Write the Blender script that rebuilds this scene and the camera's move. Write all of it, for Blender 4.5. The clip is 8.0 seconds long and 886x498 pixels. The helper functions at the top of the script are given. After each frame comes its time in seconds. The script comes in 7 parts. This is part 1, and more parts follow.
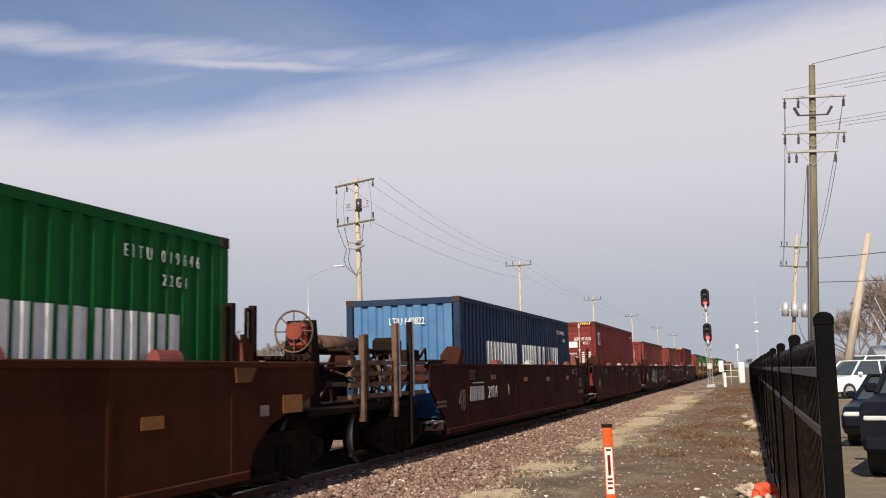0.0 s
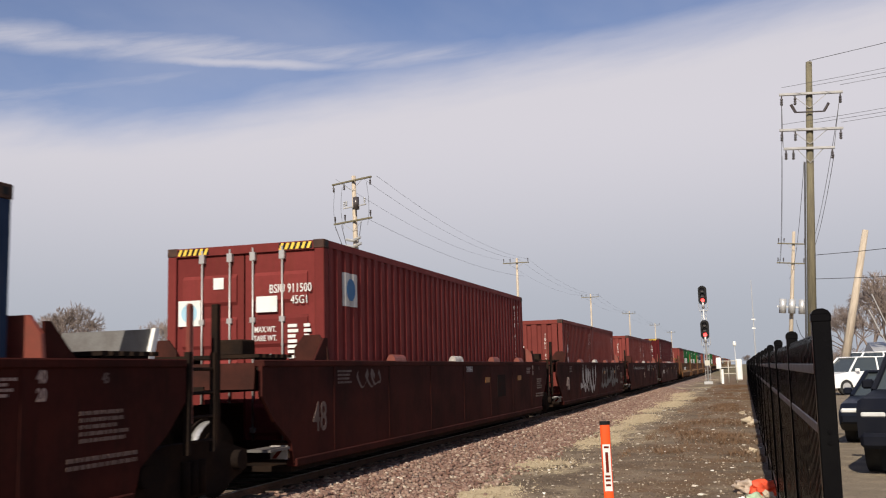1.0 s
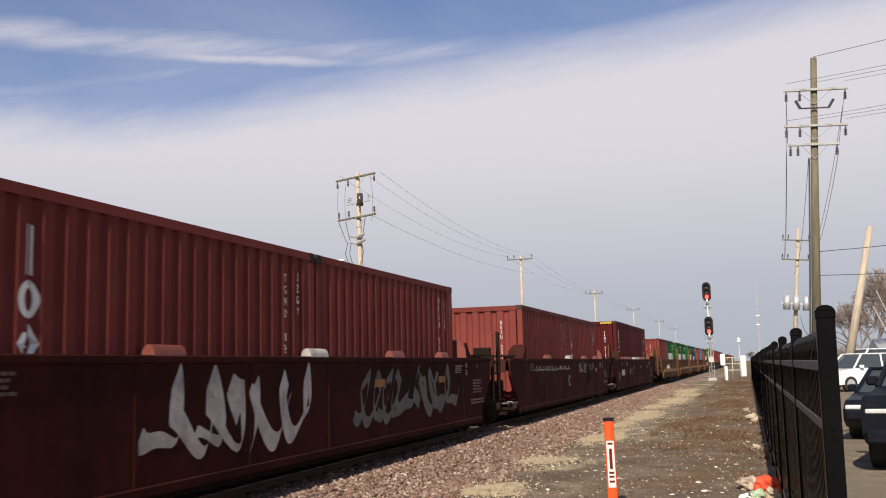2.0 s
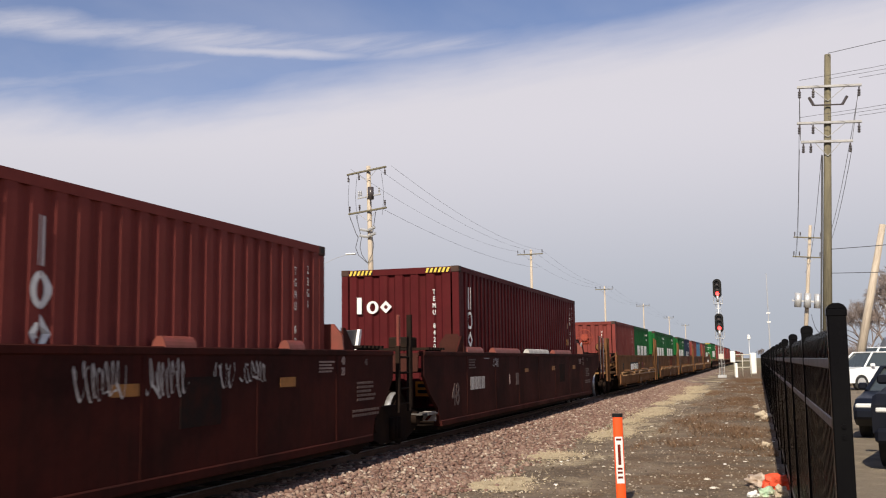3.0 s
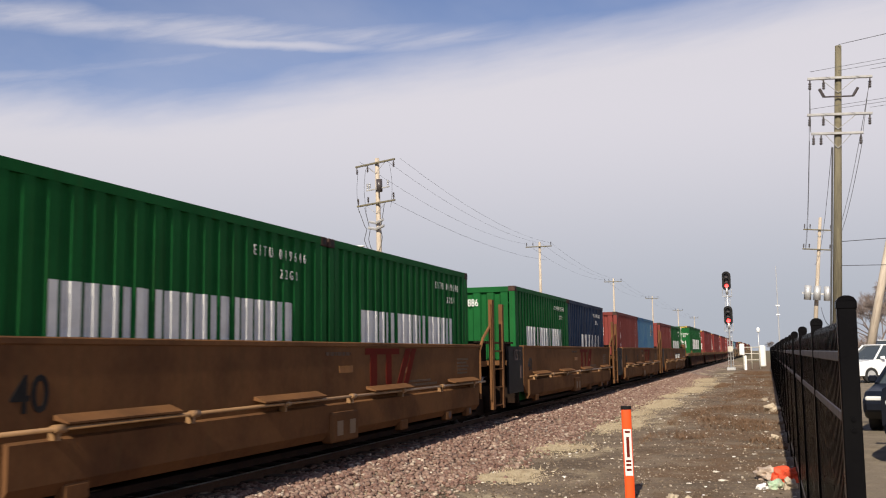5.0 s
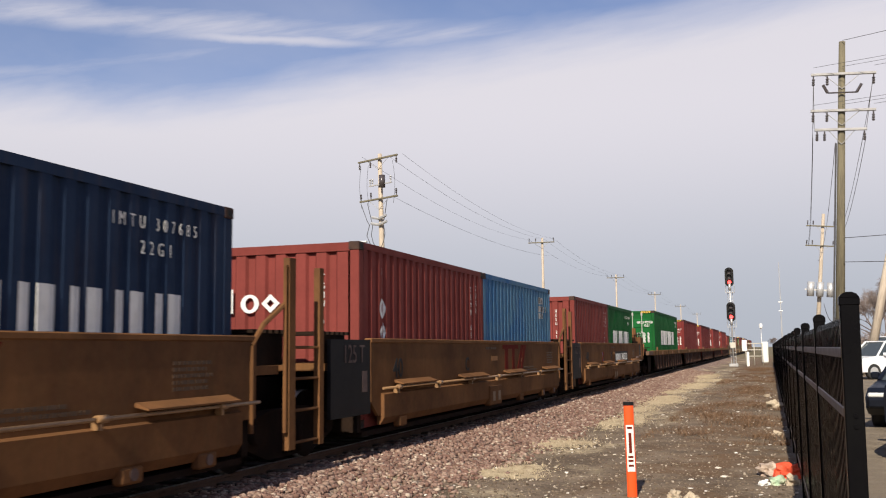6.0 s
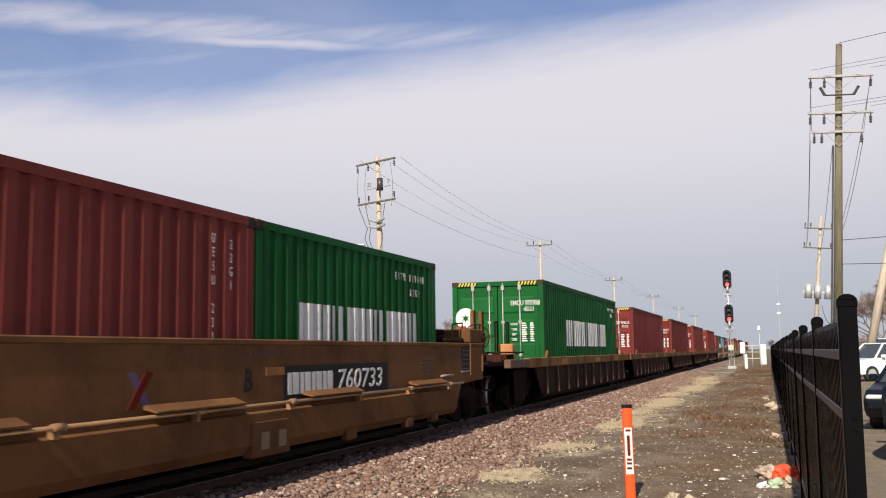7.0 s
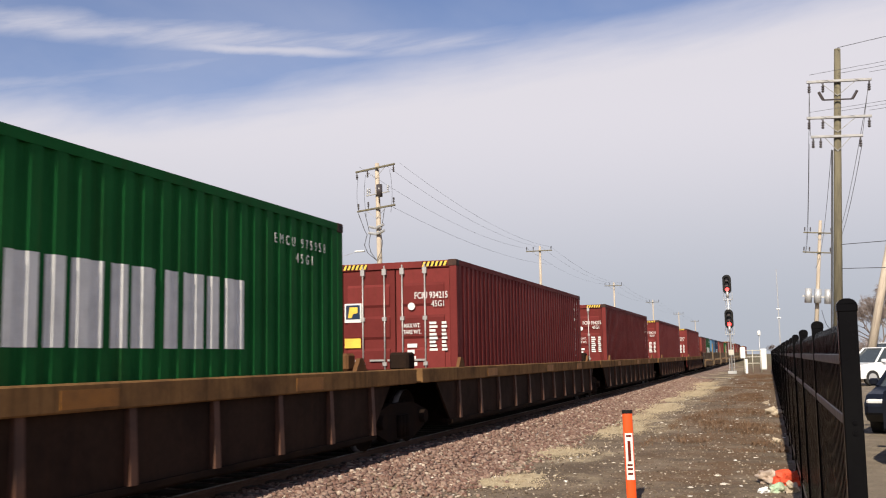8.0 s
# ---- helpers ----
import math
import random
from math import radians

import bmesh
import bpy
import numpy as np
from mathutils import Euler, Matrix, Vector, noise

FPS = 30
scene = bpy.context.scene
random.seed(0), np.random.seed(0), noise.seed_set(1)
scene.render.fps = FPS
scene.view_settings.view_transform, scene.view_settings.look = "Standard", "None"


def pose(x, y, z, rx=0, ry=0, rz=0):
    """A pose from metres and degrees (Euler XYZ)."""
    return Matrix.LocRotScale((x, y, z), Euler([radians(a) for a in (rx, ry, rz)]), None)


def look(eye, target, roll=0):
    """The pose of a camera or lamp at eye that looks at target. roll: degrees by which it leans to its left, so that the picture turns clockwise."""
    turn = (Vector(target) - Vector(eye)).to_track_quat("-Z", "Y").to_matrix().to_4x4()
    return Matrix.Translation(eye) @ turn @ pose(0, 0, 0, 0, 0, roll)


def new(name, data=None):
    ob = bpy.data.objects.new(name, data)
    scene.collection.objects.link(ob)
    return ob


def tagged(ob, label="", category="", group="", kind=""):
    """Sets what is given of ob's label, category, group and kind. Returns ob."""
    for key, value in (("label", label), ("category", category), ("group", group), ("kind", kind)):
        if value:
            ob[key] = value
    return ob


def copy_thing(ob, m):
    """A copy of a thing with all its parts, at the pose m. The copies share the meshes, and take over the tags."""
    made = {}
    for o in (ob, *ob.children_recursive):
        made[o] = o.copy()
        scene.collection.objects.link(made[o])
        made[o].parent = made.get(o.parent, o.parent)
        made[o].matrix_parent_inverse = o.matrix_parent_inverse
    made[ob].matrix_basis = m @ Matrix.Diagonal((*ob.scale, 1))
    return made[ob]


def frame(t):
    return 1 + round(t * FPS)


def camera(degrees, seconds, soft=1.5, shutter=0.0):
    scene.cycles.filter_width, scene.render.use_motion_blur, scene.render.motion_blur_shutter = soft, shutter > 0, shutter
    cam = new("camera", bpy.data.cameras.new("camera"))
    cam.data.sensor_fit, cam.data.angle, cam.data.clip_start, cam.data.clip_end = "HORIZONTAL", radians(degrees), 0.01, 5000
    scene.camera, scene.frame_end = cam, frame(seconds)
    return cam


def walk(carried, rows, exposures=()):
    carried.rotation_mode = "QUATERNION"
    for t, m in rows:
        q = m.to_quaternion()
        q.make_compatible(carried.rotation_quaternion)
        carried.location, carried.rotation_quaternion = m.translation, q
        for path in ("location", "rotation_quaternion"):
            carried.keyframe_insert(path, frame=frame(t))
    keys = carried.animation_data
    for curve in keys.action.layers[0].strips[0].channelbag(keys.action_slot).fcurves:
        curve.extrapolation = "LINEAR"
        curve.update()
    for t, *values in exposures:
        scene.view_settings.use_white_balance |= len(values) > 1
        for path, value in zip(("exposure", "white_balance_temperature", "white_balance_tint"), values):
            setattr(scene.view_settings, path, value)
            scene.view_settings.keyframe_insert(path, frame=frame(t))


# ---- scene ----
# ---------------- camera ----------------
EYE = Vector((0.0, 0.0, 1.65))
cam = camera(50.03, 8.0, 1.1, 0.05)


def turned(yaw, pitch, roll):
    a, b = radians(yaw), radians(pitch)
    way = Vector((-math.sin(a) * math.cos(b), math.cos(a) * math.cos(b), math.sin(b)))
    return look(EYE, EYE + way, -roll)


SWAY = [(0, 17.416, 7.468, 1.286), (0.5, 17.29, 7.446, 1.399), (1, 17.267, 7.33, 1.459), (1.5, 17.355, 7.236, 1.549), (3, 18.136, 6.783, 0.835),
        (3.5, 18.227, 6.605, 0.587), (4, 18.375, 6.567, 0.705), (4.5, 18.563, 6.497, 0.813), (6, 18.827, 6.072, 0.665),
        (6.5, 18.827, 6.131, 0.61), (7, 18.702, 6.248, 0.794), (7.5, 18.635, 6.505, 1.212), (8, 18.677, 6.611, 1.028)]
EXPOSURES = [(0.0, 0.24), (0.5, 0.13), (1.0, 0.20), (1.5, 0.28), (3.0, 0.28), (3.5, 0.33), (4.0, 0.38), (4.5, 0.27), (6.0, 0.36), (6.5, 0.40), (7.0, 0.37), (7.5, 0.32), (8.0, 0.36)]
walk(cam, [(t, turned(a, b, c)) for t, a, b, c in SWAY], EXPOSURES)

# ---------------- light ----------------
SUN_DIR = Vector((0.034, -0.80, 0.60)).normalized()
sun = new("sun", bpy.data.lights.new("sun", "SUN"))
sun.data.energy, sun.data.angle, sun.data.color = 5.2, radians(0.6), (1.0, 0.90, 0.74)
sun.matrix_world = look(SUN_DIR * 50, (0, 0, 0))

world = bpy.data.worlds.new("sky")
scene.world = world
world.use_nodes = True


def node(tree, kind, **values):
    n = tree.nodes.new(kind)
    for key, value in values.items():
        n.inputs[key].default_value = value
    return n


def build_sky():
    nt = world.node_tree
    nt.nodes.clear()
    L = nt.links.new
    out, bg = nt.nodes.new("ShaderNodeOutputWorld"), nt.nodes.new("ShaderNodeBackground")
    sky = nt.nodes.new("ShaderNodeTexSky")
    sky.sky_type, sky.sun_disc = "NISHITA", False
    sky.sun_elevation = math.asin(SUN_DIR.z)
    sky.sun_rotation = math.atan2(SUN_DIR.x, SUN_DIR.y)
    sky.air_density, sky.dust_density, sky.ozone_density = 1.0, 0.6, 2.5
    dim = nt.nodes.new("ShaderNodeVectorMath")
    dim.operation = "MULTIPLY"
    dim.inputs[1].default_value = (0.082, 0.077, 0.088)
    L(sky.outputs[0], dim.inputs[0])
    tc = nt.nodes.new("ShaderNodeTexCoord")
    sep = nt.nodes.new("ShaderNodeSeparateXYZ")
    L(tc.outputs["Generated"], sep.inputs[0])
    up = nt.nodes.new("ShaderNodeMath")
    up.operation = "MAXIMUM"
    up.inputs[1].default_value = 0.0
    L(sep.outputs["Z"], up.inputs[0])
    lift = nt.nodes.new("ShaderNodeMath")
    lift.operation = "ADD"
    lift.inputs[1].default_value = 0.10
    L(up.outputs[0], lift.inputs[0])
    flat = nt.nodes.new("ShaderNodeVectorMath")
    flat.operation = "DIVIDE"
    L(tc.outputs["Generated"], flat.inputs[0])
    L(lift.outputs[0], flat.inputs[1])
    def arith(op, a, b):
        mt = nt.nodes.new("ShaderNodeMath")
        mt.operation = op
        for k, c in ((0, a), (1, b)):
            if isinstance(c, (int, float)):
                mt.inputs[k].default_value = c
            else:
                L(c, mt.inputs[k])
        return mt.outputs[0]

    def span(value, a, b, lo=0.0, hi=1.0):
        r = node(nt, "ShaderNodeMapRange")
        r.interpolation_type = "SMOOTHSTEP"
        for key, v in (("From Min", a), ("From Max", b), ("To Min", lo), ("To Max", hi)):
            r.inputs[key].default_value = v
        L(value, r.inputs["Value"])
        return r.outputs[0]

    def cloud(scale, stretch, angle, shift, detail=6.0, warp=0.3):
        turn = nt.nodes.new("ShaderNodeMapping")
        turn.inputs["Rotation"].default_value = (0, 0, radians(angle))
        L(flat.outputs[0], turn.inputs[0])
        draw = nt.nodes.new("ShaderNodeMapping")
        draw.inputs["Scale"].default_value = stretch
        draw.inputs["Location"].default_value = shift
        L(turn.outputs[0], draw.inputs[0])
        turn = draw
        n = node(nt, "ShaderNodeTexNoise", Scale=scale, Detail=detail, Roughness=0.55, Distortion=warp)
        L(turn.outputs[0], n.inputs["Vector"])
        return n.outputs["Fac"]

    # a high bank of thin cloud whose edge rises to the right, with streaks of cirrus in the blue above it
    Z = sep.outputs["Z"]
    az = arith("DIVIDE", sep.outputs["X"], arith("MAXIMUM", sep.outputs["Y"], 0.25))

    def wisp(sx, sz, shift, detail=5.0):
        put = nt.nodes.new("ShaderNodeCombineXYZ")
        L(arith("MULTIPLY", az, sx), put.inputs[0])
        L(arith("ADD", arith("MULTIPLY", Z, sz), arith("MULTIPLY", az, -0.12 * sz)), put.inputs[1])
        put.inputs[2].default_value = shift
        n = node(nt, "ShaderNodeTexNoise", Scale=1.0, Detail=detail, Roughness=0.58, Distortion=0.25)
        L(put.outputs[0], n.inputs["Vector"])
        return n.outputs["Fac"]

    def band(centre, half, wobble):
        off = arith("ADD", arith("SUBTRACT", Z, centre), wobble)
        return span(arith("ABSOLUTE", off, 0.0), 0.0, half, 1.0, 0.0)

    def sway(noise_, amount):
        return arith("MULTIPLY", arith("SUBTRACT", noise_, 0.5), amount)

    rim = arith("ADD", span(az, -0.80, -0.18, 0.238, 0.306), span(az, -0.30, 0.15, 0.0, 0.035))
    edge = arith("ADD", arith("SUBTRACT", Z, rim), arith("ADD", sway(wisp(2.6, 12.0, 1.3), 0.040), sway(wisp(8.0, 60.0, 4.1), 0.022)))
    bank = span(edge, -0.030, 0.045, 0.97, 0.0)
    fibre = span(wisp(6.0, 60.0, 2.7, 8.0), 0.28, 0.70, 0.40, 1.0)
    body = arith("MULTIPLY", band(0.323, 0.024, sway(wisp(3.4, 8.0, 6.2), 0.022)), arith("MULTIPLY", fibre, span(az, -0.40, -0.12, 0.66, 0.25)))
    lip = arith("MULTIPLY", band(0.3145, 0.009, sway(wisp(9.0, 30.0, 8.4), 0.012)), arith("MULTIPLY", span(az, -0.80, -0.60), span(az, -0.52, -0.34, 0.72, 0.0)))
    slant = arith("ADD", arith("MULTIPLY", az, 0.112), 0.3724)
    second = arith("MULTIPLY", band(slant, 0.013, sway(wisp(5.0, 20.0, 9.9), 0.014)), arith("MULTIPLY", fibre, span(az, -0.70, -0.50, 0.40, 0.0)))
    streaks = arith("MAXIMUM", arith("MAXIMUM", body, lip), second)
    thin = span(cloud(0.7, (1, 1, 0), 0, (4.0, 2.0, 0)), 0.35, 0.7, 0.02, 0.25)
    both = nt.nodes.new("ShaderNodeMath")
    both.operation = "MAXIMUM"
    L(bank, both.inputs[0])
    L(arith("MAXIMUM", streaks, thin), both.inputs[1])
    grey = node(nt, "ShaderNodeMapRange")
    grey.interpolation_type = "SMOOTHSTEP"
    for key, value in (("From Min", 0.0), ("From Max", 0.26), ("To Min", 0.0), ("To Max", 1.0)):
        grey.inputs[key].default_value = value
    L(sep.outputs["Z"], grey.inputs["Value"])
    tone = nt.nodes.new("ShaderNodeMix")
    tone.data_type = "RGBA"
    tone.inputs[6].default_value = (0.355, 0.38, 0.435, 1)
    tone.inputs[7].default_value = (0.60, 0.575, 0.615, 1)
    L(grey.outputs[0], tone.inputs[0])
    mix = nt.nodes.new("ShaderNodeMix")
    mix.data_type = "RGBA"
    L(both.outputs[0], mix.inputs[0])
    L(dim.outputs[0], mix.inputs[6])
    L(tone.outputs[2], mix.inputs[7])
    L(mix.outputs[2], bg.inputs["Color"])
    bg.inputs["Strength"].default_value = 1.0
    L(bg.outputs[0], out.inputs[0])


build_sky()

# ---------------- materials ----------------


def mat(name, base, rough=0.6, metal=0.0, second=None, scale=3.0, amount=0.5, fine=0.25, bump=0.0, bump_scale=60.0, jitter=0.0, streak=None, spec=0.5, stretch=(1, 1, 1)):
    """Two-scale procedural surface: base varied towards a second colour, fine grain, small relief, streaks that run down."""
    m = bpy.data.materials.new(name)
    m.use_nodes = True
    nt = m.node_tree
    L = nt.links.new
    bsdf = nt.nodes["Principled BSDF"]
    bsdf.inputs["Roughness"].default_value, bsdf.inputs["Metallic"].default_value = rough, metal
    bsdf.inputs["Specular IOR Level"].default_value = spec
    second = second or tuple(c * 0.6 for c in base)
    tc = nt.nodes.new("ShaderNodeTexCoord")
    shift = nt.nodes.new("ShaderNodeVectorMath")
    shift.operation = "ADD"
    info = nt.nodes.new("ShaderNodeObjectInfo")
    ten = nt.nodes.new("ShaderNodeMath")
    ten.operation = "MULTIPLY"
    ten.inputs[1].default_value = 37.0
    L(info.outputs["Random"], ten.inputs[0])
    L(tc.outputs["Object"], shift.inputs[0])
    L(ten.outputs[0], shift.inputs[1])
    place = nt.nodes.new("ShaderNodeMapping")
    place.inputs["Scale"].default_value = stretch
    L(shift.outputs[0], place.inputs[0])
    n1 = node(nt, "ShaderNodeTexNoise", Scale=scale, Detail=5.0, Roughness=0.6)
    n2 = node(nt, "ShaderNodeTexNoise", Scale=scale * 14, Detail=3.0, Roughness=0.6)
    for n in (n1, n2):
        L(place.outputs[0], n.inputs["Vector"])
    r1 = node(nt, "ShaderNodeMapRange")
    r1.inputs["From Min"].default_value, r1.inputs["From Max"].default_value, r1.inputs["To Max"].default_value = 0.42, 0.68, amount
    L(n1.outputs["Fac"], r1.inputs["Value"])
    mx = nt.nodes.new("ShaderNodeMix")
    mx.data_type = "RGBA"
    mx.inputs[6].default_value, mx.inputs[7].default_value = (*base, 1), (*second, 1)
    L(r1.outputs[0], mx.inputs[0])
    col = mx.outputs[2]
    if streak:
        run = nt.nodes.new("ShaderNodeMapping")
        run.inputs["Scale"].default_value = (5.0, 5.0, 0.35)
        L(shift.outputs[0], run.inputs[0])
        ns = node(nt, "ShaderNodeTexNoise", Scale=1.6, Detail=6.0, Roughness=0.7)
        L(run.outputs[0], ns.inputs["Vector"])
        rs = node(nt, "ShaderNodeMapRange")
        rs.inputs["From Min"].default_value, rs.inputs["From Max"].default_value, rs.inputs["To Max"].default_value = 0.50, 0.75, streak[3]
        L(ns.outputs["Fac"], rs.inputs["Value"])
        ms = nt.nodes.new("ShaderNodeMix")
        ms.data_type = "RGBA"
        ms.inputs[7].default_value = (*streak[:3], 1)
        L(rs.outputs[0], ms.inputs[0])
        L(col, ms.inputs[6])
        col = ms.outputs[2]
    val = node(nt, "ShaderNodeHueSaturation")
    gain = node(nt, "ShaderNodeMapRange")
    gain.inputs["To Min"].default_value, gain.inputs["To Max"].default_value = 1 - fine, 1 + fine
    L(n2.outputs["Fac"], gain.inputs["Value"])
    if jitter:
        jit = node(nt, "ShaderNodeMapRange")
        jit.inputs["To Min"].default_value, jit.inputs["To Max"].default_value = 1 - jitter, 1 + jitter
        L(info.outputs["Random"], jit.inputs["Value"])
        mul = nt.nodes.new("ShaderNodeMath")
        mul.operation = "MULTIPLY"
        L(gain.outputs[0], mul.inputs[0])
        L(jit.outputs[0], mul.inputs[1])
        L(mul.outputs[0], val.inputs["Value"])
    else:
        L(gain.outputs[0], val.inputs["Value"])
    L(col, val.inputs["Color"])
    L(val.outputs[0], bsdf.inputs["Base Color"])
    rr = node(nt, "ShaderNodeMapRange")
    rr.inputs["To Min"].default_value, rr.inputs["To Max"].default_value = max(0.02, rough - 0.15), min(1, rough + 0.15)
    L(n1.outputs["Fac"], rr.inputs["Value"])
    L(rr.outputs[0], bsdf.inputs["Roughness"])
    if bump:
        nb = node(nt, "ShaderNodeTexNoise", Scale=bump_scale, Detail=4.0)
        L(place.outputs[0], nb.inputs["Vector"])
        b = node(nt, "ShaderNodeBump", Strength=bump, Distance=0.02)
        L(nb.outputs["Fac"], b.inputs["Height"])
        L(b.outputs[0], bsdf.inputs["Normal"])
    return m


def glow(name, colour, strength):
    m = bpy.data.materials.new(name)
    m.use_nodes = True
    b = m.node_tree.nodes["Principled BSDF"]
    b.inputs["Base Color"].default_value = (*colour, 1)
    b.inputs["Emission Color"].default_value = (*colour, 1)
    b.inputs["Emission Strength"].default_value = strength
    return m


RUST = (0.16, 0.07, 0.035)
GRIME = (0.05, 0.035, 0.025)
M_GREEN = mat("green container paint", (0.0125, 0.098, 0.0265), 0.5, second=(0.0095, 0.066, 0.0195), scale=1.2, amount=0.6, fine=0.12, streak=(0.0269, 0.0538, 0.0179, 0.45), jitter=0.12, spec=0.02)
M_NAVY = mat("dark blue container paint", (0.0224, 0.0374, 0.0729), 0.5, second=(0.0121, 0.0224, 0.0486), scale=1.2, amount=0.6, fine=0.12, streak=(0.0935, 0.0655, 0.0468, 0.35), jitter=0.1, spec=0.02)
M_STEEL_BLUE = mat("light blue container paint", (0.09, 0.198, 0.36), 0.55, second=(0.054, 0.135, 0.27), scale=1.2, amount=0.6, fine=0.12, streak=(0.108, 0.09, 0.072, 0.3), jitter=0.1, spec=0.02)
M_SKY = mat("sky blue container paint", (0.085, 0.185, 0.28), 0.5, second=(0.035, 0.12, 0.29), scale=0.9, amount=0.9, fine=0.12, streak=(0.17, 0.25, 0.29, 0.45), spec=0.02)
M_RED = mat("oxide red container paint", (0.150, 0.0300, 0.0280), 0.5, second=(0.100, 0.0205, 0.0195), scale=1.1, amount=0.6, fine=0.12, streak=(0.0925, 0.0278, 0.0185, 0.4), jitter=0.18, spec=0.02)
M_BRICK = mat("brick red container paint", (0.170, 0.041, 0.035), 0.5, second=(0.115, 0.029, 0.025), scale=1.1, amount=0.6, fine=0.12, streak=(0.1123, 0.0374, 0.0281, 0.4), jitter=0.15, spec=0.02)
M_MAROON = mat("deep maroon container paint", (0.074, 0.0122, 0.0138), 0.5, second=(0.046, 0.0085, 0.0098), scale=1.1, amount=0.6, fine=0.12, streak=(0.065, 0.0200, 0.0150, 0.4), spec=0.02)
M_WHITE = mat("white lettering paint", (0.663, 0.663, 0.646), 0.55, second=(0.4675, 0.4675, 0.4505), scale=5, amount=0.5, fine=0.1)
M_CASTING = mat("dark worn corner steel", (0.045, 0.028, 0.024), 0.7, second=(0.09, 0.05, 0.035), scale=9, amount=0.6, spec=0.1)
M_ROD = mat("galvanised locking rod", (0.42, 0.41, 0.40), 0.45, 0.5, second=(0.3, 0.25, 0.22), scale=8, fine=0.15)
M_BROWN = mat("brown well car paint", (0.046, 0.0122, 0.0098), 0.65, second=(0.021, 0.0095, 0.0085), scale=0.9, amount=0.9, fine=0.2, streak=(0.0174, 0.0095, 0.0079, 0.6), bump=0.08, jitter=0.12, spec=0.02)
M_RUSTBROWN = mat("weathered orange-brown car paint", (0.062, 0.0205, 0.0105), 0.7, second=(0.036, 0.0130, 0.0078), scale=0.8, amount=0.8, fine=0.2, streak=(0.0504, 0.0216, 0.013, 0.6), bump=0.08, spec=0.02)
M_YELLOW = mat("dirty yellow well car paint", (0.160, 0.0770, 0.0340), 0.65, second=(0.088, 0.0440, 0.0235), scale=0.9, amount=0.95, fine=0.18, streak=(0.1056, 0.0624, 0.0288, 0.6), bump=0.06, jitter=0.08, spec=0.02)
M_GREYTAN = mat("grey-tan well car paint", (0.24, 0.17, 0.10), 0.7, second=(0.14, 0.10, 0.07), scale=0.8, amount=0.8, fine=0.2, streak=(0.07, 0.05, 0.04, 0.5), jitter=0.2, spec=0.02)
M_UNDER = mat("grimy underframe steel", (0.0144, 0.0104, 0.0088), 0.85, second=(0.0288, 0.0168, 0.0112), scale=2.5, amount=0.7, fine=0.3, bump=0.15, spec=0.02)
M_DECK = mat("grimy tan deck paint", (0.21, 0.115, 0.048), 0.7, second=(0.085, 0.048, 0.026), scale=1.6, amount=0.9, fine=0.2, streak=(0.04, 0.024, 0.0144, 0.7), spec=0.02)
M_BLACK = mat("black panel paint", (0.010, 0.010, 0.011), 0.6, spec=0.12, second=(0.03, 0.028, 0.027), scale=3, amount=0.6)
M_WHEEL = mat("polished wheel steel", (0.60, 0.59, 0.58), 0.32, 0.55, second=(0.10, 0.08, 0.07), scale=5, fine=0.15)
M_ORANGE_REEL = mat("red-orange brake wheel paint", (0.25, 0.030, 0.010), 0.7, second=(0.12, 0.020, 0.010), scale=4, amount=0.7)
M_REFLECT = mat("yellow reflective tape", (0.26, 0.10, 0.008), 0.6, second=(0.12, 0.05, 0.01), scale=6, amount=0.5)
M_FADED = mat("faded white stencil", (0.10, 0.062, 0.052), 0.7, second=(0.05, 0.026, 0.021), scale=5, amount=0.8)
M_OLDWHITE = mat("old white stencil paint", (0.31, 0.23, 0.20), 0.7, second=(0.16, 0.09, 0.075), scale=5, amount=0.8)
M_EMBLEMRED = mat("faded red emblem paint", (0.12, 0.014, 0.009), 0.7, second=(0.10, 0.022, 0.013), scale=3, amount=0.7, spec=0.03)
M_HAZARD = mat("yellow hazard stripe", (0.75, 0.50, 0.06), 0.5)
M_PLACARD = mat("bright orange placard", (0.80, 0.26, 0.02), 0.5, second=(0.7, 0.2, 0.02), scale=6, fine=0.05)
M_PALEBLUE = mat("pale blue print", (0.30, 0.50, 0.62), 0.6, fine=0.1)
M_VIOLET = mat("faded violet emblem paint", (0.10, 0.05, 0.16), 0.65, second=(0.08, 0.05, 0.10), scale=3, amount=0.7)
M_GATE = mat("dull cream paint", (0.50, 0.47, 0.40), 0.6, second=(0.36, 0.33, 0.28), scale=4, amount=0.6)
# black fence rails; their sunlit sheen is put in as a paler tan-grey
M_LITRAIL = mat("black steel rail with painted sunlight", (0.17, 0.15, 0.13), 0.5, second=(0.09, 0.08, 0.07), scale=7, amount=0.6, fine=0.2)
M_FENCE = mat("black powder-coated steel", (0.0040, 0.0038, 0.0045), 0.30, second=(0.006, 0.006, 0.006), scale=4, amount=0.5, fine=0.15, spec=0.05)
M_WOOD = mat("weathered pole wood", (0.155, 0.135, 0.085), 0.9, second=(0.08, 0.07, 0.05), scale=2.2, amount=0.8, fine=0.3, bump=0.4, stretch=(6, 6, 0.5))
M_PALEWOOD = mat("pale dry pole wood", (0.45, 0.38, 0.30), 0.9, second=(0.28, 0.23, 0.18), scale=2.2, amount=0.8, fine=0.3, bump=0.3, stretch=(6, 6, 0.5))
M_GALV = mat("galvanised steel", (0.50, 0.50, 0.50), 0.45, 0.4, second=(0.34, 0.34, 0.35), scale=6, fine=0.15)
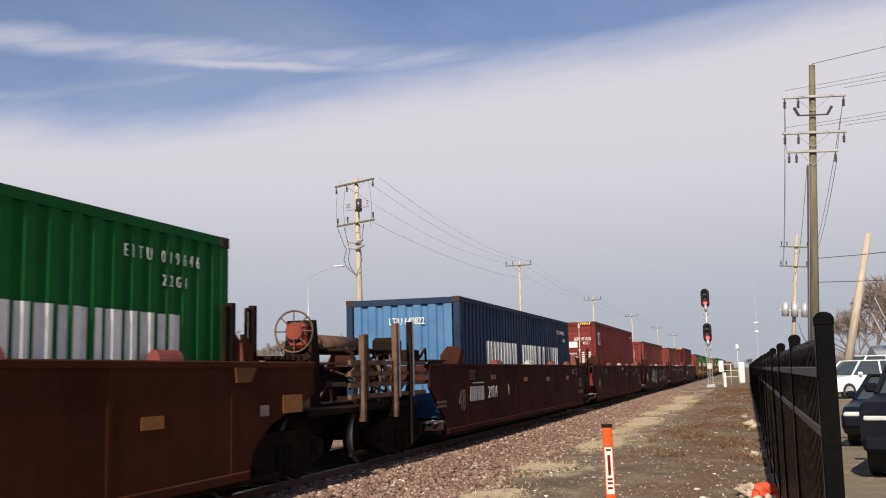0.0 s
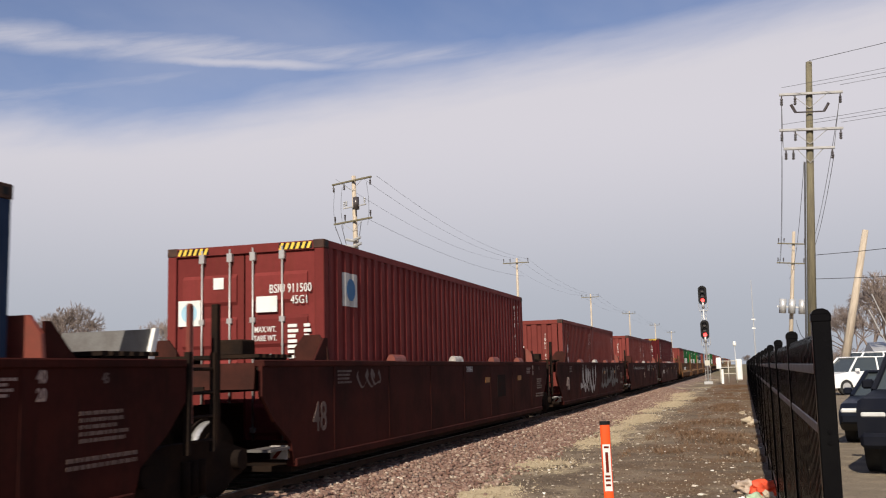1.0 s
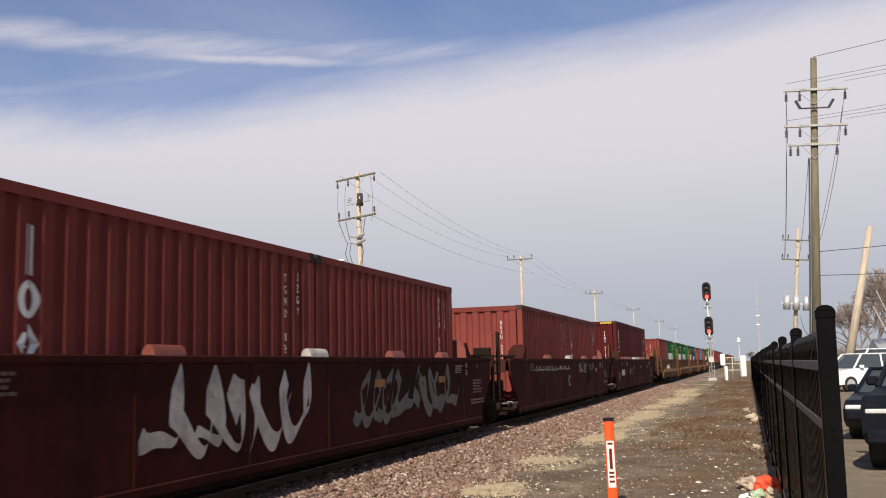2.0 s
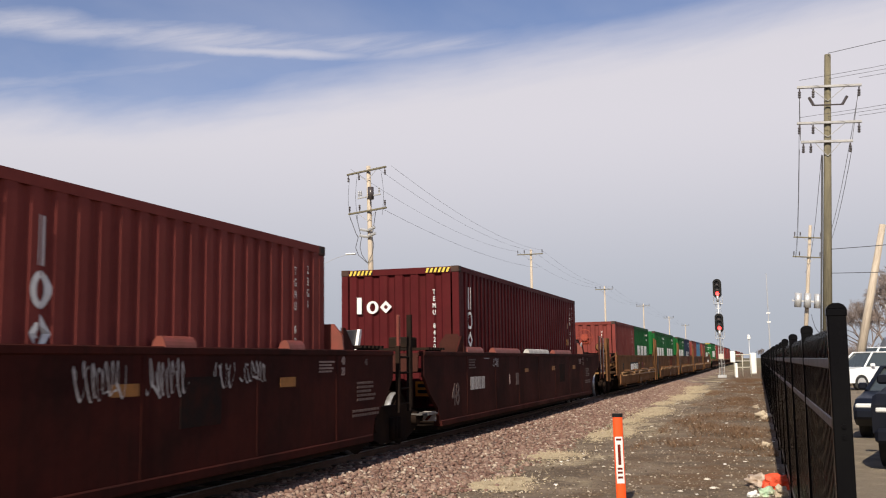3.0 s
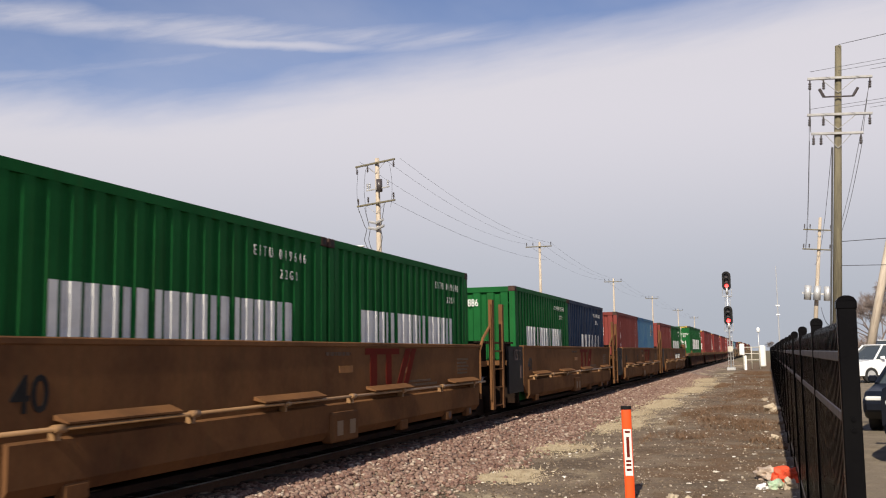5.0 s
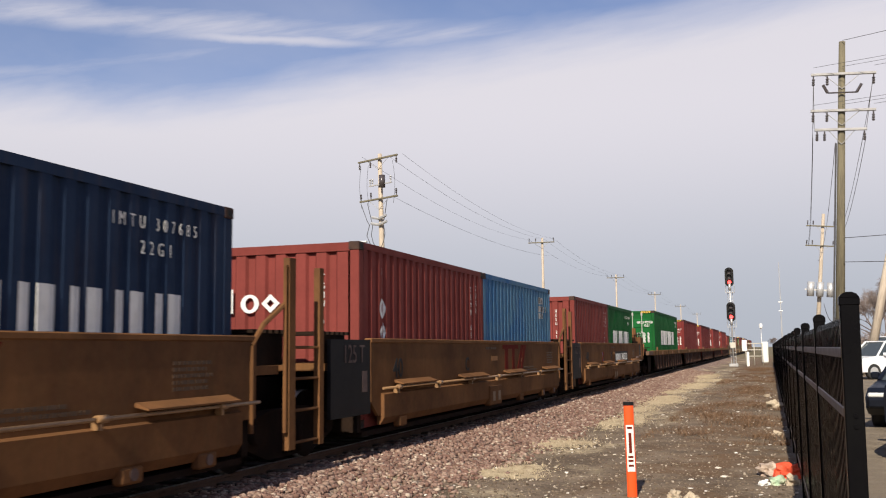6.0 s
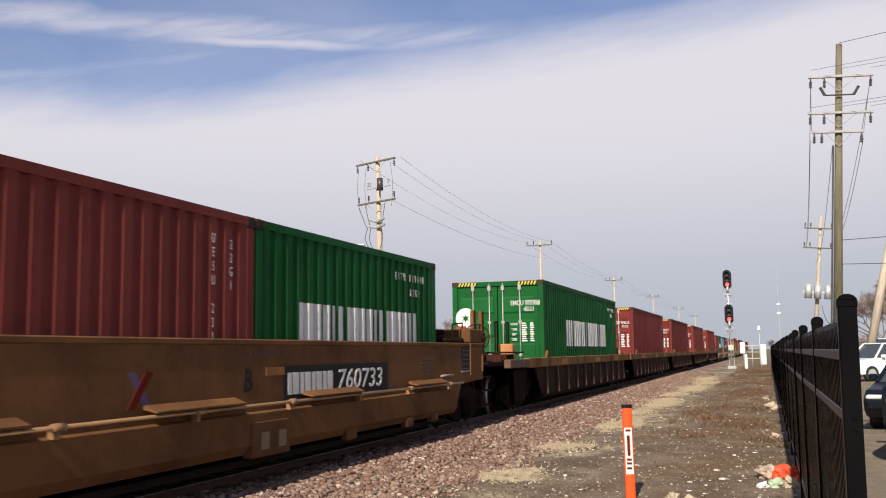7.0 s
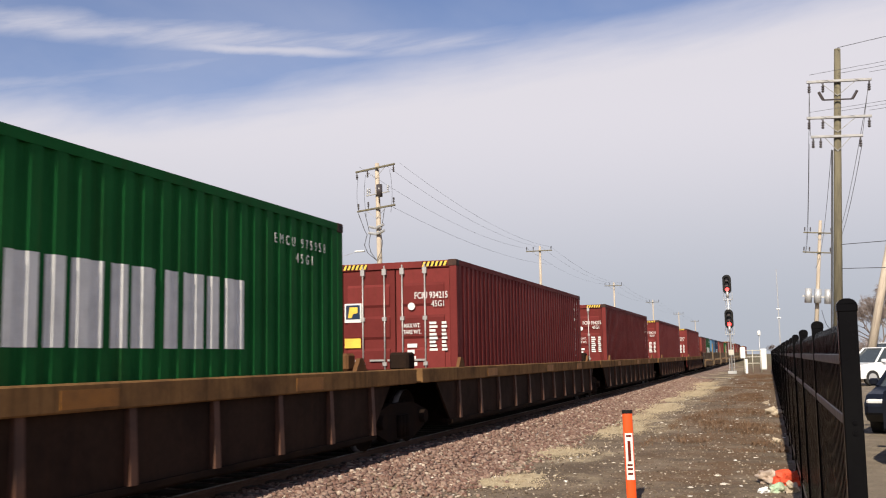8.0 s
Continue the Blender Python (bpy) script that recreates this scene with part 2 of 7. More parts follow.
M_DULLARM = mat("dull grey crossarm", (0.36, 0.355, 0.35), 0.7, second=(0.16, 0.155, 0.15), scale=6, fine=0.15)
M_INSUL = mat("dark glazed insulator", (0.06, 0.05, 0.05), 0.3)
M_WIRE = mat("dull overhead wire", (0.06, 0.06, 0.065), 0.6, 0.2)
M_TWIG = mat("bare twig bark", (0.21, 0.165, 0.145), 0.95, second=(0.14, 0.11, 0.095), scale=3, fine=0.3)
M_ORANGE = mat("orange marker plastic", (0.80, 0.085, 0.012), 0.45, second=(0.62, 0.07, 0.012), scale=9, amount=0.5, fine=0.08)
M_CARWHITE = mat("white car paint", (0.78, 0.79, 0.80), 0.18, second=(0.7, 0.7, 0.7), scale=3, amount=0.3, fine=0.03)
M_CARNAVY = mat("dark blue car paint", (0.006, 0.0075, 0.013), 0.35, spec=0.2, second=(0.010, 0.012, 0.018), scale=3, amount=0.3, fine=0.05)
M_CARBLACK = mat("black truck paint", (0.007, 0.008, 0.013), 0.5, spec=0.10, second=(0.016, 0.016, 0.02), scale=3, amount=0.3, fine=0.05)
M_GLASS = mat("tinted car glass", (0.045, 0.055, 0.06), 0.06, second=(0.05, 0.06, 0.06), spec=0.8, fine=0.02)
M_TYRE = mat("tyre rubber", (0.02, 0.02, 0.02), 0.85)
M_CHROME = mat("bright chrome", (0.7, 0.7, 0.72), 0.15, 0.9, fine=0.05)
M_LAMPGLASS = mat("clear headlamp lens", (0.62, 0.63, 0.62), 0.15, fine=0.05)
M_REDGLOW = glow("lit red signal lens", (1.0, 0.05, 0.045), 4.0)
M_STONE = mat("pale limestone lump", (0.46, 0.38, 0.28), 0.9, second=(0.30, 0.25, 0.19), scale=6, amount=0.7, fine=0.25, bump=0.5, bump_scale=25)
M_RUSTRAIL = mat("rusty rail web", (0.10, 0.05, 0.03), 0.8, second=(0.06, 0.035, 0.025), scale=6, fine=0.3)
M_TIE = mat("creosoted timber tie", (0.06, 0.045, 0.035), 0.9, second=(0.10, 0.08, 0.065), scale=5, amount=0.7, fine=0.3, bump=0.4)
M_ROOF = mat("dark shingle roof", (0.05, 0.045, 0.045), 0.9, scale=5, fine=0.3)
M_SIDING = mat("white siding", (0.72, 0.72, 0.70), 0.7, second=(0.6, 0.6, 0.58), scale=4, fine=0.06)

# ---------------- mesh helpers ----------------


def box(bm, x0, x1, y0, y1, z0, z1, bevel=0.0):
    vs = [bm.verts.new((x, y, z)) for x in (x0, x1) for y in (y0, y1) for z in (z0, z1)]
    fs = [bm.faces.new([vs[i] for i in q]) for q in ((0, 1, 3, 2), (4, 6, 7, 5), (0, 4, 5, 1), (2, 3, 7, 6), (0, 2, 6, 4), (1, 5, 7, 3))]
    if bevel:
        edges = list({e for f in fs for e in f.edges})
        bmesh.ops.bevel(bm, geom=edges, offset=bevel, segments=1, affect="EDGES")
    return bm


def tube(bm, p, q, r0, r1=None, n=8):
    p, q = Vector(p), Vector(q)
    r1 = r0 if r1 is None else r1
    w = (q - p).normalized()
    u = w.orthogonal().normalized()
    v = w.cross(u)
    a, b = [], []
    for i in range(n):
        c, s = math.cos(2 * math.pi * i / n), math.sin(2 * math.pi * i / n)
        a.append(bm.verts.new(p + (u * c + v * s) * r0))
        b.append(bm.verts.new(q + (u * c + v * s) * r1))
    for i in range(n):
        j = (i + 1) % n
        f = bm.faces.new((a[i], a[j], b[j], b[i]))
        f.smooth = n > 6
    bm.faces.new(a[::-1])
    bm.faces.new(b)
    return bm


def prism(bm, outline, axis, lo, hi):
    """Extrudes a 2D outline along an axis. axis 'x': (y, z); 'y': (x, z); 'z': (x, y)."""
    put = {"x": lambda a, b, c: (c, a, b), "y": lambda a, b, c: (a, c, b), "z": lambda a, b, c: (a, b, c)}[axis]
    f0 = [bm.verts.new(put(a, b, lo)) for a, b in outline]
    f1 = [bm.verts.new(put(a, b, hi)) for a, b in outline]
    n = len(outline)
    bm.faces.new(f0[::-1])
    bm.faces.new(f1)
    for i in range(n):
        bm.faces.new((f0[i], f0[(i + 1) % n], f1[(i + 1) % n], f1[i]))
    return bm


def ring(bm, centre, axis, R, r, n=20, k=6):
    """A torus about an axis."""
    c, w = Vector(centre), Vector(axis).normalized()
    u = w.orthogonal().normalized()
    v = w.cross(u)
    rows = []
    for i in range(n):
        a = 2 * math.pi * i / n
        d = u * math.cos(a) + v * math.sin(a)
        rows.append([bm.verts.new(c + d * (R + r * math.cos(2 * math.pi * j / k)) + w * r * math.sin(2 * math.pi * j / k)) for j in range(k)])
    for i in range(n):
        for j in range(k):
            bm.faces.new((rows[i][j], rows[(i + 1) % n][j], rows[(i + 1) % n][(j + 1) % k], rows[i][(j + 1) % k])).smooth = True
    return bm


def mesh_of(name, bm, material):
    bmesh.ops.recalc_face_normals(bm, faces=bm.faces)
    me = bpy.data.meshes.new(name)
    bm.to_mesh(me)
    bm.free()
    me.materials.append(material)
    return me


def part(name, bm, material, parent=None, label=""):
    ob = new(name, mesh_of(name, bm, material))
    ob.parent = parent
    return tagged(ob, label)


def thing(name, label, category, group="", kind=""):
    return tagged(new(name), label, category, group, kind)


def B():
    return bmesh.new()


def letters(name, text, size, material, parent, m, label="", bold=0.0, width=1.0, spread=1.0):
    """Writing in the built-in font as a thin mesh at the pose m."""
    cu = bpy.data.curves.new(name, "FONT")
    cu.body, cu.size, cu.extrude, cu.offset, cu.resolution_u = text, size, 0.003, bold, 3
    cu.align_x, cu.align_y, cu.space_character = "CENTER", "CENTER", spread
    tmp = bpy.data.objects.new(name, cu)
    me = bpy.data.meshes.new_from_object(tmp)
    bpy.data.objects.remove(tmp)
    me.materials.clear()
    me.materials.append(material)
    me.transform(Matrix.Diagonal((width, 1, 1, 1)))
    me.transform(m)
    ob = new(name, me)
    ob.parent = parent
    return tagged(ob, label)


# poses of writing: on a right-hand side (reads along +y) and on a near end (reads along +x)
def on_side(x, y, z):
    return pose(x, y, z, 90, 0, 90)


def on_end(x, y, z):
    return pose(x, y, z, 90, 0, 0)

# ---------------- ground and track ----------------
TRACK = -6.564          # centre line of the track
SPEED = 24.3            # of the train, towards -y
RAIL = 0.30             # rail head


def ramp(v, a, b):
    k = min(1.0, max(0.0, (v - a) / (b - a)))
    return k * k * (3 - 2 * k)


def ground_z(x, y):
    """The bed of the track is a low ballast bank, the path beside it is level with small bumps."""
    bank = 0.20 * ramp(x, -4.1, -5.1) * (1 - ramp(x, -8.2, -9.6))
    near = max(0.0, 1 - abs(y - 25) / 80)
    bump = 0.035 * noise.noise((x * 0.55, y * 0.4, 1.7)) + 0.02 * noise.noise((x * 1.7, y * 1.4, 4.2))
    return bank + bump * near * (1 - ramp(x, -4.4, -5.0) if x < -4.4 else 1) * (1.0 if x < 0.2 else 0.25)


def ground_material():
    m = bpy.data.materials.new("gravel, soil and dry grass")
    m.use_nodes = True
    nt = m.node_tree
    L = nt.links.new
    bsdf = nt.nodes["Principled BSDF"]
    geo = nt.nodes.new("ShaderNodeNewGeometry")
    pos = geo.outputs["Position"]

    def noise_at(scale, detail=4.0, rough=0.6, shift=0.0, stretch=None):
        n = node(nt, "ShaderNodeTexNoise", Scale=scale, Detail=detail, Roughness=rough)
        mp = nt.nodes.new("ShaderNodeMapping")
        mp.inputs["Location"].default_value = (shift, shift, 0)
        if stretch:
            mp.inputs["Scale"].default_value = stretch
        L(pos, mp.inputs[0])
        L(mp.outputs[0], n.inputs["Vector"])
        return n.outputs["Fac"]

    def span(value, a, b, lo=0.0, hi=1.0):
        r = node(nt, "ShaderNodeMapRange")
        r.interpolation_type = "SMOOTHSTEP"
        for key, v in (("From Min", a), ("From Max", b), ("To Min", lo), ("To Max", hi)):
            r.inputs[key].default_value = v
        L(value, r.inputs["Value"])
        return r.outputs[0]

    def blend(fac, a, b):
        mx = nt.nodes.new("ShaderNodeMix")
        mx.data_type = "RGBA"
        L(fac, mx.inputs[0])
        for k, c in ((6, a), (7, b)):
            if isinstance(c, tuple):
                mx.inputs[k].default_value = (*c, 1)
            else:
                L(c, mx.inputs[k])
        return mx.outputs[2]

    def arith(op, a, b):
        mt = nt.nodes.new("ShaderNodeMath")
        mt.operation = op
        for k, c in ((0, a), (1, b)):
            if isinstance(c, (int, float)):
                mt.inputs[k].default_value = c
            else:
                L(c, mt.inputs[k])
        return mt.outputs[0]

    sep = nt.nodes.new("ShaderNodeSeparateXYZ")
    L(pos, sep.inputs[0])
    X, Y = sep.outputs["X"], sep.outputs["Y"]
    wob = arith("ADD", X, arith("MULTIPLY", arith("SUBTRACT", noise_at(0.35), 0.5), 2.2))
    vor = node(nt, "ShaderNodeTexVoronoi", Scale=16.0)
    L(pos, vor.inputs["Vector"])
    vsep = nt.nodes.new("ShaderNodeSeparateColor")
    L(vor.outputs["Color"], vsep.inputs[0])
    ballast = blend(vsep.outputs[0], (0.12, 0.075, 0.061), (0.26, 0.175, 0.14))
    ballast = blend(span(vsep.outputs[1], 0.8, 0.95), ballast, (0.40, 0.34, 0.30))
    dirt = blend(span(noise_at(0.9, 5), 0.35, 0.65), (0.098, 0.072, 0.051), (0.195, 0.150, 0.110))
    dirt = blend(span(noise_at(26.0, 3), 0.55, 0.75), dirt, (0.25, 0.20, 0.155))
    straw = blend(span(noise_at(7.0, 4), 0.35, 0.65), (0.33, 0.265, 0.17), (0.48, 0.40, 0.275))
    tuft = arith("MULTIPLY", span(noise_at(0.42, 4, 0.65, 7.3, (1.0, 0.55, 1)), 0.50, 0.60), arith("MULTIPLY", span(wob, -5.0, -4.0), span(wob, -1.9, -2.9)))
    weed = arith("MULTIPLY", span(noise_at(0.5, 5, 0.7, 3.1), 0.42, 0.58, 0.0, 0.9), span(wob, -2.6, -1.5))
    col = blend(span(wob, -4.9, -3.4), ballast, dirt)
    col = blend(weed, col, (0.135, 0.082, 0.047))
    col = blend(tuft, col, straw)
    lot = blend(span(noise_at(1.2, 4), 0.4, 0.7), (0.175, 0.142, 0.105), (0.25, 0.205, 0.15))
    col = blend(span(X, 0.5, 1.0), col, lot)
    far = blend(span(noise_at(0.03, 4), 0.4, 0.65), (0.16, 0.13, 0.08), (0.11, 0.10, 0.065))
    away = arith("MAXIMUM", span(Y, 110, 180), span(X, -10, -14))
    col = blend(away, col, far)
    L(col, bsdf.inputs["Base Color"])
    bsdf.inputs["Roughness"].default_value = 0.95
    bsdf.inputs["Specular IOR Level"].default_value = 0.2
    b = node(nt, "ShaderNodeBump", Strength=0.55, Distance=0.05)
    L(arith("ADD", noise_at(14.0, 5), vor.outputs["Distance"]), b.inputs["Height"])
    L(b.outputs[0], bsdf.inputs["Normal"])
    return m


M_GROUND = ground_material()


def build_ground():
    xs = sorted({-2500, -900, -300, -120, -60, -30, -18, -13, -10.5, *np.round(np.arange(-9.6, 1.01, 0.2), 2).tolist(), 1.5, 2, 3, 4, 6, 8, 11, 15, 22, 35, 60, 120, 300, 900, 2500})
    ys = sorted({-600, -200, -60, -20, -8, *np.round(np.arange(-2, 45, 0.3), 2).tolist(), *np.arange(45, 120, 1.5).tolist(), 125, 135, 150, 180, 230, 300, 450, 700, 1200, 2500})
    verts = [(x, y, ground_z(x, y)) for y in ys for x in xs]
    n = len(xs)
    faces = [(j * n + i, j * n + i + 1, (j + 1) * n + i + 1, (j + 1) * n + i) for j in range(len(ys) - 1) for i in range(n - 1)]
    me = bpy.data.meshes.new("ground")
    me.from_pydata(verts, [], faces)
    me.shade_smooth()
    me.materials.append(M_GROUND)
    tagged(new("ground", me), "bare gravelly ground with dry grass patches beside the track", "ground", kind="structure")


build_ground()


def build_track():
    track = thing("railway_track", "straight railway track of steel rails on dark timber ties", "track", kind="structure")
    for s in (-1, 1):
        x = TRACK + s * 0.755
        outline = [(-0.07, 0.12), (0.07, 0.12), (0.07, 0.135), (0.012, 0.15), (0.012, 0.26), (0.036, 0.27), (0.036, 0.295), (0.03, RAIL), (-0.03, RAIL), (-0.036, 0.295), (-0.036, 0.27), (-0.012, 0.26), (-0.012, 0.15), (-0.07, 0.135)]
        r = part("rail", prism(B(), [(x + a, b + 0.004) for a, b in outline], "y", -60, 600), M_RUSTRAIL, track)
        part("rail_head", box(B(), x - 0.028, x + 0.028, -60, 600, RAIL + 0.005, RAIL + 0.008), M_WHEEL, r, "polished running surface")
    tie = mesh_of("tie", box(B(), -1.3, 1.3, -0.11, 0.11, -0.06, 0.12, 0.01), M_TIE)
    for i in range(150):
        ob = new("tie", tie)
        ob.parent = track
        ob.matrix_basis = pose(TRACK + random.uniform(-0.03, 0.03), -2 + i * 0.54, 0.11, 0, 0, random.uniform(-1, 1))
    far = B()
    for i in range(260):
        y = 79 + i * 0.54
        box(far, TRACK - 1.3, TRACK + 1.3, y - 0.11, y + 0.11, 0.05, 0.23)
    tagged(part("far_ties", far, M_TIE, track), kind="stuff")


build_track()

# ---------------- containers ----------------
CW, C20, C40, STD, HIGH = 2.438, 6.058, 12.192, 2.591, 2.896


def wave(length, pitch, depth):
    """A corrugated outline along a wall: (run, inset) pairs. Wide crests outside, flanks, narrow troughs inside."""
    pts, n = [], max(1, round((length - 0.5) / pitch))
    p = (length - 0.5) / n
    pts.append((0.17, 0.004))
    for i in range(n):
        a = 0.25 + i * p
        pts += [(a + p * 0.20, 0.004), (a + p * 0.30, depth), (a + p * 0.62, depth), (a + p * 0.74, 0.004)]
    pts.append((length - 0.17, 0.004))
    return pts


def inset_at(pts, y):
    for (a, u), (b, v) in zip(pts, pts[1:]):
        if a <= y <= b:
            return u + (v - u) * (y - a) / max(1e-6, b - a)
    return pts[0][1] if y < pts[0][0] else pts[-1][1]


def on_wave(bm, pts, y0, y1, z0, z1, lift=0.005, half=CW / 2):
    """Paint that follows the corrugation of the right-hand side."""
    runs = [y0] + [a for a, _ in pts if y0 < a < y1] + [y1]
    rows = [(bm.verts.new((half - inset_at(pts, y) + lift, y, z0)), bm.verts.new((half - inset_at(pts, y) + lift, y, z1))) for y in runs]
    for (a, b), (c, d) in zip(rows, rows[1:]):
        bm.faces.new((a, c, d, b))


def container(colour, length, height, label, doors=False, deep=0.038):
    """A corrugated steel shipping container; its base lies at z 0 and its near end at y 0."""
    root = thing("shipping_container", label, "container", "containers on the train")
    h, w = height, CW / 2
    pts = wave(length, 0.285, deep)
    for s in (1, -1):
        bm = B()
        lo = [bm.verts.new((s * (w - d), y, 0.16)) for y, d in pts]
        hi = [bm.verts.new((s * (w - d), y, h - 0.09)) for y, d in pts]
        for i in range(len(pts) - 1):
            bm.faces.new((lo[i], lo[i + 1], hi[i + 1], hi[i]))
        part("side_panel", bm, colour, root)
        part("top_rail", box(B(), s * w - (0.07 if s > 0 else 0), s * w + (0.07 if s < 0 else 0), 0.16, length - 0.16, h - 0.10, h - 0.005), colour, root)
        part("bottom_rail", box(B(), s * w - (0.06 if s > 0 else 0), s * w + (0.06 if s < 0 else 0), 0.16, length - 0.16, 0.01, 0.165), colour, root)
        for y in (0.0, length - 0.16):
            part("corner_post", box(B(), min(s * w, s * (w - 0.14)), max(s * w, s * (w - 0.14)), y, y + 0.16, 0.12, h - 0.12, 0.01), colour, root)
            for z in (0.0, h - 0.12):
                bm = box(B(), min(s * (w + 0.004), s * (w - 0.16)), max(s * (w + 0.004), s * (w - 0.16)), y - 0.004, y + 0.172, z, z + 0.12, 0.008)
                casting = part("corner_casting", bm, M_CASTING, root, "dark steel corner casting")
                part("casting_hole", box(B(), s * (w + 0.003) - 0.006, s * (w + 0.003) + 0.006, y + 0.05, y + 0.12, z + 0.03, z + 0.09), M_BLACK, casting)
    bm = B()
    top = [bm.verts.new((x, y, h - 0.03 - (0.02 if i % 2 else 0))) for i, y in enumerate(np.linspace(0.1, length - 0.1, 24)) for x in (-w + 0.05, w - 0.05)]
    for i in range(23):
        bm.faces.new((top[2 * i], top[2 * i + 1], top[2 * i + 3], top[2 * i + 2]))
    part("roof", bm, colour, root)
    part("floor", box(B(), -w + 0.06, w - 0.06, 0.1, length - 0.1, 0.1, 0.17), M_UNDER, root)
    for y, near in ((0.0, True), (length, False)):
        d = 1 if near else -1
        part("end_header", box(B(), -w + 0.14, w - 0.14, min(y, y + d * 0.08), max(y, y + d * 0.08), h - 0.13, h - 0.01), colour, root)
        part("end_sill", box(B(), -w + 0.14, w - 0.14, min(y, y + d * 0.08), max(y, y + d * 0.08), 0.01, 0.17), colour, root)
        if near and doors:
            for s in (-1, 1):
                x0, x1 = (-w + 0.15, -0.012) if s < 0 else (0.012, w - 0.15)
                leaf = part("door", box(B(), x0, x1, 0.035, 0.075, 0.17, h - 0.13), colour, root)
                n = 4
                for k in range(n):
                    z0 = 0.25 + k * (h - 0.5) / n
                    z1 = z0 + (h - 0.5) / n - 0.16
                    part("door_panel", prism(B(), [(0.036, z0), (0.006, z0 + 0.05), (0.006, z1 - 0.05), (0.036, z1)], "x", x0 + 0.10, x1 - 0.10), colour, leaf)
                for xr in ((-0.65, -0.21) if s < 0 else (0.15, 0.60)):
                    rod = part("locking_rod", tube(B(), (xr, -0.012, 0.08), (xr, -0.012, h - 0.06), 0.014, n=8), M_ROD, root, "pale galvanised locking rod")
                    bm = B()
                    for z in (0.30, h * 0.33, h * 0.62, h - 0.24):
                        box(bm, xr - 0.04, xr + 0.04, -0.03, 0.03, z, z + 0.07 if z < h - 0.3 else z + 0.12)
                    part("rod_keeper", bm, M_ROD, rod)
                    part("handle", box(B(), xr - 0.30, xr, -0.03, -0.012, h * 0.36, h * 0.36 + 0.035), M_ROD, rod)
        else:
            bm = B()
            e = wave(CW, 0.30, 0.05)
            lo = [bm.verts.new((x - w, y + d * (q + 0.01), 0.16)) for x, q in e]
            hi = [bm.verts.new((x - w, y + d * (q + 0.01), h - 0.12)) for x, q in e]
            for i in range(len(e) - 1):
                bm.faces.new((lo[i], lo[i + 1], hi[i + 1], hi[i]))
            part("end_panel", bm, colour, root)
    return root, pts


# two plain upright bars of unequal width, in a unit cell: (u0, u1, v0, v1)
BLOCK = ((0.0, 0.34, 0.0, 1.0), (0.46, 1.0, 0.0, 1.0))


def emblem_blocks(root, pts, y0, y1, z0, z1, count, material=None, gap=0.14):
    """A maker's name as a row of plain upright bars painted over the corrugation."""
    step, h = (y1 - y0) / count, z1 - z0
    for i in range(count):
        a, w = y0 + i * step, step * (1 - gap)
        bm = B()
        for u0, u1, v0, v1 in BLOCK:
            on_wave(bm, pts, a + u0 * w, a + u1 * w, z0 + v0 * h, z0 + v1 * h)
        part("name_block", bm, material or M_WHITE, root, "white painted upright bars")


def trade_mark(root, place, w, h, down=False):
    """Three plain shapes, a bar, a ring and a diamond, laid out by place(u, v)."""
    for k in range(3):
        bm = B()
        ou, ov = (0.0, -k * 1.12 * h) if down else (k * 1.12 * w, 0.0)
        tall = 1.3 if k == 0 else 1.0
        if k == 0:
            quads = [((0.30, 0.0), (0.70, 0.0), (0.70, tall), (0.30, tall))]
        elif k == 1:
            ro = [(0.5 + 0.5 * math.sin(q), 0.5 + 0.5 * math.cos(q)) for q in [n * math.pi / 9 for n in range(19)]]
            ri = [(0.5 + (c - 0.5) * 0.48, 0.5 + (d - 0.5) * 0.66) for c, d in ro]
            quads = [(ro[n], ro[n + 1], ri[n + 1], ri[n]) for n in range(18)]
        else:
            ro = [(0.5, 0.0), (1.0, 0.5), (0.5, 1.0), (0.0, 0.5), (0.5, 0.0)]
            ri = [(0.5 + (c - 0.5) * 0.40, 0.5 + (d - 0.5) * 0.40) for c, d in ro]
            quads = [(ro[n], ro[n + 1], ri[n + 1], ri[n]) for n in range(4)]
        for q in quads:
            bm.faces.new([bm.verts.new(place(ou + u * w, ov + v * h)) for u, v in q])
        part("emblem", bm, M_WHITE, root, "white emblem shape")


def code(root, text, y, z, size, vertical=False):
    """A serial code on the right-hand side, read along the wall or downwards."""
    body = "\n".join(text) if vertical else text
    letters("serial_code", body, size, M_WHITE, root, on_side(CW / 2 - 0.006, y, z), "white serial code", -0.001, 0.66 if vertical else 0.72, 1.0 if vertical else 2.0)


def end_code(root, text, x, z, size, y=-0.005, vertical=False):
    body = "\n".join(text) if vertical else text
    letters("serial_code", body, size, M_WHITE, root, on_end(x, y, z), "white serial code", 0.001, 0.72)


def end_bars(root, x0, x1, z0, z1, rows, material=None, y=-0.004):
    bm = B()
    h = (z1 - z0) / (rows * 1.6)
    for r in range(rows):
        z = z0 + r * h * 1.6
        box(bm, x0, x0 + (x1 - x0) * (0.86 - 0.22 * (r * 7 % 3) / 2), y - 0.002, y + 0.002, z, z + h)
    tagged(part("data_block", bm, material or M_WHITE, root), "small unreadable white data lines", kind="stuff")


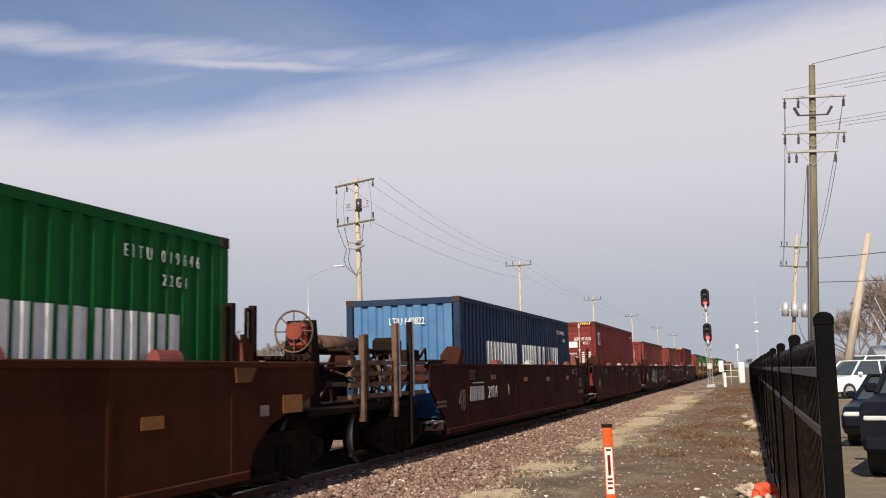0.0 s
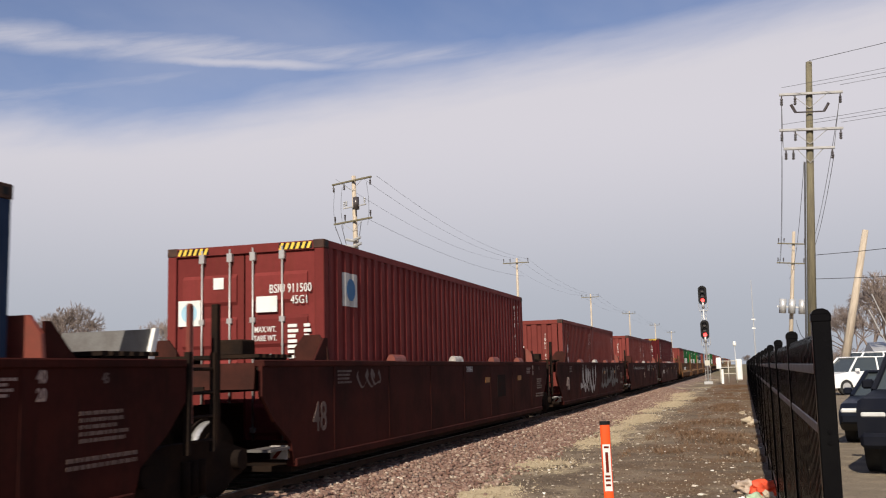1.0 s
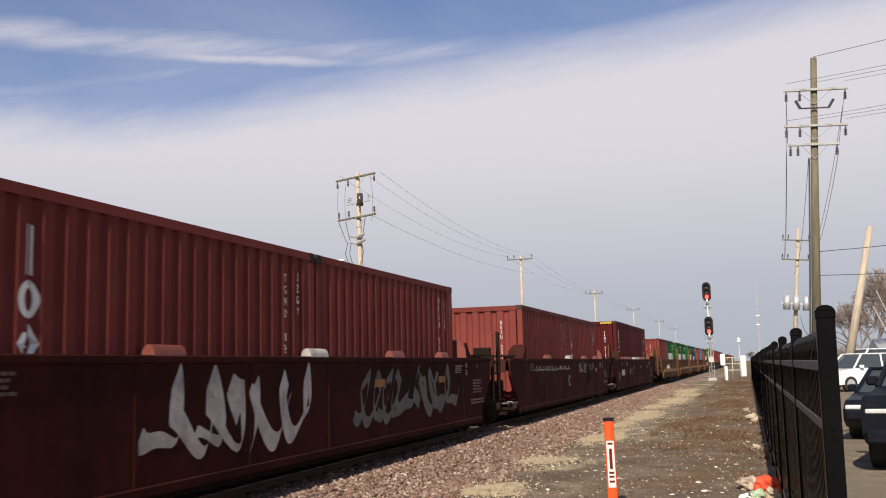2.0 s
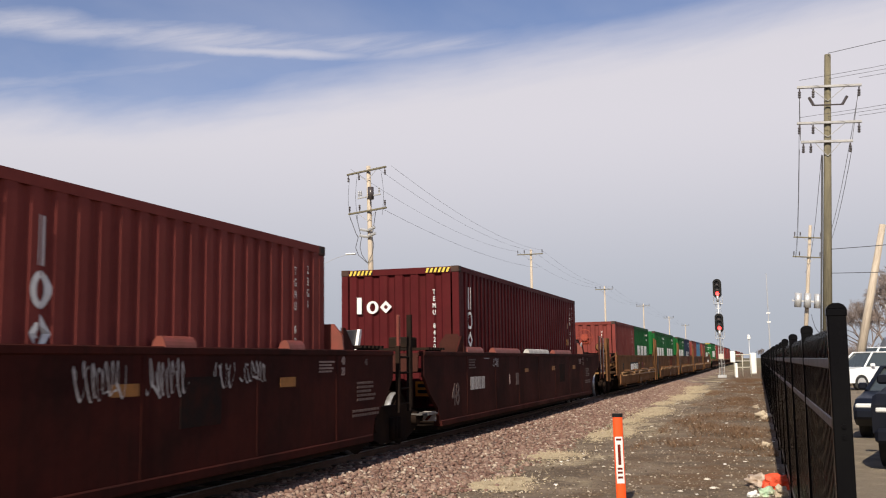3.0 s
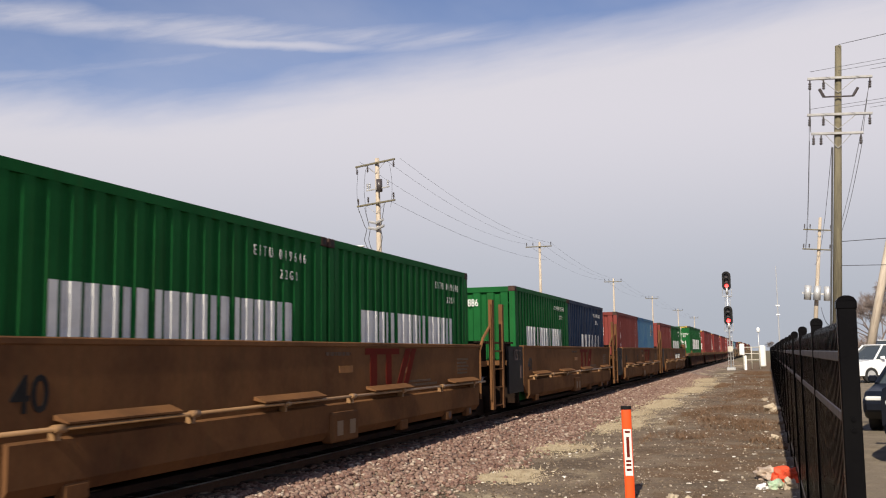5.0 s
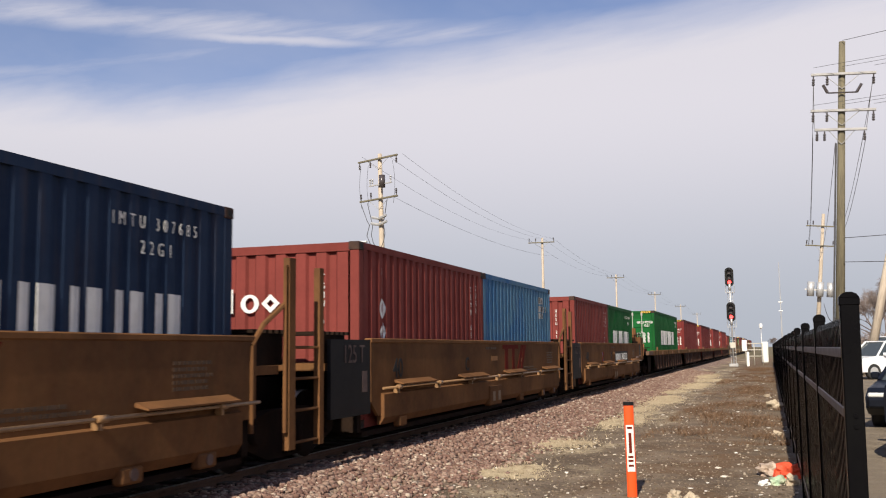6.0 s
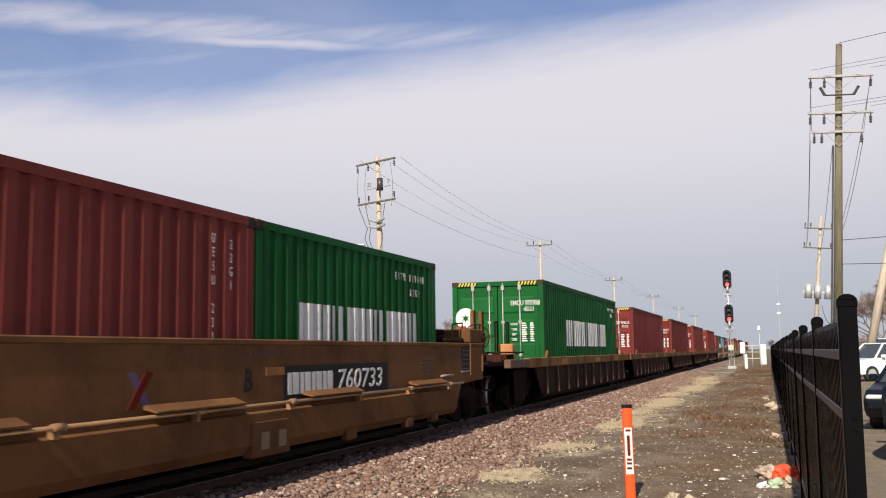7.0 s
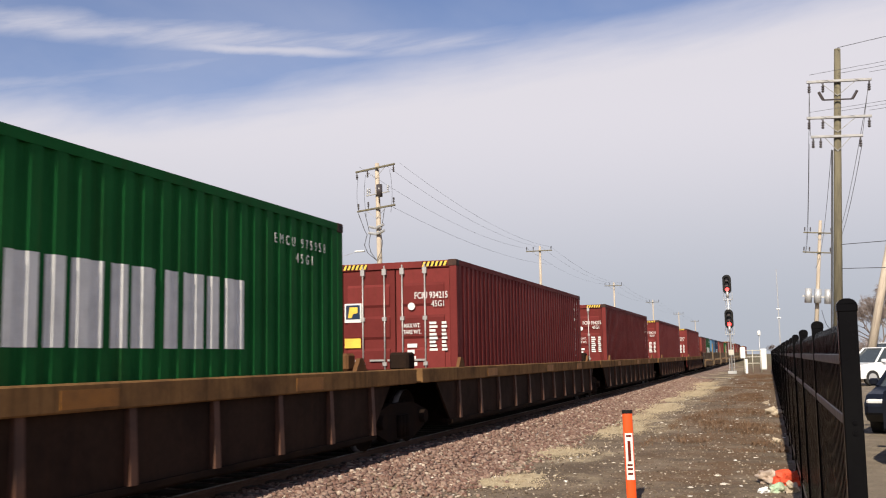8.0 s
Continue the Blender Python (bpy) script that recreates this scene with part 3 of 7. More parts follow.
def hazard_strip(root, x0, x1, z, length=None, y=-0.006):
    bm = B()
    n = max(3, round((x1 - x0) / 0.09))
    s = (x1 - x0) / n
    part("strip_backing", box(B(), x0, x1, y - 0.001, y + 0.002, z, z + 0.09), M_BLACK, root)
    for i in range(n):
        a = x0 + i * s
        prism(bm, [(a, z), (a + s * 0.5, z), (a + s * 0.95, z + 0.09), (a + s * 0.45, z + 0.09)], "y", y - 0.004, y - 0.0015)
    part("hazard_stripe", bm, M_HAZARD, root, "yellow and black hazard stripes")


CARGO = []      # (thing, place along the train at the clip's start, height of its base)
BASE = 0.585


def load(root, y, z=BASE):
    CARGO.append((root, y, z))
    return root


def build_containers():
    def green20():
        root, pts = container(M_GREEN, C20, STD, "green corrugated steel twenty-foot container with white name blocks", False)
        emblem_blocks(root, pts, 1.03, 5.22, 1.08, 1.70, 9)
        code(root, "EITU 019646", 4.85, 2.25, 0.17)
        code(root, "22G1", 5.05, 2.02, 0.16)
        bm = B()
        tube(bm, (-0.75, -0.002, 1.45), (-0.75, 0.012, 1.45), 0.30, n=24)
        part("round_emblem", bm, M_WHITE, root, "white round emblem plate")
        end_code(root, "016886", 0.1, 2.22, 0.24)
        return root

    def red20(colour, label, number, tex=False, tall=False):
        root, pts = container(colour, C20, STD, label, tex)
        code(root, number, C20 - 0.82, 1.62, 0.145, True)
        code(root, "22G1", C20 - 0.48, 2.02, 0.145, True)
        if tall:
            trade_mark(root, lambda u, v: (CW / 2 - inset_at(pts, 0.74 + u) + 0.006, 0.74 + u, 1.87 + v), 0.26, 0.31, True)
        return root

    g = green20()
    load(g, 3.11)
    for y in (117.27, 126.55, 132.68, 142.35, 179.4):
        load(copy_thing(g, Matrix()), y)
    # dark blue forty-foot box with white name blocks, its near end wall a paler blue
    root, pts = container(M_NAVY, C40, STD, "dark blue forty-foot container with pale blue near end wall", False, 0.04)
    emblem_blocks(root, pts, 2.02, 5.05, 1.02, 1.75, 5, gap=0.22)
    emblem_blocks(root, pts, 5.48, 10.35, 1.02, 1.74, 8, gap=0.22)
    code(root, "LTIU 640822", C40 - 1.35, 2.2, 0.17)
    code(root, "4310", C40 - 0.9, 1.98, 0.16)
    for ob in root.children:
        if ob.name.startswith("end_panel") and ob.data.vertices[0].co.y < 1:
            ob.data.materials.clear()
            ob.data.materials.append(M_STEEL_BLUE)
            tagged(ob, "pale blue near end wall")
    end_code(root, "LTIU 640822", 0.1, 2.12, 0.20, 0.006)
    load(root, 18.05)

    def red40(label, number, tex=False, colour=M_RED, doors=True, seal=True):
        root, pts = container(colour, C40, HIGH, label, doors, 0.036)
        hazard_strip(root, -1.05, -0.55, HIGH - 0.115)
        hazard_strip(root, 0.55, 1.05, HIGH - 0.115)
        if doors:
            end_code(root, number, 0.72, 2.24, 0.17)
            letters("size_code", "45G1", 0.16, M_WHITE, root, on_end(0.86, -0.006, 2.08), width=0.75)
            end_code(root, "MAX.WT.", 0.34, 1.69, 0.11)
            end_code(root, "TARE WT.", 0.34, 1.57, 0.11)
            end_bars(root, 0.68, 0.86, 1.22, 1.78, 8)
            end_bars(root, 0.92, 1.04, 1.22, 1.78, 8)
            end_bars(root, 0.24, 0.46, 0.95, 1.40, 4)
            part("placard", box(B(), -1.03, -0.68, -0.006, -0.002, 1.78, 2.14), M_WHITE, root, "white square placard")
            if seal:
                part("placard", box(B(), 0.20, 0.52, -0.0075, -0.0035, 1.93, 2.15), M_WHITE, root, "white square placard")
                part("placard", box(B(), -0.47, -0.31, -0.0075, -0.0035, 2.28, 2.44), M_WHITE, root, "small white placard")
                part("placard_disc", tube(B(), (-0.855, -0.0068, 1.96), (-0.855, -0.0085, 1.96), 0.13, n=20), M_PALEBLUE, root, "pale blue disc")
            else:
                mark = part("placard_field", box(B(), -1.0, -0.71, -0.009, -0.0065, 1.84, 2.11), M_NAVY, root, "dark blue emblem field")
                part("placard_flash", prism(B(), [(-0.96, 1.87), (-0.88, 1.87), (-0.86, 1.94), (-0.76, 1.96), (-0.76, 2.07), (-0.92, 2.07)], "y", -0.0115, -0.0095), M_HAZARD, mark, "yellow flash shape")
                part("yellow_sticker", box(B(), -1.03, -0.70, -0.006, -0.002, 1.30, 1.48), M_HAZARD, root, "yellow warning sticker")
                part("round_sticker", tube(B(), (0.33, -0.004, 2.05), (0.33, -0.008, 2.05), 0.07, n=18), M_WHITE, root, "small white round sticker")
        if seal:
            bm = B()
            on_wave(bm, pts, 0.69, 1.18, 2.02, 2.50)
            part("side_placard", bm, M_ROD, root, "silver square placard")
            part("side_disc", tube(B(), (CW / 2 - 0.004, 0.935, 2.26), (CW / 2 + 0.002, 0.935, 2.26), 0.16, n=24), M_STEEL_BLUE, root, "blue-grey disc on the placard")
        code(root, number, C40 - 0.88, 1.85, 0.145, True)
        code(root, "45G1", C40 - 0.52, 2.4, 0.145, True)
        if tex:
            trade_mark(root, lambda u, v: (CW / 2 - inset_at(pts, 0.62 + u) + 0.006, 0.62 + u, 2.08 + v), 0.24, 0.34, True)
        return root

    b1 = red40("oxide red forty-foot high-cube container with locking rods", "BSIU 911500")
    load(b1, 36.03)
    r = red40("oxide red forty-foot high-cube container with locking rods", "FCIU 934215", seal=False)
    load(r, 210.95)
    for y in (228.0, 245.3, 263.6):
        load(copy_thing(r, Matrix()), y)
    a = red20(M_BRICK, "brick red twenty-foot container with a white vertical serial code", "TGHU 0201", tall=True)
    trade_mark(a, lambda u, v: (-0.98 + u, -0.004, 1.62 + v), 0.30, 0.27)
    end_code(a, "TGHU 0201", 0.67, 1.6, 0.125, -0.004, True)
    load(a, 53.85)
    for y in (78.15, 157.85):
        load(copy_thing(a, Matrix()), y)
    b = red20(M_BRICK, "brick red twenty-foot container with white serial code", "UESU 23124")
    end_code(b, "UESU 23124", 0.67, 1.6, 0.125, -0.004, True)
    load(b, 59.97)
    for y in (72.03, 111.15, 173.3):
        load(copy_thing(b, Matrix()), y)
    t40 = red40("maroon forty-foot high-cube container with white emblem blocks", "TEMU 842005", tex=True, colour=M_MAROON, doors=False, seal=False)
    trade_mark(t40, lambda u, v: (-0.96 + u, -0.004, 2.02 + v), 0.25, 0.25)
    sign = part("orange_placard", box(B(), 0.32, 0.66, -0.012, -0.004, 0.42, 0.70), M_PLACARD, t40, "bright orange warning placard")
    for k in range(2):
        part("placard_bar", box(B(), 0.37, 0.61, -0.016, -0.0125, 0.48 + k * 0.11, 0.54 + k * 0.11), M_BLACK, sign)
    part("side_sticker", box(B(), CW / 2 - 0.010, CW / 2 - 0.004, 10.72, 11.02, 1.50, 1.68), M_REFLECT, t40, "yellow side sticker")
    part("side_triangle", prism(B(), [(10.86, 2.0), (11.02, 2.0), (10.86, 2.22)], "x", CW / 2 - 0.010, CW / 2 - 0.004), M_REFLECT, t40, "yellow warning triangle")
    end_code(t40, "TEMU 842005", 0.72, 1.75, 0.13, -0.004, True)
    load(t40, 90.15)
    n20, pts = container(M_NAVY, C20, STD, "dark blue twenty-foot container with white name blocks", False)
    emblem_blocks(n20, pts, 1.9, 5.3, 1.08, 1.62, 6, gap=0.25)
    code(n20, "IMTU 307685", 4.75, 2.25, 0.17)
    code(n20, "22G1", 4.75, 2.02, 0.18)
    load(n20, 148.5)
    s20, pts = container(M_SKY, C20, STD, "sky blue faded twenty-foot container", False)
    for z0, z1, signs in ((2.17, 2.33, "KI"), (1.97, 2.12, "1818"), (1.81, 1.94, "16")):
        for k, sign in enumerate(signs):
            bm = B()
            y0 = 4.82 + k * 0.225
            on_wave(bm, pts, y0, y0 + 0.17, z0, z1)
            plate = part("code_plate", bm, M_ROD, s20, "pale serial patch")
            letters("serial_code", sign, z1 - z0, M_BLACK, plate, on_side(CW / 2 + 0.004, y0 + 0.085, (z0 + z1) / 2), "dark serial character", 0.004, 0.9)
    load(s20, 163.95)
    gh, pts = container(M_GREEN, C40, HIGH, "green forty-foot high-cube container with white name blocks and locking rods", True, 0.04)
    emblem_blocks(gh, pts, 2.82, 9.75, 1.21, 1.95, 9)
    code(gh, "EMCU 975958", 11.0, 2.5, 0.17)
    code(gh, "45G1", 11.1, 2.31, 0.17)
    hazard_strip(gh, -1.05, -0.55, HIGH - 0.115)
    hazard_strip(gh, 0.55, 1.05, HIGH - 0.115)
    bm = B()
    tube(bm, (-0.86, -0.008, 1.95), (-0.86, 0.0, 1.95), 0.27, n=28)
    part("round_emblem", bm, M_WHITE, gh, "white round emblem")
    bm = B()
    prism(bm, [(-0.86 + r_ * math.sin(k * math.pi / 6), 1.95 + r_ * math.cos(k * math.pi / 6)) for k in range(12) for r_ in ((0.12 if k % 2 == 0 else 0.05),)], "y", -0.012, -0.009)
    part("emblem_star", bm, M_GREEN, gh, "green star")
    end_code(gh, "EMCU 975958", 0.74, 2.31, 0.18)
    letters("size_code", "45G1", 0.17, M_WHITE, gh, on_end(0.84, -0.006, 2.15), width=0.75)
    for i, w_ in enumerate(("GROSS", "TARE", "NET", "CUBE")):
        end_code(gh, w_, 0.44, 1.77 - i * 0.13, 0.085)
    end_bars(gh, 0.64, 0.80, 1.33, 1.83, 9)
    end_bars(gh, 0.86, 0.98, 1.33, 1.83, 9)
    part("round_sticker", tube(B(), (-0.88, -0.002, 1.44), (-0.88, -0.008, 1.44), 0.10, n=20), M_WHITE, gh, "white round sticker")
    load(gh, 193.8)
    # the far half of the train
    tail = [(b, 279.0), (g, 285.1), (s20, 294.5), (n20, 300.6), (b, 310.0), (a, 316.1), (g, 325.5), (b, 331.6), (r, 341.0), (a, 356.5), (b, 362.6), (r, 372.0), (t40, 387.5), (b, 403.0), (a, 409.1), (g, 418.5), (b, 424.6), (r, 434.0), (r, 450.0)]
    for ob, y in tail:
        load(copy_thing(ob, Matrix()), y)


build_containers()

# ---------------- rail cars ----------------
M_RIB = mat("rusty rib steel", (0.085, 0.034, 0.018), 0.75, second=(0.04, 0.02, 0.014), scale=3, amount=0.8, fine=0.2)
M_WEB = mat("grimy brown side web", (0.034, 0.020, 0.014), 0.8, second=(0.015, 0.010, 0.008), scale=1.2, amount=0.8, fine=0.25, streak=(0.05, 0.025, 0.015, 0.4), spec=0.05)
M_GUARD = mat("rust red guard paint", (0.17, 0.034, 0.022), 0.6, second=(0.11, 0.03, 0.018), scale=4, amount=0.7, fine=0.15)
M_GREYCOVER = mat("dull grey sheet metal", (0.10, 0.095, 0.09), 0.7, second=(0.06, 0.05, 0.045), scale=4, amount=0.7)
M_PATCH = mat("dark overpainted patch", (0.018, 0.013, 0.012), 0.8, second=(0.035, 0.014, 0.011), scale=6, amount=0.8, spec=0.02)
UNITS = []      # (thing, place of its centre along the train at the clip's start)
SIDE = 1.375    # outer face of a car side


def truck(root, y):
    """A two-axle freight truck under the car at y."""
    frame_ = part("truck_bolster", box(B(), -1.05, 1.05, y - 0.2, y + 0.2, 0.62, 0.86, 0.03), M_UNDER, root)
    for s in (-1, 1):
        bm = B()
        prism(bm, [(y - 1.15, 0.62), (y - 0.95, 0.55), (y - 0.55, 0.42), (y + 0.55, 0.42), (y + 0.95, 0.55), (y + 1.15, 0.62), (y + 1.15, 0.82), (y + 0.5, 0.98), (y - 0.5, 0.98), (y - 1.15, 0.82)], "x", s * 1.0 - 0.07, s * 1.0 + 0.07)
        for k in (-0.15, 0.0, 0.15):
            tube(bm, (s * 1.09, y + k, 0.46), (s * 1.09, y + k, 0.80), 0.055, n=8)
        part("side_frame", bm, M_UNDER, frame_)
        for a in (-0.89, 0.89):
            bm = B()
            tube(bm, (s * 0.69, y + a, RAIL + 0.43), (s * 0.82, y + a, RAIL + 0.43), 0.425, n=28)
            tube(bm, (s * 0.66, y + a, RAIL + 0.43), (s * 0.69, y + a, RAIL + 0.43), 0.455, n=28)
            wheel = part("wheel", bm, M_UNDER, frame_, "dark steel wheel")
            bm = tube(B(), (s * 0.705, y + a, RAIL + 0.43), (s * 0.808, y + a, RAIL + 0.43), 0.4285, n=28)
            part("wheel_tread", bm, M_WHEEL, frame_, "polished wheel tread")
            bm = B()
            tube(bm, (s * 0.822, y + a, RAIL + 0.43), (s * 0.835, y + a, RAIL + 0.43), 0.34, n=24)
            tube(bm, (s * 0.80, y + a, RAIL + 0.43), (s * 1.16, y + a, RAIL + 0.43), 0.11, n=12)
            part("bearing", bm, M_UNDER, frame_)
    bm = B()
    for a in (-0.89, 0.89):
        tube(bm, (-0.9, y + a, RAIL + 0.43), (0.9, y + a, RAIL + 0.43), 0.08, n=10)
    part("axles", bm, M_UNDER, frame_)


def grab_iron(root, x, y, z0, z1, width, material, along="y"):
    """A bent round bar standing up from the car."""
    bm = B()
    d = Vector((0, width, 0)) if along == "y" else Vector((width, 0, 0))
    p = Vector((x, y, z0))
    q = Vector((x, y, z1))
    tube(bm, p, q, 0.022, n=6)
    tube(bm, p + d, q + d, 0.022, n=6)
    tube(bm, q, q + d, 0.022, n=6)
    part("grab_iron", bm, material, root)


def ladder(root, x, y, z0, z1, width, material, rungs=5):
    first = None
    for k in (0, width):
        stile = part("ladder_stile", box(B(), x - 0.03, x + 0.03, y + k - 0.03, y + k + 0.03, z0, z1), material, root)
        first = first or stile
    for i in range(rungs):
        z = z0 + (i + 0.5) * (min(z1, 1.85) - z0) / rungs
        part("ladder_rung", tube(B(), (x, y, z), (x, y + width, z), 0.018, n=6), material, first)


def brake_wheel(root, x, y, z, material, R=0.30, rim=None):
    """A spoked hand brake wheel that faces along the track, on its gear box."""
    bm = B()
    ring(bm, (x, y, z), (0, 1, 0), R, 0.014, 28, 6)
    ring(bm, (x, y, z), (0, 1, 0), R * 0.42, 0.012, 16, 5)
    for i in range(8):
        a = i * math.pi / 4
        tube(bm, (x, y, z), (x + R * math.cos(a), y, z + R * math.sin(a)), 0.010, n=5)
    w = part("brake_wheel", bm, rim or material, root, "spoked hand brake wheel")
    part("wheel_disc", tube(B(), (x, y - 0.02, z), (x, y + 0.02, z), R * 0.40, n=20), material, w, "red-orange wheel disc")
    part("gear_box", box(B(), x - 0.13, x + 0.13, y + 0.05, y + 0.22, z - 0.24, z + 0.13, 0.05), material, root)


def tank(root, x0, x1, y, z, r, material):
    bm = B()
    tube(bm, (x0, y, z), (x1, y, z), r, n=18)
    tube(bm, (x0 - 0.08, y, z), (x0, y, z), r * 0.6, r, n=18)
    tube(bm, (x1, y, z), (x1 + 0.08, y, z), r, r * 0.6, n=18)
    part("air_reservoir", bm, material, root, "horizontal air reservoir tank")


def walkway(root, k, y, step, width, count, foot):
    """An open steel walkway across the end k (1 far, -1 near) of a car: slats on three short legs."""
    deck = part("walkway", box(B(), -SIDE + 0.1, SIDE - 0.1, *sorted((k * y, k * (y + width))), 1.86, 1.90), M_UNDER, root, "open steel walkway")
    for i in range(1, count):
        part("walkway_slat", box(B(), -SIDE + 0.1, SIDE - 0.1, *sorted((k * (y + i * step), k * (y + i * step + width))), 1.86, 1.90), M_UNDER, deck)
    for x in (-1.2, 0.0, 1.2):
        part("walkway_leg", box(B(), x - 0.03, x + 0.03, *sorted((k * (y + 0.05), k * (y + 0.75))), foot, 1.86), M_UNDER, deck)


def brown_well(y, half=8.15, near_truck=False, marks=(), material=None, rolls=False, coupler_near=False, coupler_far=False, joint=8.95, near=None, far=None, trucks=None, low_far=None, far_ladder=True):
    m = material or M_BROWN
    colour = "brown" if m is M_BROWN else "weathered orange-brown"
    root = thing("well_car", f"{colour} steel well car unit with flat high sides", "rail car", "articulated well car units")
    low = half - 0.72
    e0, e1 = -(near or half), far or half
    outline = [(e0, 1.81), (e0, 1.42), (-half + 0.30, 1.12), (-low, 0.86), (-low + 0.08, 0.60), ((low_far or low) - 0.08, 0.60), (low_far or low, 0.86), ((low_far or low) + 0.42, 1.12), (e1, 1.42), (e1, 1.81)]
    for s in (1, -1):
        a, b = sorted((s * SIDE, s * (SIDE - 0.05)))
        side = part("side_wall", prism(B(), outline, "x", a, b), m, root)
        a, b = sorted((s * (SIDE + 0.02), s * (SIDE - 0.11)))
        part("top_chord", box(B(), a, b, e0, e1, 1.75, 1.83, 0.012), m, root)
        a, b = sorted((s * (SIDE + 0.025), s * (SIDE - 0.12)))
        part("bottom_chord", box(B(), a, b, -low + 0.1, (low_far or low) - 0.1, 0.56, 0.66, 0.012), m, root)
        for k in range(-3, 4):
            part("side_seam", box(B(), *sorted((s * (SIDE - 0.01), s * (SIDE + 0.006))), k * 2.05 - 0.03, k * 2.05 + 0.03, 0.66, 1.75), m, root)
        # folded guides along the top for the containers
        for yg in (-6.35, 6.35):
            d = 1 if yg > 0 else -1
            guide = part("container_guide", prism(B(), [(s * (SIDE - 0.48), 1.83), (s * (SIDE + 0.01), 1.83), (s * (SIDE - 0.01), 2.02), (s * (SIDE - 0.13), 2.17), (s * (SIDE - 0.34), 2.17), (s * (SIDE - 0.48), 2.0)], "y", yg - 0.02, yg + 0.02), M_GUARD if d > 0 else M_TANK, root, "flared corner guide plate")
            part("guide_wing", prism(B(), [(yg + 0.02, 1.83), (yg + d * 0.40, 1.83), (yg + d * 0.10, 2.12), (yg + 0.02, 2.12)], "x", *sorted((s * (SIDE - 0.01), s * (SIDE - 0.04)))), m, guide)
        for n_, (yg, ln) in enumerate(((-5.6, 0.55), (-3.05, 1.1), (0.1, 1.15), (3.2, 1.2)) if rolls else ((-3.6, 0.26), (-0.3, 0.26), (2.6, 0.26), (5.0, 0.2))):
            bm = prism(B(), [(s * (SIDE + 0.02 - 0.075 + 0.075 * math.cos(q)), 1.80 + 0.13 * math.sin(q)) for q in [math.pi * k / 10 for k in range(11)]], "y", yg - ln, yg + ln)
            part("edge_guard", bm, M_SPRAY if n_ == (2 if rolls else 1) else M_GUARD, root, "pale rolled steel edge guard" if n_ == (2 if rolls else 1) else "rust red rolled steel edge guard")
        if far_ladder:
            ladder(root, s * (SIDE - 0.02), 8.42, 0.90, 1.90, 0.48, M_UNDER, 4)
            part("ladder_post", box(B(), s * (SIDE - 0.02) - 0.035, s * (SIDE - 0.02) + 0.035, 8.90, 8.97, 0.95, 2.40), M_UNDER, root, "dark upright post")
            grab_iron(root, s * (SIDE - 0.02), 8.42, 1.2, 2.36, 0.05, M_GUARD)
        # step and its striped end plate under the near end
        part("step_tread", box(B(), *sorted((s * (SIDE - 0.30), s * SIDE)), -low - 0.52, -low - 0.04, 0.78, 0.81), M_GREYCOVER, root, "worn step tread")
        flag = part("step_plate", box(B(), *sorted((s * (SIDE - 0.26), s * (SIDE - 0.04))), -low - 0.035, -low - 0.02, 0.66, 0.82), M_SPRAY, root, "white step end plate")
        part("step_stripe", prism(B(), [(s * (SIDE - 0.24), 0.67), (s * (SIDE - 0.18), 0.67), (s * (SIDE - 0.06), 0.81), (s * (SIDE - 0.12), 0.81)], "y", -low - 0.041, -low - 0.037), M_EMBLEMRED, flag)
    part("well_floor", box(B(), -SIDE + 0.05, SIDE - 0.05, -low + 0.1, low - 0.1, 0.50, 0.565), M_UNDER, root)
    for k in (-1, 1):
        a, b = sorted((k * 6.35, k * half))
        if k > 0:
            part("end_bulkhead", box(B(), -SIDE + 0.06, SIDE - 0.06, 6.30, 6.42, 0.565, 1.5), M_UNDER, root)
            part("end_platform", box(B(), -SIDE + 0.06, SIDE - 0.06, a, b, 1.46, 1.54), M_UNDER, root)
        else:
            part("end_bulkhead", box(B(), -SIDE + 0.06, SIDE - 0.06, -6.42, -6.30, 0.565, 0.80), M_UNDER, root)
            part("end_platform", box(B(), -0.62, 0.62, a, b, 1.46, 1.54), M_UNDER, root)
            part("walkway_plate", prism(B(), [(-half + 0.02, 1.50), (-half + 0.05, 1.80), (-half + 0.09, 1.80), (-half + 0.06, 1.50)], "x", 0.45, SIDE - 0.12), M_TANK, root, "grimy end plate")
            part("walkway_box", box(B(), 0.30, 0.72, -7.45, -7.1, 1.90, 2.10, 0.02), M_UNDER, root, "small dark box on the walkway")
        part("centre_sill", box(B(), -0.30 if k > 0 else -0.16, 0.30 if k > 0 else 0.16, *sorted((k * 6.4, k * (joint - 0.02))), 0.80, 1.30), M_UNDER, root)
        # walkway with open bars
        walkway(root, k, 7.2, 0.15, 0.09, 6, 1.54)
    for yt in trucks or (joint,):
        truck(root, yt)
    # sloping grey cover with a white rear edge over the joint
    if far_ladder:
        cover = part("end_cover", prism(B(), [(8.80, 1.86), (8.93, 2.17), (9.40, 2.20), (9.44, 1.86)], "x", -0.55, 0.25), M_GREYCOVER, root, "grey sheet-metal cover")
        part("cover_edge", prism(B(), [(9.28, 1.80), (9.42, 2.21), (9.50, 2.21), (9.38, 1.80)], "x", 0.251, 0.30), M_SIDING, cover, "white cover edge")
        part("cover_stand", box(B(), -0.12, 0.12, 8.95, 9.25, 1.28, 1.86), M_UNDER, root)
    for what in marks:
        what(root, half)
    if coupler_far or coupler_near:
        for k, on in ((1, coupler_far), (-1, coupler_near)):
            if on:
                yc = k * (joint + 0.3)
                part("coupler", box(B(), -0.14, 0.14, *sorted((yc, yc + k * 0.9)), 0.92, 1.18, 0.04), M_UNDER, root)
    UNITS.append((root, y))
    return root


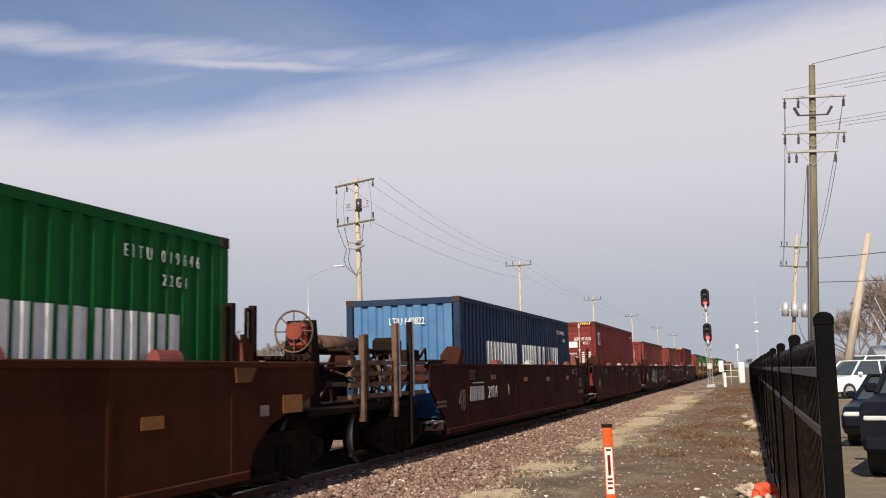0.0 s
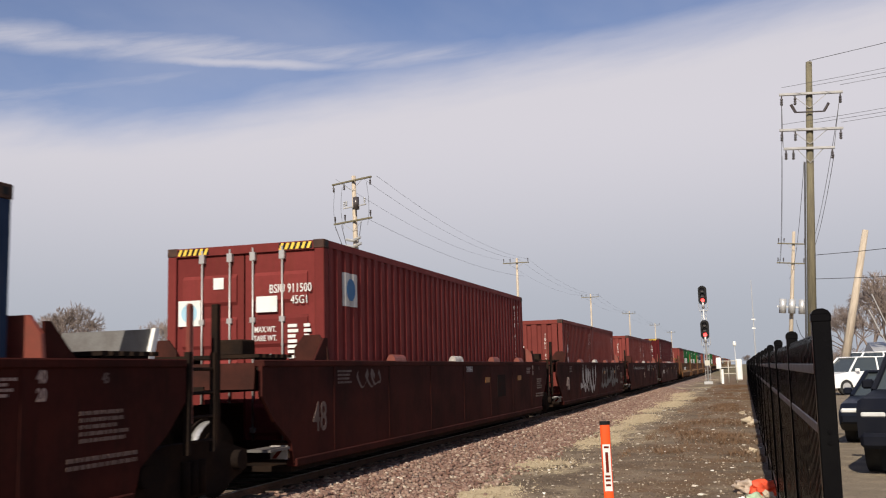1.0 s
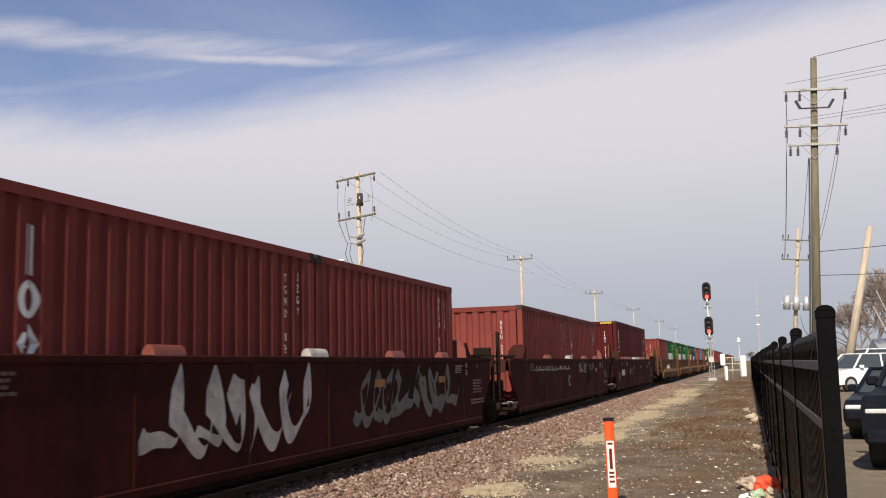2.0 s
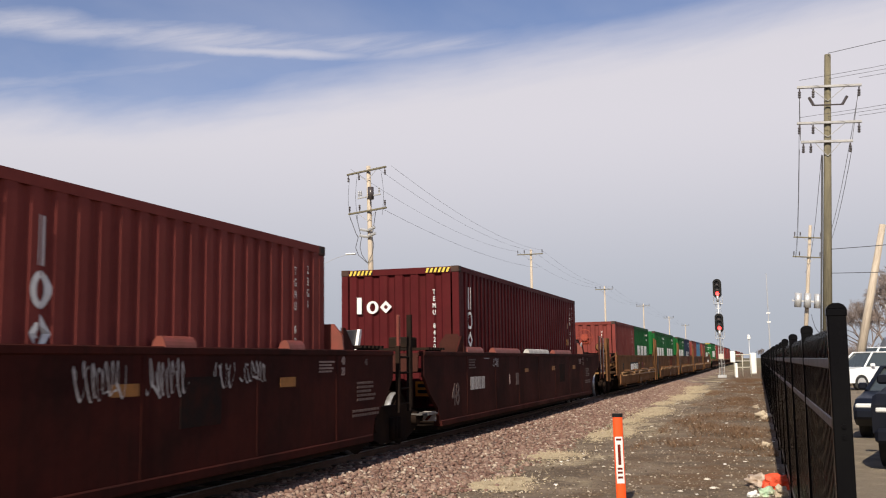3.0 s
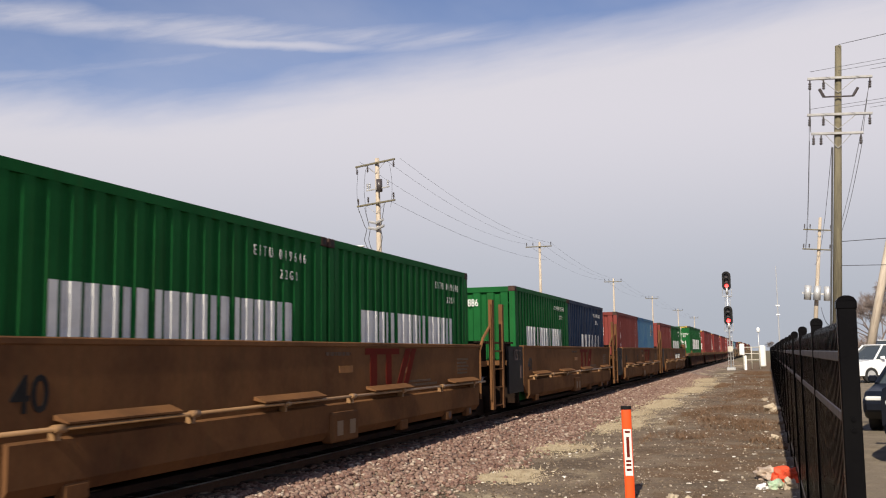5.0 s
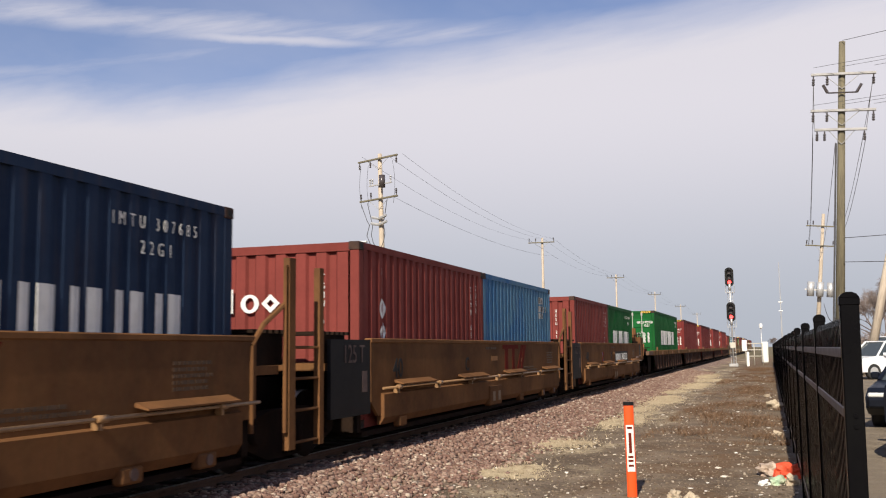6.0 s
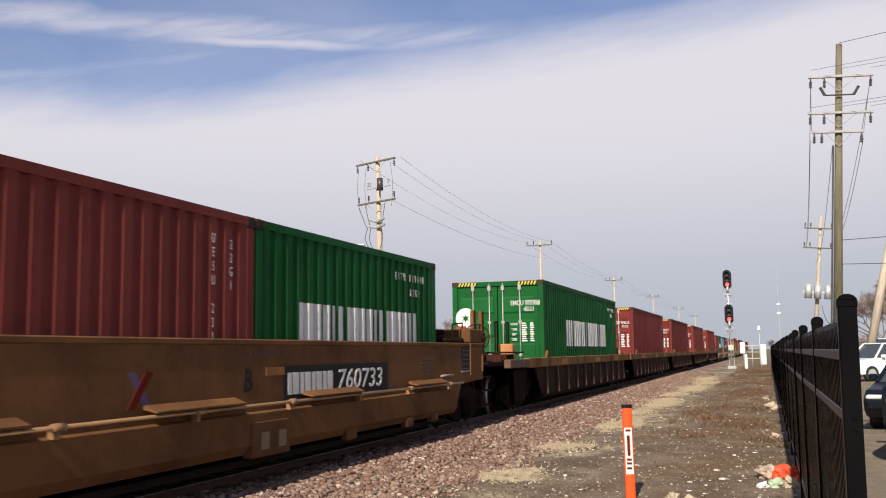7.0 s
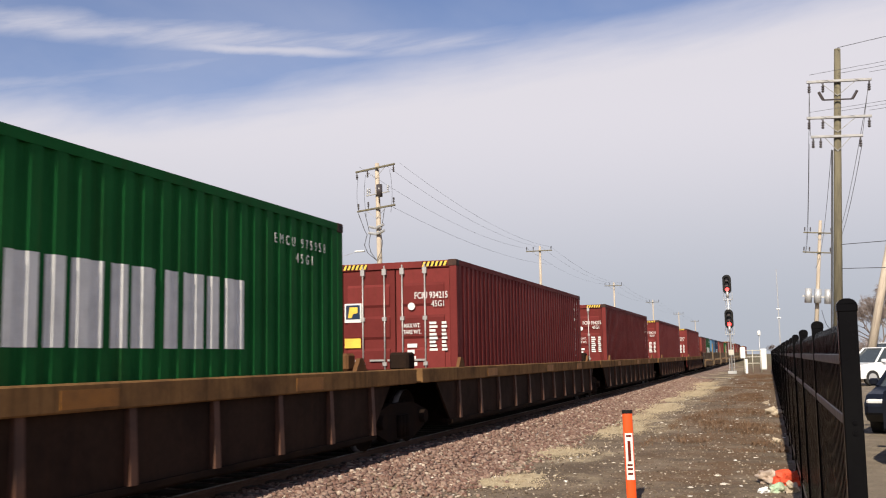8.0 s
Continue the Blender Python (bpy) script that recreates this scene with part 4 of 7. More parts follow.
M_RUSTGEAR = mat("rusty brown gear paint", (0.13, 0.075, 0.05), 0.75, second=(0.035, 0.02, 0.015), scale=5, amount=0.8, fine=0.2, spec=0.2)
M_TANK = mat("dull maroon tank paint", (0.050, 0.017, 0.013), 0.75, second=(0.025, 0.012, 0.010), scale=3, amount=0.8, fine=0.15, spec=0.05)


def end_gear(root, y0, y1, m):
    """The open end of a car: sill, cross slats, posts, brake pipes and a reservoir."""
    part("centre_sill", box(B(), -0.35, 0.35, y0 - 0.3, y1 + 2.0, 0.78, 1.22), M_UNDER, root)
    part("end_deck", box(B(), -SIDE + 0.05, SIDE - 0.16, y0, y1, 1.14, 1.20), M_UNDER, root, "grimy end deck")
    for i in range(4):
        z = 1.32 + i * 0.16
        part("side_slat", box(B(), SIDE - 0.10, SIDE - 0.05, y0 + 0.3, y1 - 0.05, z, z + 0.065), m, root)
    for y, z, w in ((y0 + 0.66, 2.22, 0.085), (y0 + 2.0, 2.45, 0.082), (y0 + 2.68, 2.50, 0.06)):
        part("end_post", box(B(), SIDE - 0.08, SIDE, y, y + w, 1.0 if w > 0.08 else 0.55, z), m if w > 0.08 else M_UNDER, root, "rusty upright post" if w > 0.08 else "black upright post")
        grab_iron(root, SIDE - 0.04, y + w, 1.3, z, 0.14, M_GALV if w < 0.083 else m)
    part("air_reservoir", tube(tube(tube(B(), (0.45, y0 + 0.95, 2.12), (0.45, y0 + 2.5, 2.12), 0.15, n=18), (0.45, y0 + 0.87, 2.12), (0.45, y0 + 0.95, 2.12), 0.09, 0.15, n=18), (0.45, y0 + 2.5, 2.12), (0.45, y0 + 2.58, 2.12), 0.15, 0.09, n=18), m, root, "dusty brown air reservoir tank")
    part("pipe_frame", box(B(), 0.25, 1.15, y0 + 0.9, y1 - 0.9, 2.0, 2.05, 0.015), M_UNDER, root)
    rnd = random.Random(17)
    for k in range(16):
        a = Vector((rnd.uniform(0.2, 1.25), rnd.uniform(y0 + 0.5, y1 - 0.4), rnd.uniform(1.2, 2.0)))
        b = a + Vector((rnd.uniform(-0.5, 0.2), rnd.uniform(0.25, 0.9), rnd.uniform(-0.35, 0.35)))
        c = b + Vector((rnd.uniform(-0.2, 0.2), rnd.uniform(-0.1, 0.3), -rnd.uniform(0.1, 0.4)))
        part("brake_hose", tube(tube(B(), a, b, 0.024, n=6), b, c, 0.024, n=6), rnd.choice((m, M_UNDER, M_UNDER)), root)
    for k in range(6):
        y = y0 + 0.75 + k * 0.30
        bm = B()
        pts = [(1.2, y, 1.25), (1.22, y + 0.02, 1.7), (1.1, y + 0.12, 1.98), (0.8, y + 0.3, 2.05)]
        for a, b in zip(pts, pts[1:]):
            tube(bm, a, b, 0.028, n=6)
        part("air_pipe", bm, m if k % 2 else M_UNDER, root)
    part("valve_box", box(B(), 0.75, 1.15, y1 - 1.1, y1 - 0.7, 1.9, 2.25, 0.05), M_UNDER, root)
    part("step_iron", box(B(), SIDE - 0.12, SIDE, y0 + 0.2, y0 + 0.75, 0.55, 0.60), M_UNDER, root)
    part("coupler", box(B(), -0.14, 0.14, y0 - 1.0, y0 - 0.25, 0.86, 1.12, 0.04), M_UNDER, root)


def side_mark(text, y, z, size, material=None, width=1.0, name="stencil"):
    return lambda root, half: letters(name, text, size, material or M_OLDWHITE, root, on_side(SIDE + 0.004, y, z), width=width, bold=0.004)


def side_block(y0, y1, z0, z1, material, name="painted_patch", label=""):
    return lambda root, half: part(name, box(B(), SIDE + 0.001, SIDE + 0.006, y0, y1, z0, z1), material, root, label)


def side_lines(y0, y1, z0, z1, rows, material=None):
    """Small print that cannot be read: rows of short dashes."""
    def make(root, half):
        rnd = random.Random(round(y0 * 100) + rows)
        bm = B()
        h = (z1 - z0) / (rows * 1.7)
        for r in range(rows):
            y, z = y0, z0 + r * h * 1.7
            end = y1 - (y1 - y0) * rnd.uniform(0, 0.25)
            while y < end:
                w = min(end - y, h * rnd.uniform(0.9, 3.2))
                box(bm, SIDE + 0.001, SIDE + 0.005, y, y + w, z, z + h)
                y += w + h * 0.55
        tagged(part("small_print", bm, material or M_FADED, root), "small faded stencil lines", kind="stuff")
    return make


def scrawl(y0, y1, z0, z1, material, seed, strokes=3, thick=0.03):
    """Spray-painted tag: a few looping strokes of uneven width, one after another."""
    def make(root, half):
        rnd = random.Random(seed)
        step = (y1 - y0) / strokes
        bm = B()
        for i in range(strokes):
            cy, cz, h = y0 + (i + 0.5) * step, (z0 + z1) / 2, (z1 - z0) / 2
            turns, ph, lean = rnd.uniform(1.2, 2.4), rnd.uniform(0, 6.28), rnd.uniform(-0.25, 0.25)
            rows = []
            for n in range(41):
                q = n / 40
                a = ph + turns * 2 * math.pi * q
                z = cz + h * (0.75 * math.sin(a) + 0.25 * math.sin(2.3 * a + ph))
                y = cy + step * (1.1 * (q - 0.5) + 0.26 * math.cos(a) + lean * (z - cz) / h)
                w = thick * (0.4 + 0.9 * abs(math.sin(a * 0.5 + ph)))
                x = SIDE + 0.004 + n * 0.00004 + i * 0.0016
                rows.append((bm.verts.new((x, y, z - w / 2)), bm.verts.new((x, y + w * 0.6, z + w / 2))))
            for (p, q), (r, t) in zip(rows, rows[1:]):
                bm.faces.new((p, r, t, q))
        tagged(part("spray_scrawl", bm, material, root, "pale spray-painted scrawl"), "pale spray-painted scrawl", kind="stuff")
    return make


def side_shapes(y0, y1, z0, z1, count, material):
    """A maker's mark on a flat side as a row of plain upright bars."""
    def make(root, half):
        step, h = (y1 - y0) / count, z1 - z0
        for i in range(count):
            bm = B()
            for u0, u1, v0, v1 in BLOCK:
                a = y0 + i * step
                box(bm, SIDE + 0.001, SIDE + 0.005, a + u0 * step * 0.84, a + u1 * step * 0.84, z0 + v0 * h, z0 + v1 * h)
            part("mark_shape", bm, material, root, "old white painted mark")
    return make


M_PALEPATCH = mat("pale worn yellow paint", (0.20, 0.135, 0.075), 0.7, second=(0.2, 0.13, 0.08), scale=6, amount=0.6)
# paler than the car sides: the pipe's bright reflection is part of its colour
M_PIPE = mat("worn yellow pipe paint with painted glint", (0.26, 0.15, 0.07), 0.4, second=(0.16, 0.09, 0.045), scale=6, amount=0.6)
M_SMALLPRINT = mat("dim brown stencil", (0.07, 0.04, 0.02), 0.8, second=(0.11, 0.06, 0.03), scale=6, amount=0.7)
M_PLACARD2 = mat("orange-tan cabinet paint", (0.42, 0.20, 0.06), 0.6, second=(0.36, 0.10, 0.05), scale=3, amount=0.7)
M_SPRAY = mat("pale spray paint", (0.42, 0.40, 0.38), 0.7, second=(0.22, 0.18, 0.17), scale=4, amount=0.8)


def yellow_well(y, first=False, last=False, marks=(), material=None):
    m = material or M_YELLOW
    root = thing("well_car", "dirty yellow steel well car unit with a stepped side sill" if m is M_YELLOW else "grey-tan weathered steel well car unit", "rail car", "articulated well car units")
    y0, y1 = (-6.75 if first else -6.0), (8.35 if last else 6.4)
    low1 = 7.0 if last else y1 - 0.25
    for s in (1, -1):
        lo, hi = sorted((s * SIDE, s * (SIDE - 0.05)))
        part("side_wall", prism(B(), [(y0, 1.81), (y0, 0.95), (y0 + 0.25, 0.75), (low1 - 0.3, 0.75), (low1, 1.10 if last else 0.95), (y1, 1.15 if last else 0.95), (y1, 1.81)], "x", lo, hi), m, root)
        part("top_chord", box(B(), *sorted((s * (SIDE + 0.015), s * (SIDE - 0.10))), y0, y1, 1.76, 1.825, 0.012), m, root)
        sill = part("side_sill", prism(B(), [(s * (SIDE - 0.06), 1.08), (s * (SIDE + 0.05), 1.04), (s * (SIDE + 0.05), 0.72), (s * (SIDE - 0.02), 0.62), (s * (SIDE - 0.06), 0.62)], "y", y0 + 0.35, min(y1, 6.95) - 0.35), m, root, "stepped lower sill")
        bm = B()
        tube(bm, (s * (SIDE + 0.10), y0 + 0.2, 1.13), (s * (SIDE + 0.10), min(y1, 6.9) - 0.1, 1.13), 0.019, n=8)
        for k in range(7):
            yy = y0 + 0.8 + k * (min(y1, 6.9) - y0 - 1.6) / 6
            tube(bm, (s * (SIDE + 0.10), yy - 0.07, 1.13), (s * (SIDE + 0.10), yy + 0.07, 1.13), 0.034, n=8)
            box(bm, *sorted((s * (SIDE + 0.02), s * (SIDE + 0.10))), yy - 0.02, yy + 0.02, 1.04, 1.12)
        part("brake_pipe", bm, M_PIPE, root, "pipe run along the sill")
        if first:
            bm = tube(B(), (s * (SIDE + 0.11), y0 + 0.4, 1.01), (s * (SIDE + 0.11), 6.1, 1.01), 0.019, n=8)
            for k in range(6):
                tube(bm, (s * (SIDE + 0.11), -5.4 + k * 2.2, 1.01), (s * (SIDE + 0.11), -5.28 + k * 2.2, 1.01), 0.034, n=8)
            part("brake_pipe", bm, M_PIPE, root, "second pipe below the first")
        for yy in (-4.4, -1.4, 1.6, 5.1):
            bm = prism(B(), [(s * (SIDE + 0.005), 1.23), (s * (SIDE + 0.02), 1.225), (s * (SIDE + 0.15), 1.175), (s * (SIDE + 0.15), 1.16), (s * (SIDE + 0.005), 1.19)], "y", yy - 0.75, yy + 0.75)
            part("step_plate", bm, m, root, "sloping step plate")
        pad = part("jacking_pad", box(B(), *sorted((s * (SIDE - 0.06), s * (SIDE + 0.085))), -0.40, 0.42, 0.58, 0.95, 0.02), m, root, "boxed jacking pad")
        for yy in (-0.24, 0.14):
            part("pad_patch", box(B(), *sorted((s * (SIDE + 0.086), s * (SIDE + 0.09))), yy, yy + 0.17, 0.66, 0.84), M_PALEPATCH, pad, "pale worn patch")
        for yy in (-4.9, 2.2, 4.3, 5.45):
            foot = part("sill_foot", box(B(), *sorted((s * (SIDE - 0.06), s * (SIDE + 0.05))), yy - 0.16, yy + 0.14, 0.55, 0.70, 0.02), m, root)
            if yy > 4:
                part("reflector", tube(B(), (s * (SIDE + 0.05), yy, 0.63), (s * (SIDE + 0.06), yy, 0.63), 0.055, n=14), M_FADED, foot)
        if not first:
            bm = box(B(), *sorted((s * (SIDE - 0.01), s * (SIDE - 0.06))), -7.25, -6.0, 0.80, 1.80)
            plate = part("end_plate", bm, M_BLACK, root, "black end plate with white load limit")
            if s > 0:
                letters("load_limit", "125 T", 0.34, M_FADED, plate, on_side(SIDE - 0.004, -6.55, 1.60), width=0.85)
            part("end_plate_data", box(B(), *sorted((s * (SIDE - 0.012), s * (SIDE - 0.004))), -6.28, -6.12, 1.1, 1.38), M_FADED, plate)
        # tall yellow posts with ladder irons beside the joint
        if not last:
            grab_iron(root, s * (SIDE + 0.02), 7.0, 0.75, 2.62, 0.14, m)
            part("ladder_post", box(B(), *sorted((s * (SIDE - 0.03), s * (SIDE + 0.05))), 7.05, 7.20, 0.55, 2.72), m, root, "tall yellow ladder post")
            part("ladder_post", box(B(), *sorted((s * (SIDE - 0.03), s * (SIDE + 0.05))), 7.82, 7.93, 0.55, 2.66), m, root, "tall yellow ladder post")
            bm = B()
            for i in range(4):
                tube(bm, (s * (SIDE + 0.02), 7.2, 0.62 + i * 0.36), (s * (SIDE + 0.02), 7.85, 0.62 + i * 0.36), 0.018, n=6)
            part("ladder_rungs", bm, m, root)
            bm = B()
            pts = [(6.3, 1.72), (6.55, 1.95), (6.95, 2.15), (7.05, 2.2)]
            for p, q in zip(pts, pts[1:]):
                tube(bm, (s * SIDE, p[0], p[1]), (s * SIDE, q[0], q[1]), 0.03, n=6)
            tube(bm, (s * SIDE, 6.3, 0.8), (s * SIDE, 6.3, 1.72), 0.03, n=6)
            part("hand_rail", bm, m, root)
    part("well_floor", box(B(), -SIDE + 0.05, SIDE - 0.05, -6.2, 6.2, 0.50, 0.565), M_UNDER, root)
    for k in (-1, 1):
        part("end_bulkhead", box(B(), -SIDE + 0.06, SIDE - 0.06, *sorted((k * 6.22, k * 6.34)), 0.565, 1.5), M_UNDER, root)
        part("end_platform", box(B(), -SIDE + 0.06, SIDE - 0.06, *sorted((k * 6.34, k * 7.0)), 1.40, 1.50), m, root)
        part("centre_sill", box(B(), -0.32, 0.32, *sorted((k * 6.34, k * 7.72)), 0.80, 1.32), M_UNDER, root)
        walkway(root, k, 6.5, 0.14, 0.06, 7, 1.50)
    if last:
        truck(root, 8.1)
        tank(root, -0.3, 0.6, 7.2, 2.0, 0.14, M_UNDER)
        part("equipment_rack", box(B(), 0.2, 1.25, 6.6, 8.0, 1.83, 1.92, 0.02), M_UNDER, root)
        part("end_box", box(B(), 0.6, SIDE, 7.57, 8.31, 1.83, 2.09, 0.02), m, root, "tan end box")
        part("tool_tray", box(B(), 0.15, 0.9, 6.75, 7.5, 1.99, 2.08, 0.02), M_UNDER, root, "dark steel tray")
        part("loop_handle", tube(tube(tube(B(), (1.2, 7.05, 1.85), (1.2, 7.05, 2.16), 0.014, n=6), (1.2, 7.05, 2.16), (1.2, 7.65, 2.20), 0.014, n=6), (1.2, 7.65, 2.20), (1.2, 7.65, 1.85), 0.014, n=6), M_UNDER, root)
        for zz in (1.36, 1.44, 1.52, 1.60, 1.68):
            part("window_slat", box(B(), SIDE + 0.006, SIDE + 0.009, 7.05, 7.47, zz, zz + 0.015), M_GREYCOVER, root)
        part("window_sill", box(B(), SIDE + 0.001, SIDE + 0.012, 7.0, 7.5, 1.30, 1.33), M_OLDWHITE, root, "pale window sill")
        part("tie_bar", tube(B(), (SIDE + 0.04, 5.8, 1.27), (SIDE + 0.04, 6.4, 1.27), 0.02, n=8), M_OLDWHITE, root, "short pale tie bar")
        part("coupler", box(B(), -0.14, 0.14, 7.7, 9.2, 0.92, 1.18, 0.04), M_UNDER, root)
        # flat black plate on the wall gives the opening its shade; nothing is cut
        part("side_window", box(B(), SIDE + 0.001, SIDE + 0.006, 7.01, 7.48, 1.33, 1.76), M_BLACK, root, "flat black plate painted as the shade of a side opening")
        part("corner_frame", box(B(), SIDE + 0.001, SIDE + 0.03, 7.50, 7.53, 1.24, 1.83), m, root)
        part("corner_frame", box(B(), SIDE + 0.001, SIDE + 0.03, 8.28, 8.31, 1.30, 1.62), m, root)
    else:
        truck(root, 7.75)
    if first:
        truck(root, -7.8)
        part("centre_sill", box(B(), -0.35, 0.35, -9.6, -6.3, 0.78, 1.22), M_UNDER, root)
        part("end_deck", box(B(), -SIDE + 0.05, SIDE - 0.05, -8.9, -6.8, 1.12, 1.20), M_DECK, root, "tan end deck")
        part("coupler", box(B(), -0.14, 0.14, -10.4, -9.5, 0.92, 1.18, 0.04), M_UNDER, root)
        part("front_box", box(B(), -0.6, 1.0, -8.9, -8.4, 1.2, 1.46, 0.04), M_UNDER, root)
        part("air_reservoir", tube(tube(B(), (0.86, -7.95, 2.12), (0.86, -6.75, 2.12), 0.17, n=18), (0.86, -8.05, 2.12), (0.86, -7.95, 2.12), 0.10, 0.17, n=18), m, root, "yellow air reservoir tank")
        for k in range(5):
            part("brake_rod", tube(tube(B(), (0.3 + 0.2 * k, -9.2 + 0.1 * k, 1.25), (0.4 + 0.18 * k, -8.7, 1.55 + 0.08 * k), 0.03, n=6), (0.4 + 0.18 * k, -8.7, 1.55 + 0.08 * k), (0.5 + 0.15 * k, -7.8, 1.75 - 0.05 * k), 0.03, n=6), m if k % 2 else M_RUSTGEAR, root)
        part("tank_saddle", box(B(), 0.68, 1.04, -7.45, -7.25, 1.2, 1.96), m, root)
        for yy in (-9.35, -9.12):
            grab_iron(root, SIDE - 0.02, yy, 0.85, 2.41, 0.18, m)
        part("ladder_post", box(B(), SIDE - 0.06, SIDE + 0.02, -9.72, -9.58, 0.88, 2.42), m, root, "tall yellow ladder post")
        for k, z in enumerate((1.3, 1.5, 1.7)):
            part("cross_slat", box(B(), -1.2, 1.3, -8.3, -8.24, z, z + 0.05), M_UNDER, root)
            part("side_bar", tube(B(), (SIDE - 0.08, -8.3, z), (SIDE - 0.08, -6.8, z + 0.1), 0.025, n=6), m, root)
        part("bracket_arm", tube(B(), (1.1, -9.3, 1.25), (1.1, -8.2, 1.9), 0.04, n=6), m, root)
        part("guard_cage", tube(tube(tube(B(), (SIDE, -7.9, 1.05), (SIDE, -6.9, 1.05), 0.025, n=6), (SIDE, -7.3, 1.05), (SIDE, -7.3, 1.9), 0.025, n=6), (SIDE, -7.3, 1.9), (SIDE, -6.8, 1.9), 0.025, n=6), m, root)
    for what in marks:
        what(root, 6.4)
    UNITS.append((root, y))
    return root


def ribbed_car(y, first=False):
    """A low articulated car: a tan deck edge over deep ribbed side webs."""
    root = thing("container_car", "low container car with tan deck edge and ribbed dark sides", "rail car", "ribbed container car units")
    half = 8.45
    for s in (1, -1):
        part("deck_edge", box(B(), *sorted((s * (SIDE + 0.01), s * (SIDE - 0.14))), -half, half, 1.28, 1.51, 0.015), M_DECK, root, "grimy tan deck edge beam")
        part("side_web", prism(B(), [(-half + 0.9, 1.28), (-half + 1.6, 0.62), (half - 1.6, 0.62), (half - 0.9, 1.28)], "x", *sorted((s * (SIDE - 0.075), s * (SIDE - 0.11)))), M_WEB, root)
        part("bottom_flange", box(B(), *sorted((s * (SIDE - 0.02), s * (SIDE - 0.22))), -half + 1.55, half - 1.55, 0.56, 0.62), M_UNDER, root)
        for i in range(11):
            yy = 0.18 + (i - 5) * 1.32
            part("rib", prism(B(), [(s * (SIDE - 0.072), 0.62), (s * (SIDE + 0.0), 0.62), (s * (SIDE - 0.03), 1.28), (s * (SIDE - 0.072), 1.28)], "y", yy - 0.05, yy + 0.05), M_RIB, root)
        for yy in (-6.35, 6.35):
            bm = prism(B(), [(yy - 0.18, 1.51), (yy + 0.18, 1.51), (yy + 0.05, 1.68), (yy - 0.05, 1.68)], "x", *sorted((s * (SIDE - 0.0), s * (SIDE - 0.06))))
            part("corner_guide", bm, M_YELLOW, root, "tan container corner guide")
        for yy in (-4.4, 0.9, 4.8):
            part("reflector", box(B(), *sorted((s * (SIDE + 0.011), s * (SIDE + 0.016))), yy - 0.35, yy + 0.35, 1.31, 1.46), M_REFLECT, root, "yellow reflective patch")
    part("well_floor", box(B(), -SIDE + 0.2, SIDE - 0.2, -6.6, 6.6, 0.50, 0.565), M_UNDER, root)
    for k in (-1, 1):
        part("end_deck", box(B(), -SIDE + 0.14, SIDE - 0.14, *sorted((k * 6.5, k * half)), 1.38, 1.47), M_UNDER, root)
        part("end_bulkhead", box(B(), -SIDE + 0.2, SIDE - 0.2, *sorted((k * 6.5, k * 6.6)), 0.565, 1.38), M_UNDER, root)
        part("centre_sill", box(B(), -0.32, 0.32, *sorted((k * 6.6, k * (half + 0.1))), 0.80, 1.34), M_UNDER, root)
        for x in (-0.7, 0.45):
            part("deck_bracket", box(B(), x - 0.18, x + 0.18, *sorted((k * 6.75, k * 7.1)), 1.47, 1.78, 0.04), M_YELLOW if x < 0 else M_UNDER, root)
    truck(root, half + 0.12)
    if first:
        ye = -11.35
        truck(root, -8.65)
        for s in (1, -1):
            part("deck_edge", box(B(), *sorted((s * (SIDE + 0.01), s * (SIDE - 0.14))), -10.13, -half - 0.004, 1.30, 1.49, 0.015), M_RUSTGEAR, root, "grimy brown deck edge beam")
        part("end_deck", box(B(), -SIDE + 0.14, SIDE - 0.14, ye, -half, 1.36, 1.44), M_UNDER, root)
        part("centre_sill", box(B(), -0.4, 0.4, ye, -6.6, 0.72, 1.36), M_UNDER, root)
        brake_wheel(root, 0.92, ye + 0.30, 1.96, M_TANK, 0.27, M_TANK)
        part("brake_column", prism(B(), [(ye + 0.32, 1.60), (ye + 0.34, 2.0), (ye + 0.50, 2.2), (ye + 0.66, 2.1), (ye + 0.74, 1.44)], "x", 0.42, 0.62), M_ORANGE_REEL, root, "red-orange brake column")
        part("equipment_box", box(B(), -0.5, 0.45, -9.6, -9.0, 1.44, 1.70, 0.03), M_UNDER, root)
        part("cabinet", box(B(), 0.55, 0.90, -8.10, -7.85, 1.47, 1.84, 0.02), M_PLACARD2, root, "orange-tan equipment cabinet")
        part("bearing_guard", prism(B(), [(-9.1, 0.55), (-8.2, 0.55), (-8.0, 1.25), (-9.2, 1.25)], "x", 1.17, 1.20), M_UNDER, root)
        for yy in (ye + 0.40, ye + 1.0):
            part("end_post", box(B(), SIDE - 0.62, SIDE - 0.55, yy, yy + 0.07, 1.44, 2.52), M_YELLOW, root, "tall tan post")
            grab_iron(root, SIDE - 0.58, yy + 0.07, 1.44, 2.51, 0.14, M_YELLOW)
        for yy in (ye + 0.40, ye + 1.0):
            part("step_hanger", box(B(), SIDE - 0.61, SIDE - 0.56, yy, yy + 0.06, 0.52, 1.40), M_TANK, root, "rusty step hanger")
        for z in (0.55, 0.86, 1.14):
            part("end_step", box(B(), SIDE - 0.66, SIDE - 0.40, ye + 0.38, ye + 1.08, z - 0.02, z + 0.02), M_TANK, root, "rusty step tread")
        for k, (xa, za, zb) in enumerate(((0.2, 1.30, 0.55), (0.42, 1.26, 0.7), (-0.35, 1.3, 0.5))):
            part("air_hose", tube(B(), (xa, ye + 0.05, za), (xa + 0.05, ye - 0.25, zb), 0.028, n=6), M_BLACK, root, "black rubber air hose")
        part("end_sill", box(B(), -1.25, 1.0, ye - 0.02, ye + 0.10, 1.12, 1.40, 0.02), M_TANK, root, "rusty end sill")
